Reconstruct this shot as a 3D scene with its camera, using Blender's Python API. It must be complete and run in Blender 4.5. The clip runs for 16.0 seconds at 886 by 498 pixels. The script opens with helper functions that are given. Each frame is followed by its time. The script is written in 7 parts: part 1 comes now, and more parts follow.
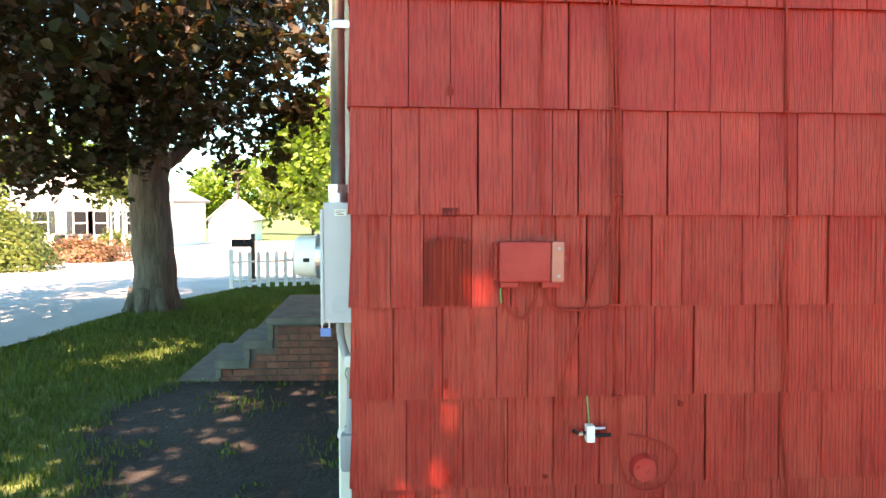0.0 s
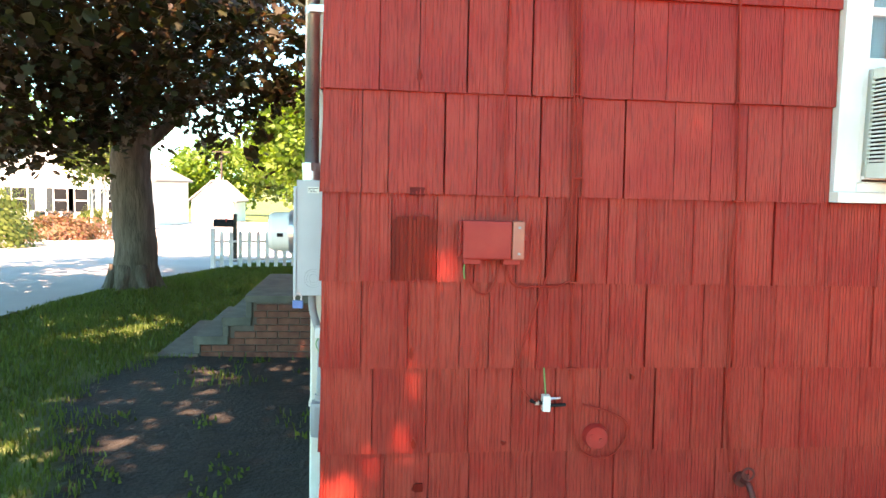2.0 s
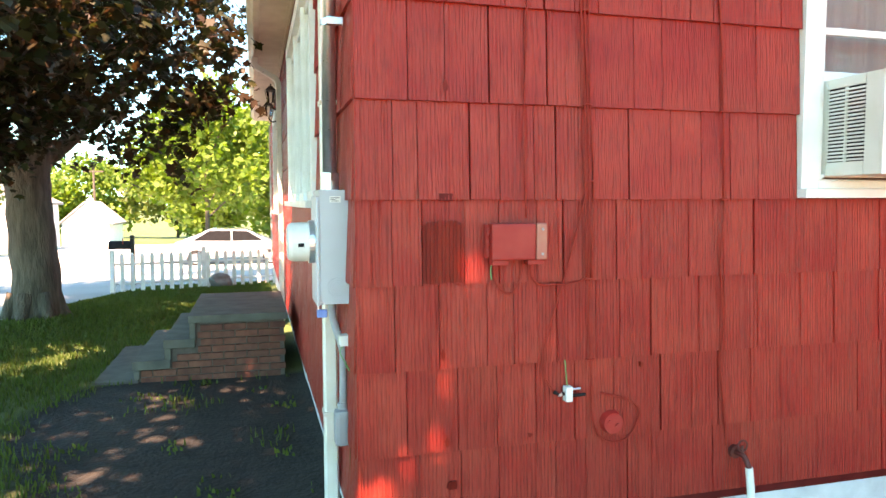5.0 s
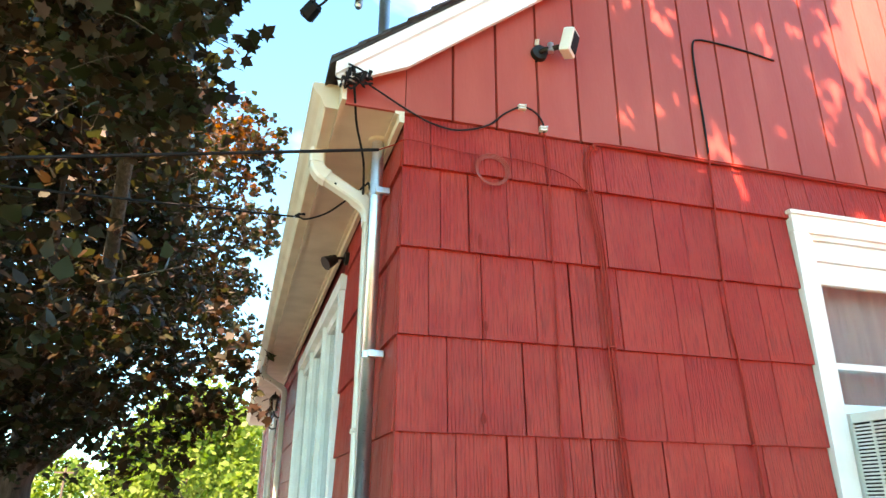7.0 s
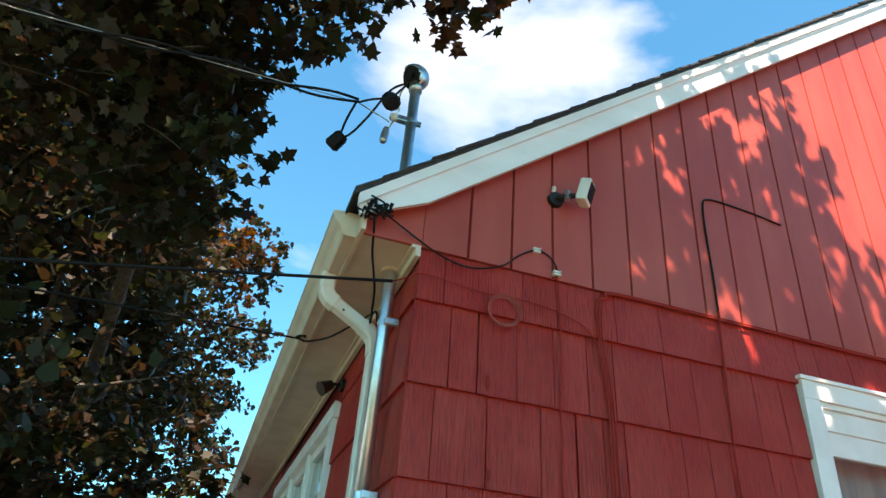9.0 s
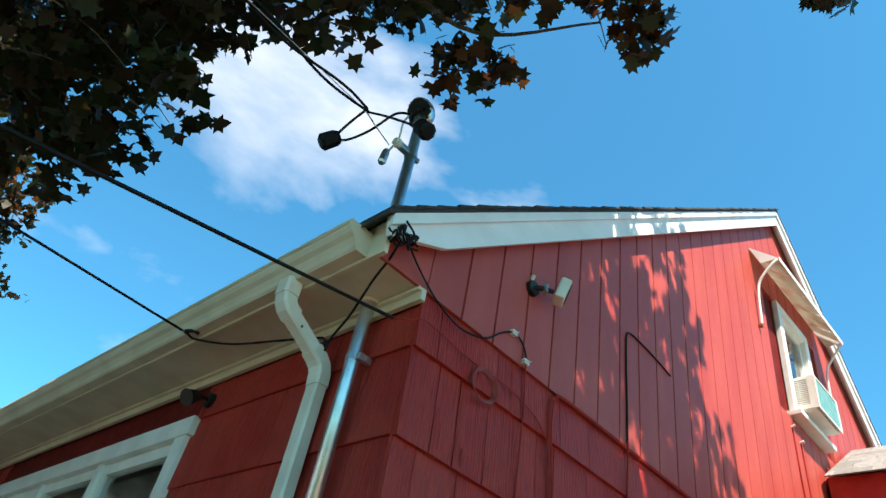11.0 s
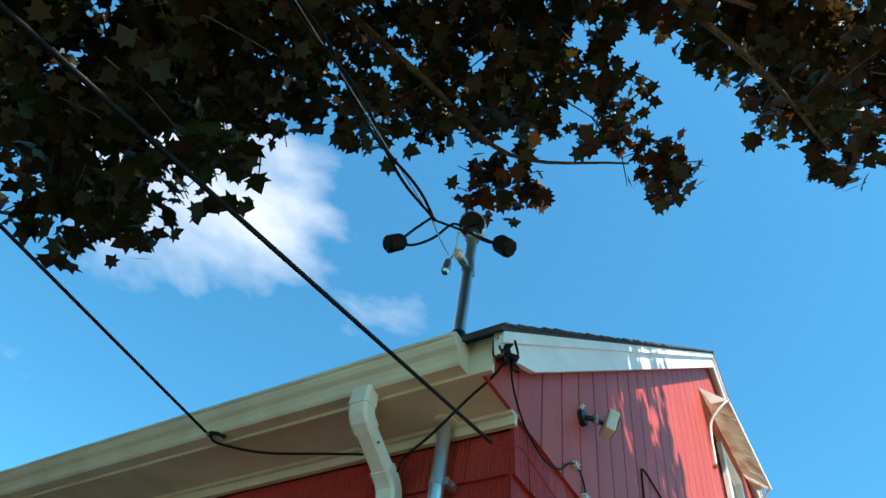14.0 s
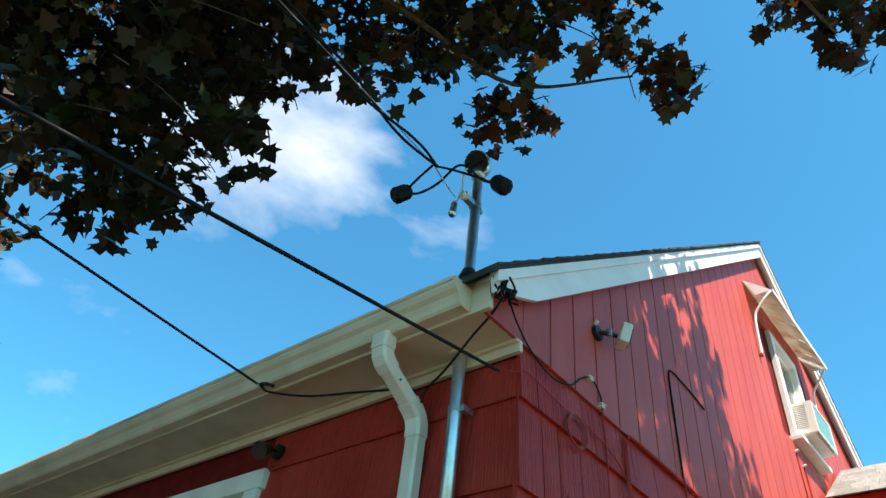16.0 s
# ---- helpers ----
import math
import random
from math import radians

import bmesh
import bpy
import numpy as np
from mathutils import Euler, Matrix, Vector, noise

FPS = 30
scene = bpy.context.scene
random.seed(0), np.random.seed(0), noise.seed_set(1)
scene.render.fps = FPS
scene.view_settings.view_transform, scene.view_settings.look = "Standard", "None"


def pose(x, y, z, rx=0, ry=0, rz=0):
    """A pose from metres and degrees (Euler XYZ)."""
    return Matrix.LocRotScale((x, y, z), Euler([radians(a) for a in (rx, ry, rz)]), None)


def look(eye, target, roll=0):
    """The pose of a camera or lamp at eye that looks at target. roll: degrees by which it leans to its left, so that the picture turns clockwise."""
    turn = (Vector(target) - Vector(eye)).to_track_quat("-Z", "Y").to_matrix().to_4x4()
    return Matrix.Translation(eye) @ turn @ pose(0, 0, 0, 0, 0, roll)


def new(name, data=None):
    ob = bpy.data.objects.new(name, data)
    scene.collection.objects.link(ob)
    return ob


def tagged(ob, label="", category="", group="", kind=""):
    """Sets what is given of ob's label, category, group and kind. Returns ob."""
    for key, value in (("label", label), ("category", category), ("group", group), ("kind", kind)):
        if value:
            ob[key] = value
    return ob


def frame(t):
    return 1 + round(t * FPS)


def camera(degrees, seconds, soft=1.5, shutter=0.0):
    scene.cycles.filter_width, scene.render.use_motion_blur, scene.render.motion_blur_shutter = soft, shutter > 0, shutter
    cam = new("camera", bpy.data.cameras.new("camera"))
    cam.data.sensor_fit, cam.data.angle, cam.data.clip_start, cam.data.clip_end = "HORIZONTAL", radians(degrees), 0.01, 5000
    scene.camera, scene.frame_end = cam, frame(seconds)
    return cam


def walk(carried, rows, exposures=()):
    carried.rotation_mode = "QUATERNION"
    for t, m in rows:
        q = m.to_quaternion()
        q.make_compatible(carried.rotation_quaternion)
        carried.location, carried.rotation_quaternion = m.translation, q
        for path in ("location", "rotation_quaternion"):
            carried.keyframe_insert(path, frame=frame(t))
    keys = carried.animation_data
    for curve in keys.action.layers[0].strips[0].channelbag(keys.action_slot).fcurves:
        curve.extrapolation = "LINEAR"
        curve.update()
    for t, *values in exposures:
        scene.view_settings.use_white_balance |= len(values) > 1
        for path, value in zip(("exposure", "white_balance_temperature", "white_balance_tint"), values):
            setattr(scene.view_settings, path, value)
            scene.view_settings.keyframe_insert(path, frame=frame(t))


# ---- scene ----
cam = camera(65.4, 16.0)

PATH = [
    (0, (0.129, -2.65, 1.705), (0.289, -0.661, 1.568), 0.2),
    (0.5, (0.092, -2.665, 1.705), (0.282, -0.679, 1.561), 0.5),
    (1, (0.059, -2.658, 1.698), (0.323, -0.681, 1.55), 1.5),
    (1.5, (0.134, -2.726, 1.701), (0.378, -0.747, 1.545), 2.5),
    (2, (0.189, -2.797, 1.685), (0.394, -0.816, 1.506), 1.4),
    (2.5, (0.193, -2.844, 1.686), (0.357, -0.859, 1.5), 1.0),
    (3, (0.062, -2.857, 1.662), (0.325, -0.881, 1.513), 1.5),
    (3.5, (0.009, -2.822, 1.667), (0.335, -0.854, 1.522), 0.3),
    (6, (-0.592, -2.793, 1.632), (0.043, -0.898, 1.549), 1.5),
    (6.5, (-0.589, -2.788, 1.718), (0.024, -0.936, 2.16), 0.6),
    (7, (-0.618, -2.808, 1.764), (-0.101, -1.011, 2.472), 0.5),
    (7.5, (-0.632, -2.809, 1.767), (-0.166, -1.039, 2.574), 1.9),
    (8, (-0.632, -2.773, 1.789), (-0.194, -1.062, 2.728), 2.2),
    (8.5, (-0.63, -2.767, 1.799), (-0.241, -1.09, 2.817), 2.6),
    (9, (-0.709, -2.767, 1.824), (-0.227, -1.124, 2.857), 5.2),
    (9.5, (-0.805, -2.648, 1.835), (-0.181, -1.099, 2.935), 10.0),
    (12, (-1.942, -1.495, 1.754), (-0.835, -0.503, 3.093), 9.6),
    (12.5, (-1.885, -1.355, 1.763), (-0.857, -0.39, 3.182), 11.3),
    (13, (-1.88, -1.269, 1.772), (-0.886, -0.35, 3.244), 12.1),
    (13.5, (-1.993, -1.181, 1.768), (-0.993, -0.335, 3.279), 11.7),
    (14, (-2.131, -1.143, 1.743), (-1.113, -0.336, 3.263), 10.9),
    (14.5, (-2.129, -1.224, 1.729), (-1.069, -0.393, 3.208), 8.6),
    (15, (-2.069, -1.442, 1.693), (-1.07, -0.477, 3.132), 11.4),
    (15.5, (-2.107, -1.556, 1.691), (-1.083, -0.53, 3.068), 10.9),
    (16, (-2.186, -1.542, 1.706), (-1.114, -0.504, 3.037), 7.7),
]
walk(cam, [(t, look(eye, target, roll)) for t, eye, target, roll in PATH],
     exposures=[(0, 2.9, 10400, 44), (6, 2.9, 10400, 44), (6.6, 2.85, 10000, 42), (7.5, 2.55, 9000, 35), (8.5, 1.85, 8200, 27), (9.5, 1.4, 7500, 20), (12, 1.18, 6900, 14), (16, 1.18, 6900, 14)])

# ---- world, sun ----
SUN = Vector((0.22, 0.62, -1.0)).normalized()
world = bpy.data.worlds.new("sky_world")
scene.world = world
world.use_nodes = True
wn, wl = world.node_tree.nodes, world.node_tree.links
bg = wn["Background"]
sky = wn.new("ShaderNodeTexSky")
sky.sky_type = "NISHITA"
sky.sun_disc = False
sky.sun_elevation = math.asin(-SUN.z)
sky.sun_rotation = math.atan2(-SUN.x, -SUN.y)
sky.air_density, sky.dust_density, sky.ozone_density = 1.0, 0.3, 1.0
tc = wn.new("ShaderNodeTexCoord")
cn = wn.new("ShaderNodeTexNoise")
cn.inputs["Scale"].default_value, cn.inputs["Detail"].default_value, cn.inputs["Roughness"].default_value = 2.1, 7.0, 0.52
cn.inputs["Distortion"].default_value = 0.35
cm = wn.new("ShaderNodeMapping")
cm.inputs["Location"].default_value = (0.62, 0.1, 0.35)
cm.inputs["Scale"].default_value = (1.0, 1.0, 1.9)
cr = wn.new("ShaderNodeValToRGB")
cr.color_ramp.elements[0].position, cr.color_ramp.elements[1].position = 0.50, 0.78
cx = wn.new("ShaderNodeMix")
cx.data_type = "RGBA"
cx.inputs["B"].default_value = (6.6, 7.0, 7.4, 1)
wl.new(tc.outputs["Generated"], cm.inputs["Vector"])
wl.new(cm.outputs["Vector"], cn.inputs["Vector"])
# one broad sunlit cloud stands over the street, thin haze elsewhere
cover = cn.outputs["Fac"]
for way, rim, core, low, high in (((0.23, 0.63, 0.74), 0.958, 0.996, -0.15, 0.13), ((0.55, 0.47, 0.69), 0.986, 0.999, 0.0, 0.06),
                                  ((0.20, 0.87, 0.46), 0.972, 0.998, 0.0, 0.07), ((0.24, 0.92, 0.30), 0.985, 0.998, 0.0, 0.14)):
    dt = wn.new("ShaderNodeVectorMath")
    dt.operation = "DOT_PRODUCT"
    dt.inputs[1].default_value = Vector(way).normalized()
    wl.new(tc.outputs["Generated"], dt.inputs[0])
    dm = wn.new("ShaderNodeMapRange")
    dm.interpolation_type = "SMOOTHSTEP"
    dm.inputs["From Min"].default_value, dm.inputs["From Max"].default_value = rim, core
    dm.inputs["To Min"].default_value, dm.inputs["To Max"].default_value = low, high
    wl.new(dt.outputs["Value"], dm.inputs["Value"])
    da = wn.new("ShaderNodeMath")
    wl.new(cover, da.inputs[0])
    wl.new(dm.outputs["Result"], da.inputs[1])
    cover = da.outputs[0]
wl.new(cover, cr.inputs["Fac"])
wl.new(cr.outputs["Color"], cx.inputs["Factor"])
tint = wn.new("ShaderNodeMix")
tint.data_type, tint.blend_type = "RGBA", "MULTIPLY"
tint.inputs["Factor"].default_value = 1.0
tint.inputs["B"].default_value = (0.38, 1.26, 1.42, 1)
wl.new(sky.outputs["Color"], tint.inputs["A"])
wl.new(tint.outputs["Result"], cx.inputs["A"])
wl.new(cx.outputs["Result"], bg.inputs["Color"])
bg.inputs["Strength"].default_value = 0.095

sun_data = bpy.data.lights.new("sun", "SUN")
sun_data.energy, sun_data.angle, sun_data.color = 5.0, radians(0.53), (1.0, 0.93, 0.82)
sun = new("sun", sun_data)
sun.rotation_euler = SUN.to_track_quat("-Z", "Y").to_euler()
sun.location = (-8, -25, 40)


# ---- materials ----
def mat(name, col, rough=0.6, metal=0.0, spec=0.5):
    m = bpy.data.materials.new(name)
    m.use_nodes = True
    b = m.node_tree.nodes["Principled BSDF"]
    b.inputs["Base Color"].default_value = (*col, 1)
    b.inputs["Roughness"].default_value, b.inputs["Metallic"].default_value = rough, metal
    b.inputs["Specular IOR Level"].default_value = spec
    return m


def worn(name, col, col2, scale=6.0, rough=0.6, metal=0.0, stretch=(1, 1, 1), bump=0.15, fine=60.0, vary=0.0, dist=0.004, lo=0.38, hi=0.66, spec=0.5):
    """Paint, wood or stone: large stains between two colours, fine grain in the relief, and a shade that differs from piece to piece."""
    m = mat(name, col, rough, metal, spec)
    n, l = m.node_tree.nodes, m.node_tree.links
    b = n["Principled BSDF"]
    tcn = n.new("ShaderNodeTexCoord")
    mp = n.new("ShaderNodeMapping")
    mp.inputs["Scale"].default_value = stretch
    l.new(tcn.outputs["Object"], mp.inputs["Vector"])
    big = n.new("ShaderNodeTexNoise")
    big.inputs["Scale"].default_value, big.inputs["Detail"].default_value = scale, 5.0
    l.new(mp.outputs["Vector"], big.inputs["Vector"])
    rp = n.new("ShaderNodeValToRGB")
    rp.color_ramp.elements[0].position, rp.color_ramp.elements[1].position = lo, hi
    rp.color_ramp.elements[0].color, rp.color_ramp.elements[1].color = (*col, 1), (*col2, 1)
    l.new(big.outputs["Fac"], rp.inputs["Fac"])
    out = rp.outputs["Color"]
    if vary:
        info = n.new("ShaderNodeObjectInfo")
        geo = n.new("ShaderNodeNewGeometry")
        ad = n.new("ShaderNodeMath")
        ad.operation = "ADD"
        l.new(info.outputs["Random"], ad.inputs[0])
        l.new(geo.outputs["Random Per Island"], ad.inputs[1])
        fr = n.new("ShaderNodeMath")
        fr.operation = "FRACT"
        l.new(ad.outputs[0], fr.inputs[0])
        mr = n.new("ShaderNodeMapRange")
        mr.inputs["To Min"].default_value, mr.inputs["To Max"].default_value = 1 - vary, 1 + vary
        l.new(fr.outputs[0], mr.inputs["Value"])
        hs = n.new("ShaderNodeHueSaturation")
        l.new(mr.outputs["Result"], hs.inputs["Value"])
        l.new(out, hs.inputs["Color"])
        out = hs.outputs["Color"]
    l.new(out, b.inputs["Base Color"])
    fi = n.new("ShaderNodeTexNoise")
    fi.inputs["Scale"].default_value, fi.inputs["Detail"].default_value = fine, 4.0
    l.new(mp.outputs["Vector"], fi.inputs["Vector"])
    bp = n.new("ShaderNodeBump")
    bp.inputs["Strength"].default_value, bp.inputs["Distance"].default_value = bump, dist
    l.new(fi.outputs["Fac"], bp.inputs["Height"])
    l.new(bp.outputs["Normal"], b.inputs["Normal"])
    rr = n.new("ShaderNodeMapRange")
    rr.inputs["To Min"].default_value, rr.inputs["To Max"].default_value = max(0.05, rough - 0.12), min(1, rough + 0.12)
    l.new(fi.outputs["Fac"], rr.inputs["Value"])
    l.new(rr.outputs["Result"], b.inputs["Roughness"])
    return m


def striated(name, col, col2, across, rough, spec=0.28):
    """Painted combed cedar: narrow upright furrows of uneven depth, their shade put into the colour."""
    m = mat(name, col, rough, 0.0, spec)
    n, l = m.node_tree.nodes, m.node_tree.links
    b = n["Principled BSDF"]
    tcn = n.new("ShaderNodeTexCoord")
    info = n.new("ShaderNodeObjectInfo")
    geo = n.new("ShaderNodeNewGeometry")
    ad = n.new("ShaderNodeMath")
    l.new(info.outputs["Random"], ad.inputs[0])
    l.new(geo.outputs["Random Per Island"], ad.inputs[1])
    off = n.new("ShaderNodeVectorMath")
    off.operation = "MULTIPLY_ADD"
    l.new(ad.outputs[0], off.inputs[0])
    off.inputs[1].default_value = (7.3, 7.3, 5.1)
    l.new(tcn.outputs["Object"], off.inputs[2])
    mp = n.new("ShaderNodeMapping")
    mp.inputs["Scale"].default_value = (1.0, 1.0, 0.035)
    l.new(off.outputs["Vector"], mp.inputs["Vector"])
    fur = n.new("ShaderNodeTexNoise")
    fur.inputs["Scale"].default_value, fur.inputs["Detail"].default_value, fur.inputs["Roughness"].default_value = across, 2.5, 0.55
    l.new(mp.outputs["Vector"], fur.inputs["Vector"])
    stain = n.new("ShaderNodeTexNoise")
    stain.inputs["Scale"].default_value, stain.inputs["Detail"].default_value = 3.2, 6.0
    l.new(off.outputs["Vector"], stain.inputs["Vector"])
    rp = n.new("ShaderNodeValToRGB")
    rp.color_ramp.elements[0].position, rp.color_ramp.elements[1].position = 0.35, 0.68
    rp.color_ramp.elements[0].color, rp.color_ramp.elements[1].color = (*col, 1), (*col2, 1)
    l.new(stain.outputs["Fac"], rp.inputs["Fac"])
    # furrow shade painted into the colour, from the noise that drives the bump
    gr = n.new("ShaderNodeValToRGB")
    gr.color_ramp.elements[0].position, gr.color_ramp.elements[1].position = 0.34, 0.52
    gr.color_ramp.elements[0].color, gr.color_ramp.elements[1].color = (0.58, 0.52, 0.52, 1), (1, 1, 1, 1)
    l.new(fur.outputs["Fac"], gr.inputs["Fac"])
    mu = n.new("ShaderNodeMix")
    mu.data_type, mu.blend_type = "RGBA", "MULTIPLY"
    mu.inputs["Factor"].default_value = 0.8
    l.new(rp.outputs["Color"], mu.inputs["A"])
    l.new(gr.outputs["Color"], mu.inputs["B"])
    fr = n.new("ShaderNodeMath")
    fr.operation = "FRACT"
    l.new(ad.outputs[0], fr.inputs[0])
    mr = n.new("ShaderNodeMapRange")
    mr.inputs["To Min"].default_value, mr.inputs["To Max"].default_value = 0.95, 1.05
    l.new(fr.outputs[0], mr.inputs["Value"])
    hs = n.new("ShaderNodeHueSaturation")
    l.new(mr.outputs["Result"], hs.inputs["Value"])
    l.new(mu.outputs["Result"], hs.inputs["Color"])
    l.new(hs.outputs["Color"], b.inputs["Base Color"])
    bp = n.new("ShaderNodeBump")
    bp.inputs["Strength"].default_value, bp.inputs["Distance"].default_value = 1.0, 0.007
    l.new(fur.outputs["Fac"], bp.inputs["Height"])
    chip = n.new("ShaderNodeTexNoise")
    chip.inputs["Scale"].default_value, chip.inputs["Detail"].default_value = 90.0, 4.0
    l.new(off.outputs["Vector"], chip.inputs["Vector"])
    bq = n.new("ShaderNodeBump")
    bq.inputs["Strength"].default_value, bq.inputs["Distance"].default_value = 0.25, 0.003
    l.new(chip.outputs["Fac"], bq.inputs["Height"])
    l.new(bp.outputs["Normal"], bq.inputs["Normal"])
    l.new(bq.outputs["Normal"], b.inputs["Normal"])
    return m


RED_SHAKE = striated("red_painted_shake", (0.39, 0.022, 0.016), (0.46, 0.043, 0.027), 150.0, 0.42, 0.22)
RED_BARE = striated("weathered_bare_shake", (0.20, 0.009, 0.006), (0.31, 0.020, 0.010), 70.0, 0.4, 0.12)
RUST_RED = worn("rusty_dark_red_iron", (0.10, 0.012, 0.010), (0.17, 0.025, 0.015), 30.0, 0.6, bump=0.4)
RED_BOARD = worn("red_painted_board", (0.40, 0.054, 0.040), (0.46, 0.076, 0.054), 4.0, 0.5, spec=0.3, stretch=(1, 1, 0.25), bump=0.2, fine=70, vary=0.05)
RED_PAINT = worn("red_paint", (0.40, 0.022, 0.018), (0.46, 0.036, 0.028), 9.0, 0.42, bump=0.1, spec=0.25)
RED_DARK = worn("dark_red_backing", (0.12, 0.008, 0.007), (0.17, 0.012, 0.010), 9.0, 0.6, spec=0.12)
WHITE = worn("white_paint", (0.80, 0.79, 0.76), (0.70, 0.69, 0.65), 5.0, 0.45, bump=0.12)
RAKE_WHITE = worn("white_rake_paint", (0.82, 0.82, 0.82), (0.74, 0.74, 0.73), 7.0, 0.4, bump=0.15, stretch=(0.4, 1, 1))
PALE = worn("pale_cream_metal", (0.76, 0.71, 0.63), (0.68, 0.62, 0.53), 6.0, 0.42, bump=0.06)
CREAM = worn("cream_paint", (0.68, 0.58, 0.45), (0.58, 0.48, 0.36), 4.0, 0.5, bump=0.12)
GALV = worn("galvanised_steel", (0.62, 0.64, 0.66), (0.50, 0.53, 0.56), 14.0, 0.32, metal=0.9, bump=0.06, fine=120)
GREY_BOX = worn("grey_enamel", (0.42, 0.47, 0.50), (0.38, 0.43, 0.46), 5.0, 0.42, bump=0.08, fine=120)
GREY_PVC = worn("grey_conduit", (0.30, 0.31, 0.32), (0.26, 0.27, 0.28), 6.0, 0.5, bump=0.08)
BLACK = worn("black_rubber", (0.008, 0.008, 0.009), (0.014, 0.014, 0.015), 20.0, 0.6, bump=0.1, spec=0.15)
BROWN_CABLE = worn("red_painted_cable", (0.34, 0.022, 0.014), (0.40, 0.032, 0.018), 20.0, 0.5, bump=0.1, spec=0.15)
ORANGE_CABLE = mat("orange_wire", (0.34, 0.035, 0.016), 0.45)
GREEN_WIRE = mat("green_wire", (0.03, 0.30, 0.10), 0.45)
COPPER = worn("copper_wire", (0.35, 0.14, 0.07), (0.25, 0.09, 0.05), 30.0, 0.4, metal=0.8)
PLASTIC_W = worn("white_plastic", (0.74, 0.73, 0.68), (0.68, 0.66, 0.60), 6.0, 0.45, bump=0.04)
# near-black colour that stands for the shade inside the upstairs room
SHADE_IN = mat("painted_room_shade", (0.02, 0.022, 0.025), 0.9)
CURTAIN = worn("pale_curtain", (0.74, 0.74, 0.72), (0.60, 0.61, 0.62), 3.0, 0.9, stretch=(6, 6, 0.4), bump=0.5, dist=0.02, fine=8)
ROOF_DARK = worn("dark_asphalt_shingle", (0.030, 0.030, 0.033), (0.055, 0.053, 0.052), 20.0, 0.9, bump=0.6, fine=220, vary=0.2)
ROOF_GREY = worn("grey_asphalt_shingle", (0.20, 0.19, 0.175), (0.28, 0.26, 0.24), 20.0, 0.9, bump=0.6, fine=220, vary=0.2)
FOUND = worn("white_painted_concrete", (0.58, 0.60, 0.60), (0.44, 0.46, 0.47), 6.0, 0.8, bump=0.4, fine=50)
CONCRETE = worn("weathered_concrete", (0.14, 0.122, 0.096), (0.080, 0.070, 0.056), 7.0, 0.85, bump=0.5, fine=60, lo=0.3, hi=0.7)
BRICK = worn("red_brick", (0.17, 0.036, 0.022), (0.25, 0.066, 0.040), 12.0, 0.85, bump=0.5, fine=90, vary=0.25)
MORTAR = worn("mortar", (0.15, 0.10, 0.08), (0.10, 0.07, 0.06), 14.0, 0.9, bump=0.5)
BARK = worn("maple_bark", (0.070, 0.052, 0.036), (0.135, 0.105, 0.075), 5.0, 0.95, stretch=(3, 3, 0.5), bump=1.0, fine=16, dist=0.03)
BIRCH = worn("birch_bark", (0.66, 0.64, 0.60), (0.25, 0.23, 0.21), 4.0, 0.8, stretch=(1, 1, 3), bump=0.3, lo=0.5, hi=0.7)
STEEL_BLUE = worn("blue_padlock_body", (0.03, 0.16, 0.42), (0.05, 0.2, 0.5), 20.0, 0.35)
BRASS = worn("tarnished_brass", (0.40, 0.22, 0.08), (0.25, 0.12, 0.06), 20.0, 0.45, metal=0.8)
ASPHALT = worn("sunlit_asphalt", (0.32, 0.31, 0.29), (0.38, 0.37, 0.35), 0.5, 0.9, bump=0.4, fine=60)
BIN = mat("dark_green_bin", (0.02, 0.025, 0.028), 0.5)
STONE = worn("grey_boulder", (0.12, 0.115, 0.11), (0.2, 0.19, 0.18), 6.0, 0.9, bump=0.8, fine=20)
CAR_PAINT = mat("silver_car_paint", (0.55, 0.57, 0.60), 0.25, 0.5)
TYRE = mat("tyre_rubber", (0.015, 0.015, 0.016), 0.8)
STEEL_DARK = mat("dark_bronze_metal", (0.03, 0.024, 0.02), 0.45, 0.6)


def glass_mat(name, col=(0.9, 0.95, 0.95), rough=0.02):
    m = mat(name, col, rough)
    b = m.node_tree.nodes["Principled BSDF"]
    b.inputs["Transmission Weight"].default_value = 1.0
    b.inputs["IOR"].default_value = 1.45
    return m


GLASS = glass_mat("window_glass")


def leaf_mat(name, cols, trans=0.35, rough=0.45):
    m = mat(name, cols[0], rough, 0.0, 0.25)
    n, l = m.node_tree.nodes, m.node_tree.links
    b = n["Principled BSDF"]
    geo = n.new("ShaderNodeNewGeometry")
    rp = n.new("ShaderNodeValToRGB")
    rp.color_ramp.interpolation = "LINEAR"
    while len(rp.color_ramp.elements) < len(cols):
        rp.color_ramp.elements.new(0.5)
    for i, c in enumerate(cols):
        rp.color_ramp.elements[i].position = i / (len(cols) - 1)
        rp.color_ramp.elements[i].color = (*c, 1)
    l.new(geo.outputs["Random Per Island"], rp.inputs["Fac"])
    l.new(rp.outputs["Color"], b.inputs["Base Color"])
    tr = n.new("ShaderNodeBsdfTranslucent")
    hs = n.new("ShaderNodeHueSaturation")
    hs.inputs["Value"].default_value, hs.inputs["Saturation"].default_value = 1.8, 1.15
    l.new(rp.outputs["Color"], hs.inputs["Color"])
    l.new(hs.outputs["Color"], tr.inputs["Color"])
    mx = n.new("ShaderNodeMixShader")
    mx.inputs["Fac"].default_value = trans
    l.new(b.outputs["BSDF"], mx.inputs[1])
    l.new(tr.outputs["BSDF"], mx.inputs[2])
    l.new(mx.outputs["Shader"], n["Material Output"].inputs["Surface"])
    return m


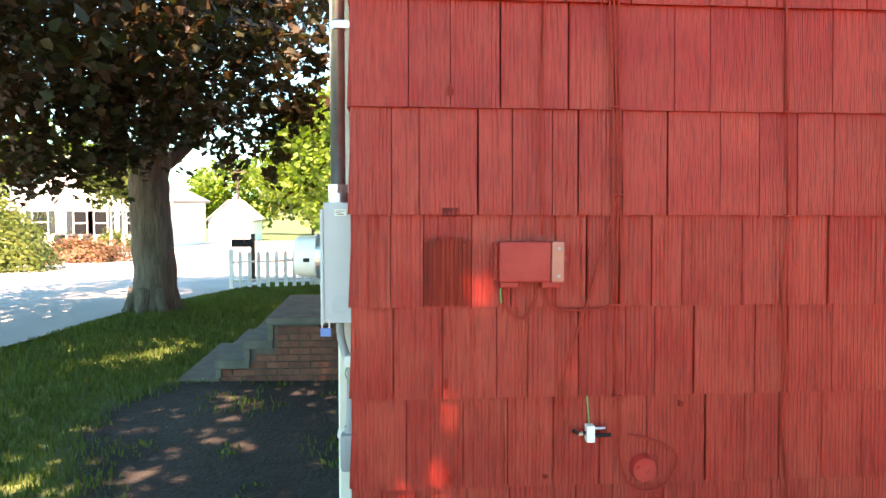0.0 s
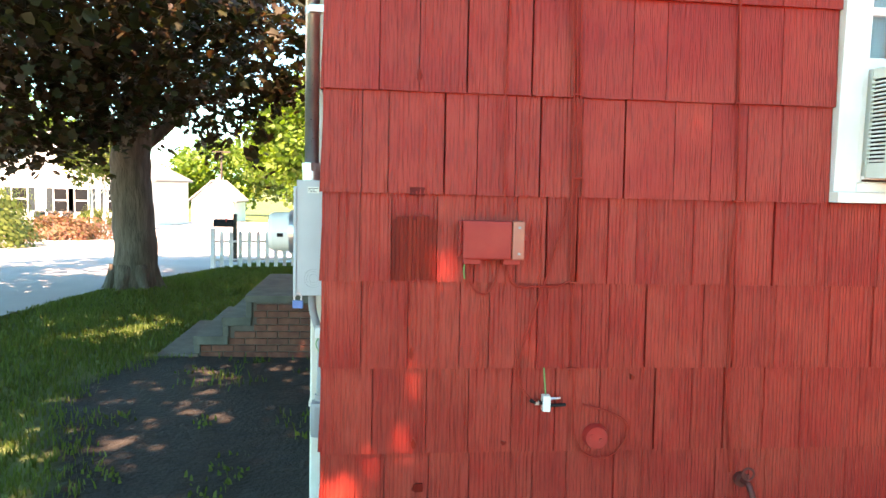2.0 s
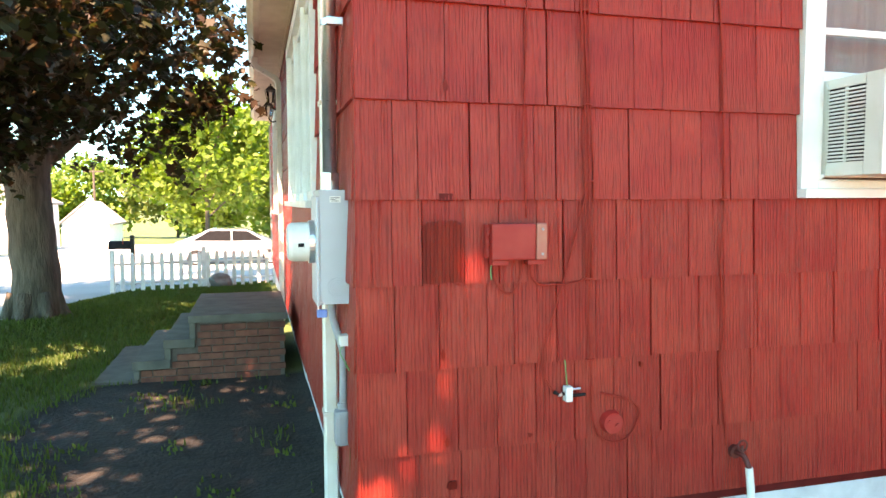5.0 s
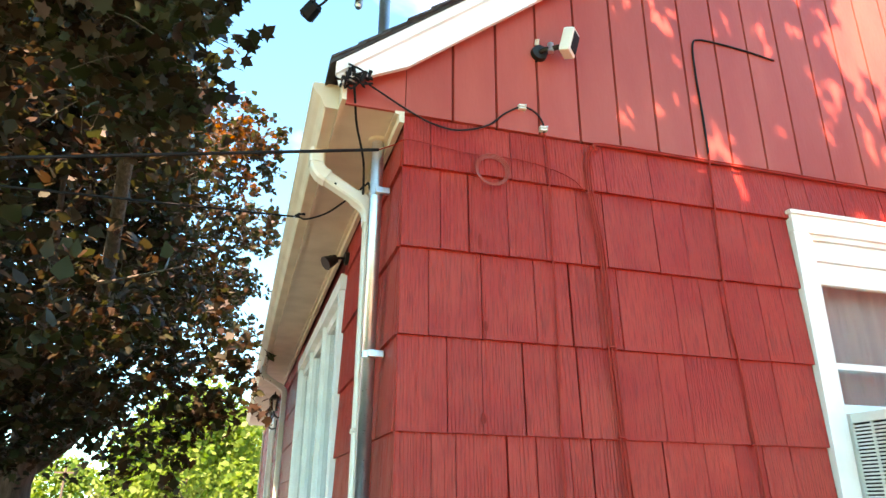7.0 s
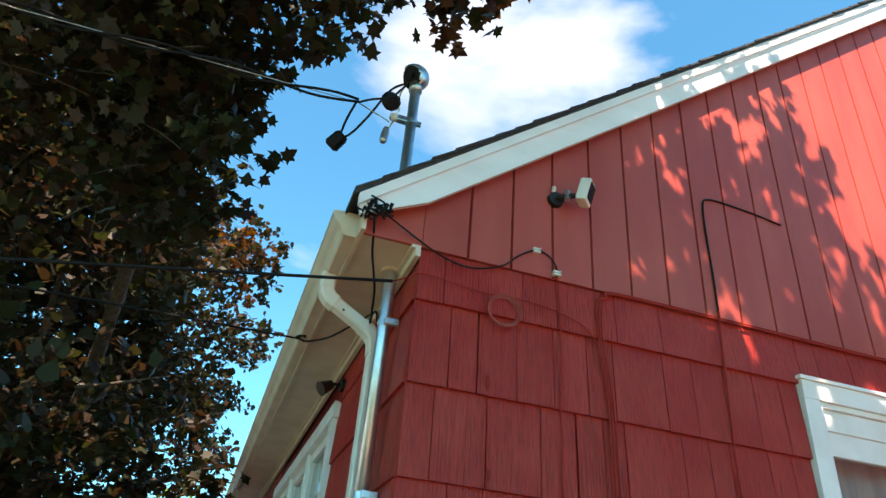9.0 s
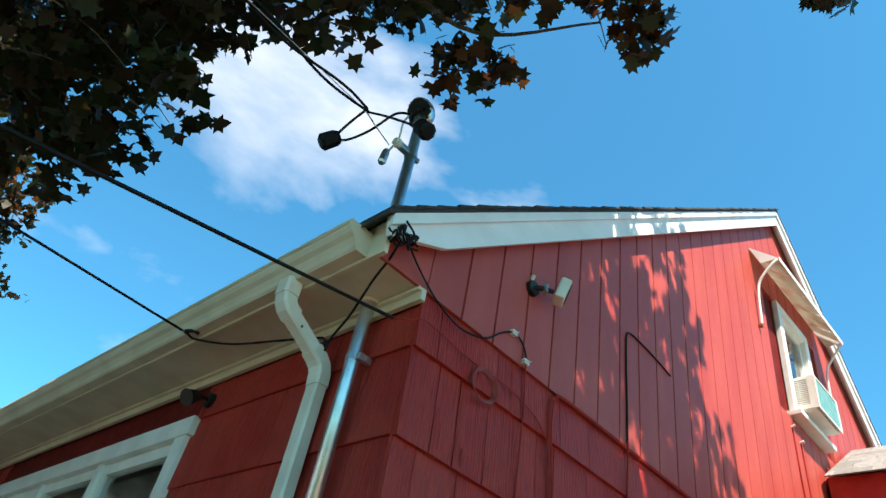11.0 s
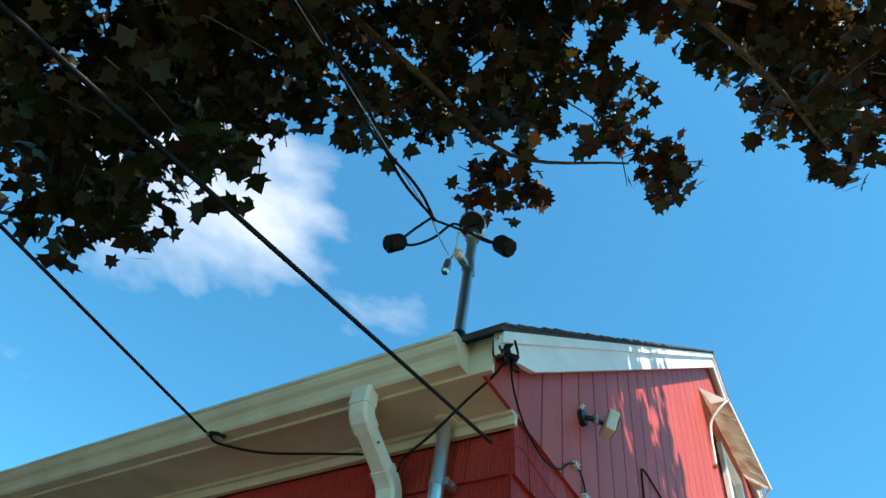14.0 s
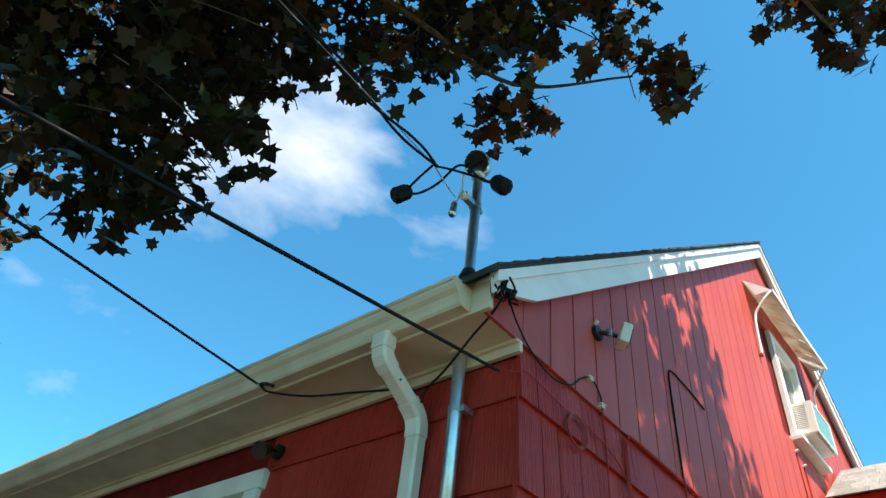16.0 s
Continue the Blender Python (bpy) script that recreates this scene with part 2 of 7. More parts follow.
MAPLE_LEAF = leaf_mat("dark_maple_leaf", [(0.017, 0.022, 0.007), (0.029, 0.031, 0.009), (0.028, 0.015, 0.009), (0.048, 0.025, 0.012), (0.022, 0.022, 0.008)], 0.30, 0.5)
RUST_LEAF = leaf_mat("rusty_maple_leaf", [(0.04, 0.02, 0.012), (0.13, 0.045, 0.014), (0.05, 0.02, 0.014), (0.20, 0.08, 0.02)], 0.4, 0.55)
GREEN_LEAF = leaf_mat("bright_green_leaf", [(0.06, 0.13, 0.02), (0.10, 0.18, 0.03), (0.13, 0.20, 0.04), (0.07, 0.12, 0.02)], 0.35, 0.5)
OLIVE_LEAF = leaf_mat("olive_shrub_leaf", [(0.06, 0.10, 0.02), (0.12, 0.15, 0.04), (0.05, 0.08, 0.02)], 0.3, 0.5)
RED_LEAF = leaf_mat("reddish_shrub_leaf", [(0.16, 0.06, 0.04), (0.22, 0.12, 0.07), (0.10, 0.08, 0.03)], 0.3, 0.5)
GRASS = leaf_mat("grass_blade", [(0.035, 0.075, 0.012), (0.055, 0.105, 0.02), (0.075, 0.105, 0.025), (0.03, 0.06, 0.012)], 0.3, 0.6)


def ground_mat():
    """Lawn with a bare patch of dark soil beside the house."""
    m = mat("lawn_and_soil", (0.05, 0.09, 0.02), 0.95)
    n, l = m.node_tree.nodes, m.node_tree.links
    b = n["Principled BSDF"]
    tcn = n.new("ShaderNodeTexCoord")
    g1 = n.new("ShaderNodeTexNoise")
    g1.inputs["Scale"].default_value, g1.inputs["Detail"].default_value = 1.1, 8.0
    l.new(tcn.outputs["Object"], g1.inputs["Vector"])
    gr = n.new("ShaderNodeValToRGB")
    gr.color_ramp.elements[0].position, gr.color_ramp.elements[1].position = 0.35, 0.7
    gr.color_ramp.elements[0].color, gr.color_ramp.elements[1].color = (0.045, 0.085, 0.018, 1), (0.10, 0.14, 0.04, 1)
    l.new(g1.outputs["Fac"], gr.inputs["Fac"])
    s1 = n.new("ShaderNodeTexNoise")
    s1.inputs["Scale"].default_value, s1.inputs["Detail"].default_value = 9.0, 9.0
    l.new(tcn.outputs["Object"], s1.inputs["Vector"])
    sr = n.new("ShaderNodeValToRGB")
    sr.color_ramp.elements[0].position, sr.color_ramp.elements[1].position = 0.3, 0.75
    sr.color_ramp.elements[0].color, sr.color_ramp.elements[1].color = (0.009, 0.0075, 0.006, 1), (0.028, 0.022, 0.016, 1)
    l.new(s1.outputs["Fac"], sr.inputs["Fac"])
    at = n.new("ShaderNodeAttribute")
    at.attribute_name = "soil"
    ad = n.new("ShaderNodeMath")
    ad.operation = "MULTIPLY_ADD"
    l.new(g1.outputs["Fac"], ad.inputs[0])
    ad.inputs[1].default_value = 1.0
    l.new(at.outputs["Fac"], ad.inputs[2])
    st = n.new("ShaderNodeMapRange")
    st.inputs["From Min"].default_value, st.inputs["From Max"].default_value = 0.86, 1.10
    l.new(ad.outputs[0], st.inputs["Value"])
    mx = n.new("ShaderNodeMix")
    mx.data_type = "RGBA"
    l.new(st.outputs["Result"], mx.inputs["Factor"])
    l.new(gr.outputs["Color"], mx.inputs["A"])
    l.new(sr.outputs["Color"], mx.inputs["B"])
    l.new(mx.outputs["Result"], b.inputs["Base Color"])
    bp = n.new("ShaderNodeBump")
    bp.inputs["Strength"].default_value, bp.inputs["Distance"].default_value = 0.9, 0.03
    s2 = n.new("ShaderNodeTexNoise")
    s2.inputs["Scale"].default_value, s2.inputs["Detail"].default_value = 30.0, 8.0
    l.new(tcn.outputs["Object"], s2.inputs["Vector"])
    l.new(s2.outputs["Fac"], bp.inputs["Height"])
    l.new(bp.outputs["Normal"], b.inputs["Normal"])
    return m


# ---- mesh helpers ----
def obj(name, bm, material, parent=None, label="", smooth=False):
    me = bpy.data.meshes.new(name)
    bmesh.ops.recalc_face_normals(bm, faces=bm.faces)
    bm.to_mesh(me)
    bm.free()
    me.materials.append(material)
    if smooth:
        for p in me.polygons:
            p.use_smooth = True
    ob = new(name, me)
    if parent is not None:
        ob.parent = parent
    if label:
        ob["label"] = label
    return ob


def part(name, bm, material, parent, label="", smooth=False):
    return obj(name, bm, material, parent, label, smooth)


def empty(name, label, category, group="", at=(0, 0, 0), kind=""):
    e = new(name)
    e.empty_display_size = 0.1
    e.location = at
    return tagged(e, label, category, group, kind)


def box(bm, lo, hi, bevel=0.0, m=None):
    r = bmesh.ops.create_cube(bm, size=1.0)
    vs = r["verts"]
    c = [(a + b) / 2 for a, b in zip(lo, hi)]
    s = [abs(b - a) for a, b in zip(lo, hi)]
    for v in vs:
        v.co = Vector((v.co.x * s[0] + c[0], v.co.y * s[1] + c[1], v.co.z * s[2] + c[2]))
    if bevel:
        es = {e for v in vs for e in v.link_edges}
        r2 = bmesh.ops.bevel(bm, geom=list(es), offset=bevel, segments=2, affect="EDGES", profile=0.6)
        vs = list({v for f in r2["faces"] for v in f.verts} | {v for v in vs if v.is_valid})
    if m is not None:
        bmesh.ops.transform(bm, matrix=m, verts=vs)
    return bm


def bx(lo, hi, bevel=0.0, m=None):
    return box(bmesh.new(), lo, hi, bevel, m)


def cyl(bm, a, b, r1, r2=None, seg=16, caps=True):
    a, b = Vector(a), Vector(b)
    d = b - a
    m = Matrix.Translation((a + b) / 2) @ d.to_track_quat("Z", "Y").to_matrix().to_4x4()
    bmesh.ops.create_cone(bm, cap_ends=caps, segments=seg, radius1=r1, radius2=r1 if r2 is None else r2, depth=d.length, matrix=m)
    return bm


def smooth_path(pts, n=6):
    """Catmull-Rom through the points."""
    p = [Vector(q) for q in pts]
    p = [p[0] * 2 - p[1]] + p + [p[-1] * 2 - p[-2]]
    out = []
    for i in range(1, len(p) - 2):
        for k in range(n):
            t = k / n
            a, b, c, d = p[i - 1], p[i], p[i + 1], p[i + 2]
            out.append(0.5 * ((2 * b) + (c - a) * t + (2 * a - 5 * b + 4 * c - d) * t * t + (3 * b - a - 3 * c + d) * t ** 3))
    out.append(p[-2])
    return out


def tube(bm, pts, r, seg=8, r_end=None, n=6, wob=0.0):
    ps = smooth_path(pts, n) if n > 1 else [Vector(p) for p in pts]
    rings = []
    up = Vector((0.13, 0.31, 0.94))
    for i, p in enumerate(ps):
        d = (ps[min(i + 1, len(ps) - 1)] - ps[max(i - 1, 0)]).normalized()
        s = d.cross(up)
        s = s.normalized() if s.length > 1e-3 else Vector((1, 0, 0))
        u = s.cross(d)
        f = i / max(1, len(ps) - 1)
        rr = r if r_end is None else r + (r_end - r) * f
        ring = []
        for k in range(seg):
            a = 2 * math.pi * k / seg
            q = rr * (1 + wob * noise.noise(Vector((math.cos(a) * 1.3, math.sin(a) * 1.3, i * 0.35 + p.x))))
            ring.append(bm.verts.new(p + s * (math.cos(a) * q) + u * (math.sin(a) * q)))
        rings.append(ring)
    for a, b in zip(rings, rings[1:]):
        for k in range(seg):
            bm.faces.new((a[k], a[(k + 1) % seg], b[(k + 1) % seg], b[k]))
    bm.faces.new(rings[0][::-1])
    bm.faces.new(rings[-1])
    return bm


def prism(bm, outline, a, b, axis="y"):
    """An outline of two coordinates pushed from a to b along an axis."""
    def at(u, v, w):
        return {"y": (u, w, v), "x": (w, u, v), "z": (u, v, w)}[axis]
    one = [bm.verts.new(at(u, v, a)) for u, v in outline]
    two = [bm.verts.new(at(u, v, b)) for u, v in outline]
    bm.faces.new(one)
    bm.faces.new(two[::-1])
    for i in range(len(outline)):
        j = (i + 1) % len(outline)
        bm.faces.new((one[i], two[i], two[j], one[j]))
    return bm


def raw_mesh(name, verts, faces, material, parent=None):
    me = bpy.data.meshes.new(name)
    me.from_pydata(verts, [], faces)
    me.update()
    me.materials.append(material)
    ob = new(name, me)
    if parent is not None:
        ob.parent = parent
    return ob


# ---- ground ----
def ground_z(x, y):
    z = 0.0
    if y > 8:
        z -= 0.045 * (min(y, 30) - 8)
    if y > 30:
        z -= 0.03 * (min(y, 110) - 30)
    return z


def soil_amount(x, y):
    """How bare the soil is: along the house, between the corner and the brick stoop, and out to the lawn."""
    edge = -2.05 + 0.25 * math.sin(y * 1.7) + 0.3 * max(0.0, 1.5 - abs(y - 1.0)) * 0.5
    u = min(1.0, max(0.0, (x - edge) / 0.8 + 0.4))
    v = min(1.0, max(0.0, (4.3 - y) / 0.5))
    return u * v


def make_ground():
    xs = [-400, -150, -80, -50, -36, -28, -22, -18, -15, -12, -10, -8.5, -7.5, -6.5] + [-6 + 0.22 * i for i in range(40)] + [3.2, 4.5, 6.5, 9, 13, 20, 35, 60, 120, 400]
    ys = [-400, -120, -40, -20, -12, -8, -5, -4] + [-3.5 + 0.25 * i for i in range(60)] + [11.8, 12.6, 13.6, 15, 17, 19, 21, 24, 27, 30, 34, 39, 45, 52, 60, 70, 82, 95, 110, 200, 420, 900]
    vs, soil = [], []
    for y in ys:
        for x in xs:
            near = max(0.0, 1 - max(abs(x + 2), abs(y - 3)) / 12)
            vs.append((x, y, ground_z(x, y) + near * 0.05 * noise.noise(Vector((x * 0.9, y * 0.9, 3)))))
            soil.append(soil_amount(x, y))
    w = len(xs)
    fs = [(j * w + i, j * w + i + 1, (j + 1) * w + i + 1, (j + 1) * w + i) for j in range(len(ys) - 1) for i in range(w - 1)]
    g = raw_mesh("ground", vs, fs, ground_mat())
    a = g.data.attributes.new("soil", "FLOAT", "POINT")
    a.data.foreach_set("value", soil)
    for p in g.data.polygons:
        p.use_smooth = True
    return tagged(g, "shaded green lawn with a bare dark soil patch beside the house", "ground", kind="structure")


make_ground()


def make_road():
    """Pale sunlit road and driveway beyond the lawn."""
    bm = bmesh.new()
    lawn = [(-9.5, -3.0), (-6.6, 1.0), (-5.0, 4.0), (-4.25, 5.6), (-3.95, 7.4), (-3.6, 9.6), (-3.15, 12.0), (-2.6, 14.2)]
    lawn = [(p.x, p.y) for p in smooth_path([(x, y, 0) for x, y in lawn], 5)]
    far = [(-26.0, y) for _, y in lawn]
    rows = []
    for (x0, y0), (x1, y1) in zip(lawn, far):
        rows.append([bm.verts.new((x0 + (x1 - x0) * k / 8, y0, ground_z(0, y0) + 0.03)) for k in range(9)])
    for y in (16, 19, 22, 25, 28, 30, 33, 36, 38, 44, 52, 60):
        right, left = (6.0 + 0.1 * (y - 16), -26 + (min(y, 40) - 14) * 0.5)
        rows.append([bm.verts.new((right + (left - right) * k / 8, y, ground_z(0, y) + 0.03)) for k in range(9)])
    for a, b in zip(rows, rows[1:]):
        for k in range(8):
            bm.faces.new((a[k], a[k + 1], b[k + 1], b[k]))
    return tagged(obj("road", bm, ASPHALT), "pale worn asphalt road in full sun beyond the lawn", "road", kind="structure")


make_road()


def make_drive():
    bm = bmesh.new()
    rows = []
    for y in (36, 42, 48, 54, 59.5):
        f = (y - 36) / 23.5
        a, b = -14 - 1.5 * f, -7 - 5.2 * f
        rows.append([bm.verts.new((a + (b - a) * k / 4, y, ground_z(0, y) + 0.035)) for k in range(5)])
    for a, b in zip(rows, rows[1:]):
        for k in range(4):
            bm.faces.new((a[k], a[k + 1], b[k + 1], b[k]))
    return tagged(obj("driveway", bm, ASPHALT), "pale driveway leading to a far white garage", "driveway", kind="structure")


make_drive()



def make_bounce_ground():
    """Unseen brown gravel added on the camera's side, to bounce light onto the gable."""
    bm = bmesh.new()
    rows = []
    for k in range(9):
        y = -1.0 - 1.6 * k
        rows.append([bm.verts.new((x, y, 0.045 + 0.01 * noise.noise(Vector((x, y, 0))))) for x in (-2.4 - 0.3 * k, -1, 0.5, 2, 4, 6, 9, 13)])
    for a, b in zip(rows, rows[1:]):
        for i in range(7):
            bm.faces.new((a[i], a[i + 1], b[i + 1], b[i]))
    # warm brown chosen for the light it throws back on the wall
    gravel = worn("bounce_brown", (0.29, 0.18, 0.10), (0.21, 0.13, 0.07), 2.0, 0.95, bump=0.8, fine=40, dist=0.02)
    return tagged(obj("bounce_ground", bm, gravel), "unseen brown gravel sheet added to bounce light onto the gable wall", "gravel", kind="structure")


make_bounce_ground()

# ---- house: structure ----
APEX_X, PITCH = 4.95, math.tan(radians(38.9))
EAVE_Z = 3.54
HOUSE_L = 13.8
COURSES = [0.255, 0.58, 0.94, 1.298, 1.655, 2.06, 2.462, 2.862, 3.26, 3.535]
WIN = (2.13, 3.35, 1.66, 3.28)
ROOF_X0 = -0.36


def roof_z(x):
    """Top of the roof sheathing."""
    u = x if x <= APEX_X else 2 * APEX_X - x
    return 3.70 + (u - ROOF_X0) * PITCH


def wall_with_holes(bm, u0, u1, z0, z1, holes, a, b, axis):
    """A wall slab of thickness a..b with rectangular openings."""
    us = sorted({u0, u1, *[h for q in holes for h in q[:2]]})
    zs = sorted({z0, z1, *[h for q in holes for h in q[2:]]})
    for p, q in zip(us, us[1:]):
        for r, s in zip(zs, zs[1:]):
            cu, cz = (p + q) / 2, (r + s) / 2
            if any(h[0] < cu < h[1] and h[2] < cz < h[3] for h in holes):
                continue
            if axis == "y":
                box(bm, (p, a, r), (q, b, s))
            else:
                box(bm, (a, p, r), (b, q, s))
    return bm


UPWIN = (4.64, 5.42, 5.16, 6.44)
bm = wall_with_holes(bmesh.new(), 0.03, 2 * APEX_X, 0.2, 3.52, [WIN], 0.012, 0.16, "y")
wall_gable = tagged(obj("wall_gable", bm, RED_DARK), "red painted gable wall clad in combed cedar shakes", "wall", kind="structure")
bm = bmesh.new()
for lo_x, hi_x in ((0.03, UPWIN[0]), (UPWIN[1], 2 * APEX_X)):
    outline = [(lo_x, 3.52), (hi_x, 3.52), (hi_x, roof_z(hi_x) - 0.05), (lo_x, roof_z(lo_x) - 0.05)]
    prism(bm, outline, 0.012, 0.16)
prism(bm, [(UPWIN[0], UPWIN[3]), (UPWIN[1], UPWIN[3]), (UPWIN[1], roof_z(UPWIN[1]) - 0.05), (APEX_X, roof_z(APEX_X) - 0.05), (UPWIN[0], roof_z(UPWIN[0]) - 0.05)], 0.012, 0.16)
prism(bm, [(UPWIN[0], 3.52), (UPWIN[1], 3.52), (UPWIN[1], UPWIN[2]), (UPWIN[0], UPWIN[2])], 0.012, 0.16)
wall_upper = tagged(obj("wall_upper_gable", bm, RED_DARK), "faded red gable wall of upright grooved boards", "wall", kind="structure")
FWIN = (1.78, 4.77, 1.70, 3.22)
bm = wall_with_holes(bmesh.new(), 0.03, HOUSE_L, 0.2, 3.6, [FWIN], 0.012, 0.16, "x")
wall_front = tagged(obj("wall_front", bm, RED_DARK), "shaded red front wall clad in combed cedar shakes", "wall", kind="structure")
bm = bmesh.new()
box(bm, (2 * APEX_X - 0.15, 0.16, 0.2), (2 * APEX_X, HOUSE_L, 3.6))
box(bm, (0.16, HOUSE_L - 0.15, 0.2), (2 * APEX_X - 0.15, HOUSE_L, 3.6))
tagged(obj("wall_back", bm, RED_PAINT), "plain red back walls closing the house", "wall", kind="structure")
bm = bmesh.new()
prism(bm, [(0.2, 3.6), (2 * APEX_X - 0.2, 3.6), (APEX_X, roof_z(APEX_X) - 0.1)], HOUSE_L - 0.15, HOUSE_L)
tagged(obj("wall_far_gable", bm, RED_PAINT), "plain red far gable wall", "wall", kind="structure")
bm = bmesh.new()
box(bm, (0.16, 0.16, 3.44), (2 * APEX_X - 0.16, HOUSE_L - 0.16, 3.5))
tagged(obj("ceiling", bm, WHITE), "plain white ceiling of the lower storey", "ceiling", kind="structure")
bm = bmesh.new()
box(bm, (0.16, 0.16, 0.3), (2 * APEX_X - 0.16, HOUSE_L - 0.16, 0.36))
tagged(obj("floor", bm, CONCRETE), "plain floor inside the house", "floor", kind="structure")
bm = bmesh.new()
box(bm, (0.035, 0.02, -0.3), (2 * APEX_X, 0.22, 0.3))
box(bm, (0.035, 0.22, -0.3), (0.22, HOUSE_L, 0.42))
tagged(obj("foundation", bm, FOUND), "white painted concrete foundation under the shakes", "foundation", kind="structure")

# roof slabs, with ragged courses along the rake
bm = bmesh.new()
for s in (0, 1):
    xa, xb = (ROOF_X0 - 0.03, APEX_X) if s == 0 else (2 * APEX_X - ROOF_X0 + 0.03, APEX_X)
    za, zb = roof_z(ROOF_X0 - 0.03 if s == 0 else xa), roof_z(APEX_X)
    prism(bm, [(xa, za - 0.02), (xb, zb - 0.02), (xb, zb + 0.006), (xa, za + 0.006)], -0.135, HOUSE_L + 0.14)
tagged(obj("roof", bm, ROOF_DARK), "steep roof of dark asphalt shingles", "roof", kind="structure")
roof_thing = bpy.data.objects["roof"]

# rake boards
for s, nm in ((0, "rake_board"), (1, "rake_board")):
    def rx(x):
        return x if s == 0 else 2 * APEX_X - x
    bm = bmesh.new()
    dz = 0.022
    prism(bm, [(rx(ROOF_X0), roof_z(ROOF_X0) - dz), (rx(APEX_X), roof_z(APEX_X) - dz), (rx(APEX_X), roof_z(APEX_X) - dz - 0.215), (rx(-0.02), roof_z(-0.02) - dz - 0.215), (rx(ROOF_X0 + 0.02), roof_z(ROOF_X0) - 0.12)], -0.105, -0.08)
    prism(bm, [(rx(ROOF_X0), roof_z(ROOF_X0) - dz), (rx(APEX_X), roof_z(APEX_X) - dz), (rx(APEX_X), roof_z(APEX_X) - dz - 0.062), (rx(ROOF_X0), roof_z(ROOF_X0) - dz - 0.062)], -0.128, -0.104)
    ob = tagged(obj(nm, bm, RAKE_WHITE), "white painted rake board under the sloping roof edge", "rake board", kind="structure")
    bm = bmesh.new()
    prism(bm, [(rx(ROOF_X0 + 0.03), roof_z(ROOF_X0 + 0.03) - dz - 0.006), (rx(APEX_X), roof_z(APEX_X) - dz - 0.006), (rx(APEX_X), roof_z(APEX_X) - dz - 0.03), (rx(ROOF_X0 + 0.03), roof_z(ROOF_X0 + 0.03) - dz - 0.03)], -0.08, 0.02)
    tagged(obj("rake_soffit", bm, RAKE_WHITE), "white underside of the roof overhang at the gable", "soffit", kind="structure")

# eave: soffit, fascia, frieze
bm = bmesh.new()
box(bm, (-0.30, -0.0005, EAVE_Z), (-0.0125, HOUSE_L + 0.1, EAVE_Z + 0.016))
tagged(obj("soffit", bm, CREAM), "cream painted wooden soffit under the eave", "soffit", kind="structure")
bm = bmesh.new()
box(bm, (-0.318, -0.06, EAVE_Z - 0.01), (-0.296, HOUSE_L + 0.1, 3.712))
tagged(obj("fascia", bm, CREAM), "cream painted fascia board behind the gutter", "fascia", kind="structure")
bm = bmesh.new()
box(bm, (-0.038, -0.024, EAVE_Z - 0.062), (-0.0127, HOUSE_L, EAVE_Z - 0.002))
box(bm, (-0.058, -0.022, EAVE_Z - 0.018), (-0.0382, HOUSE_L, EAVE_Z - 0.0022))
tagged(obj("frieze_trim", bm, CREAM), "cream frieze trim board below the soffit", "trim", kind="structure")
bm = bmesh.new()
prism(bm, [(-0.296, EAVE_Z - 0.003), (-0.011, EAVE_Z - 0.003), (-0.011, roof_z(-0.011) - 0.055), (-0.296, roof_z(-0.296) - 0.055)], -0.018, -0.0005)
tagged(obj("eave_return", bm, RED_BOARD), "faded red board closing the end of the eave", "trim", kind="structure")


# ---- maple ----
LEAF2D = [(0.0, -0.5), (0.16, -0.30), (0.46, -0.34), (0.32, -0.10), (0.52, 0.14), (0.26, 0.16), (0.20, 0.30), (0.0, 0.56),
          (-0.20, 0.30), (-0.26, 0.16), (-0.52, 0.14), (-0.32, -0.10), (-0.46, -0.34), (-0.16, -0.30)]
LEAF_TRI = [(0, 1, 13), (1, 2, 3), (1, 3, 13), (3, 11, 13), (11, 12, 13), (3, 4, 5), (3, 5, 11), (5, 9, 11), (9, 10, 11), (5, 6, 7), (5, 7, 9), (7, 8, 9)]
SIMPLE2D = [(0.0, -0.5), (0.42, -0.22), (0.30, 0.12), (0.0, 0.56), (-0.30, 0.12), (-0.42, -0.22)]
SIMPLE_TRI = [(0, 1, 5), (1, 2, 5), (2, 4, 5), (2, 3, 4)]


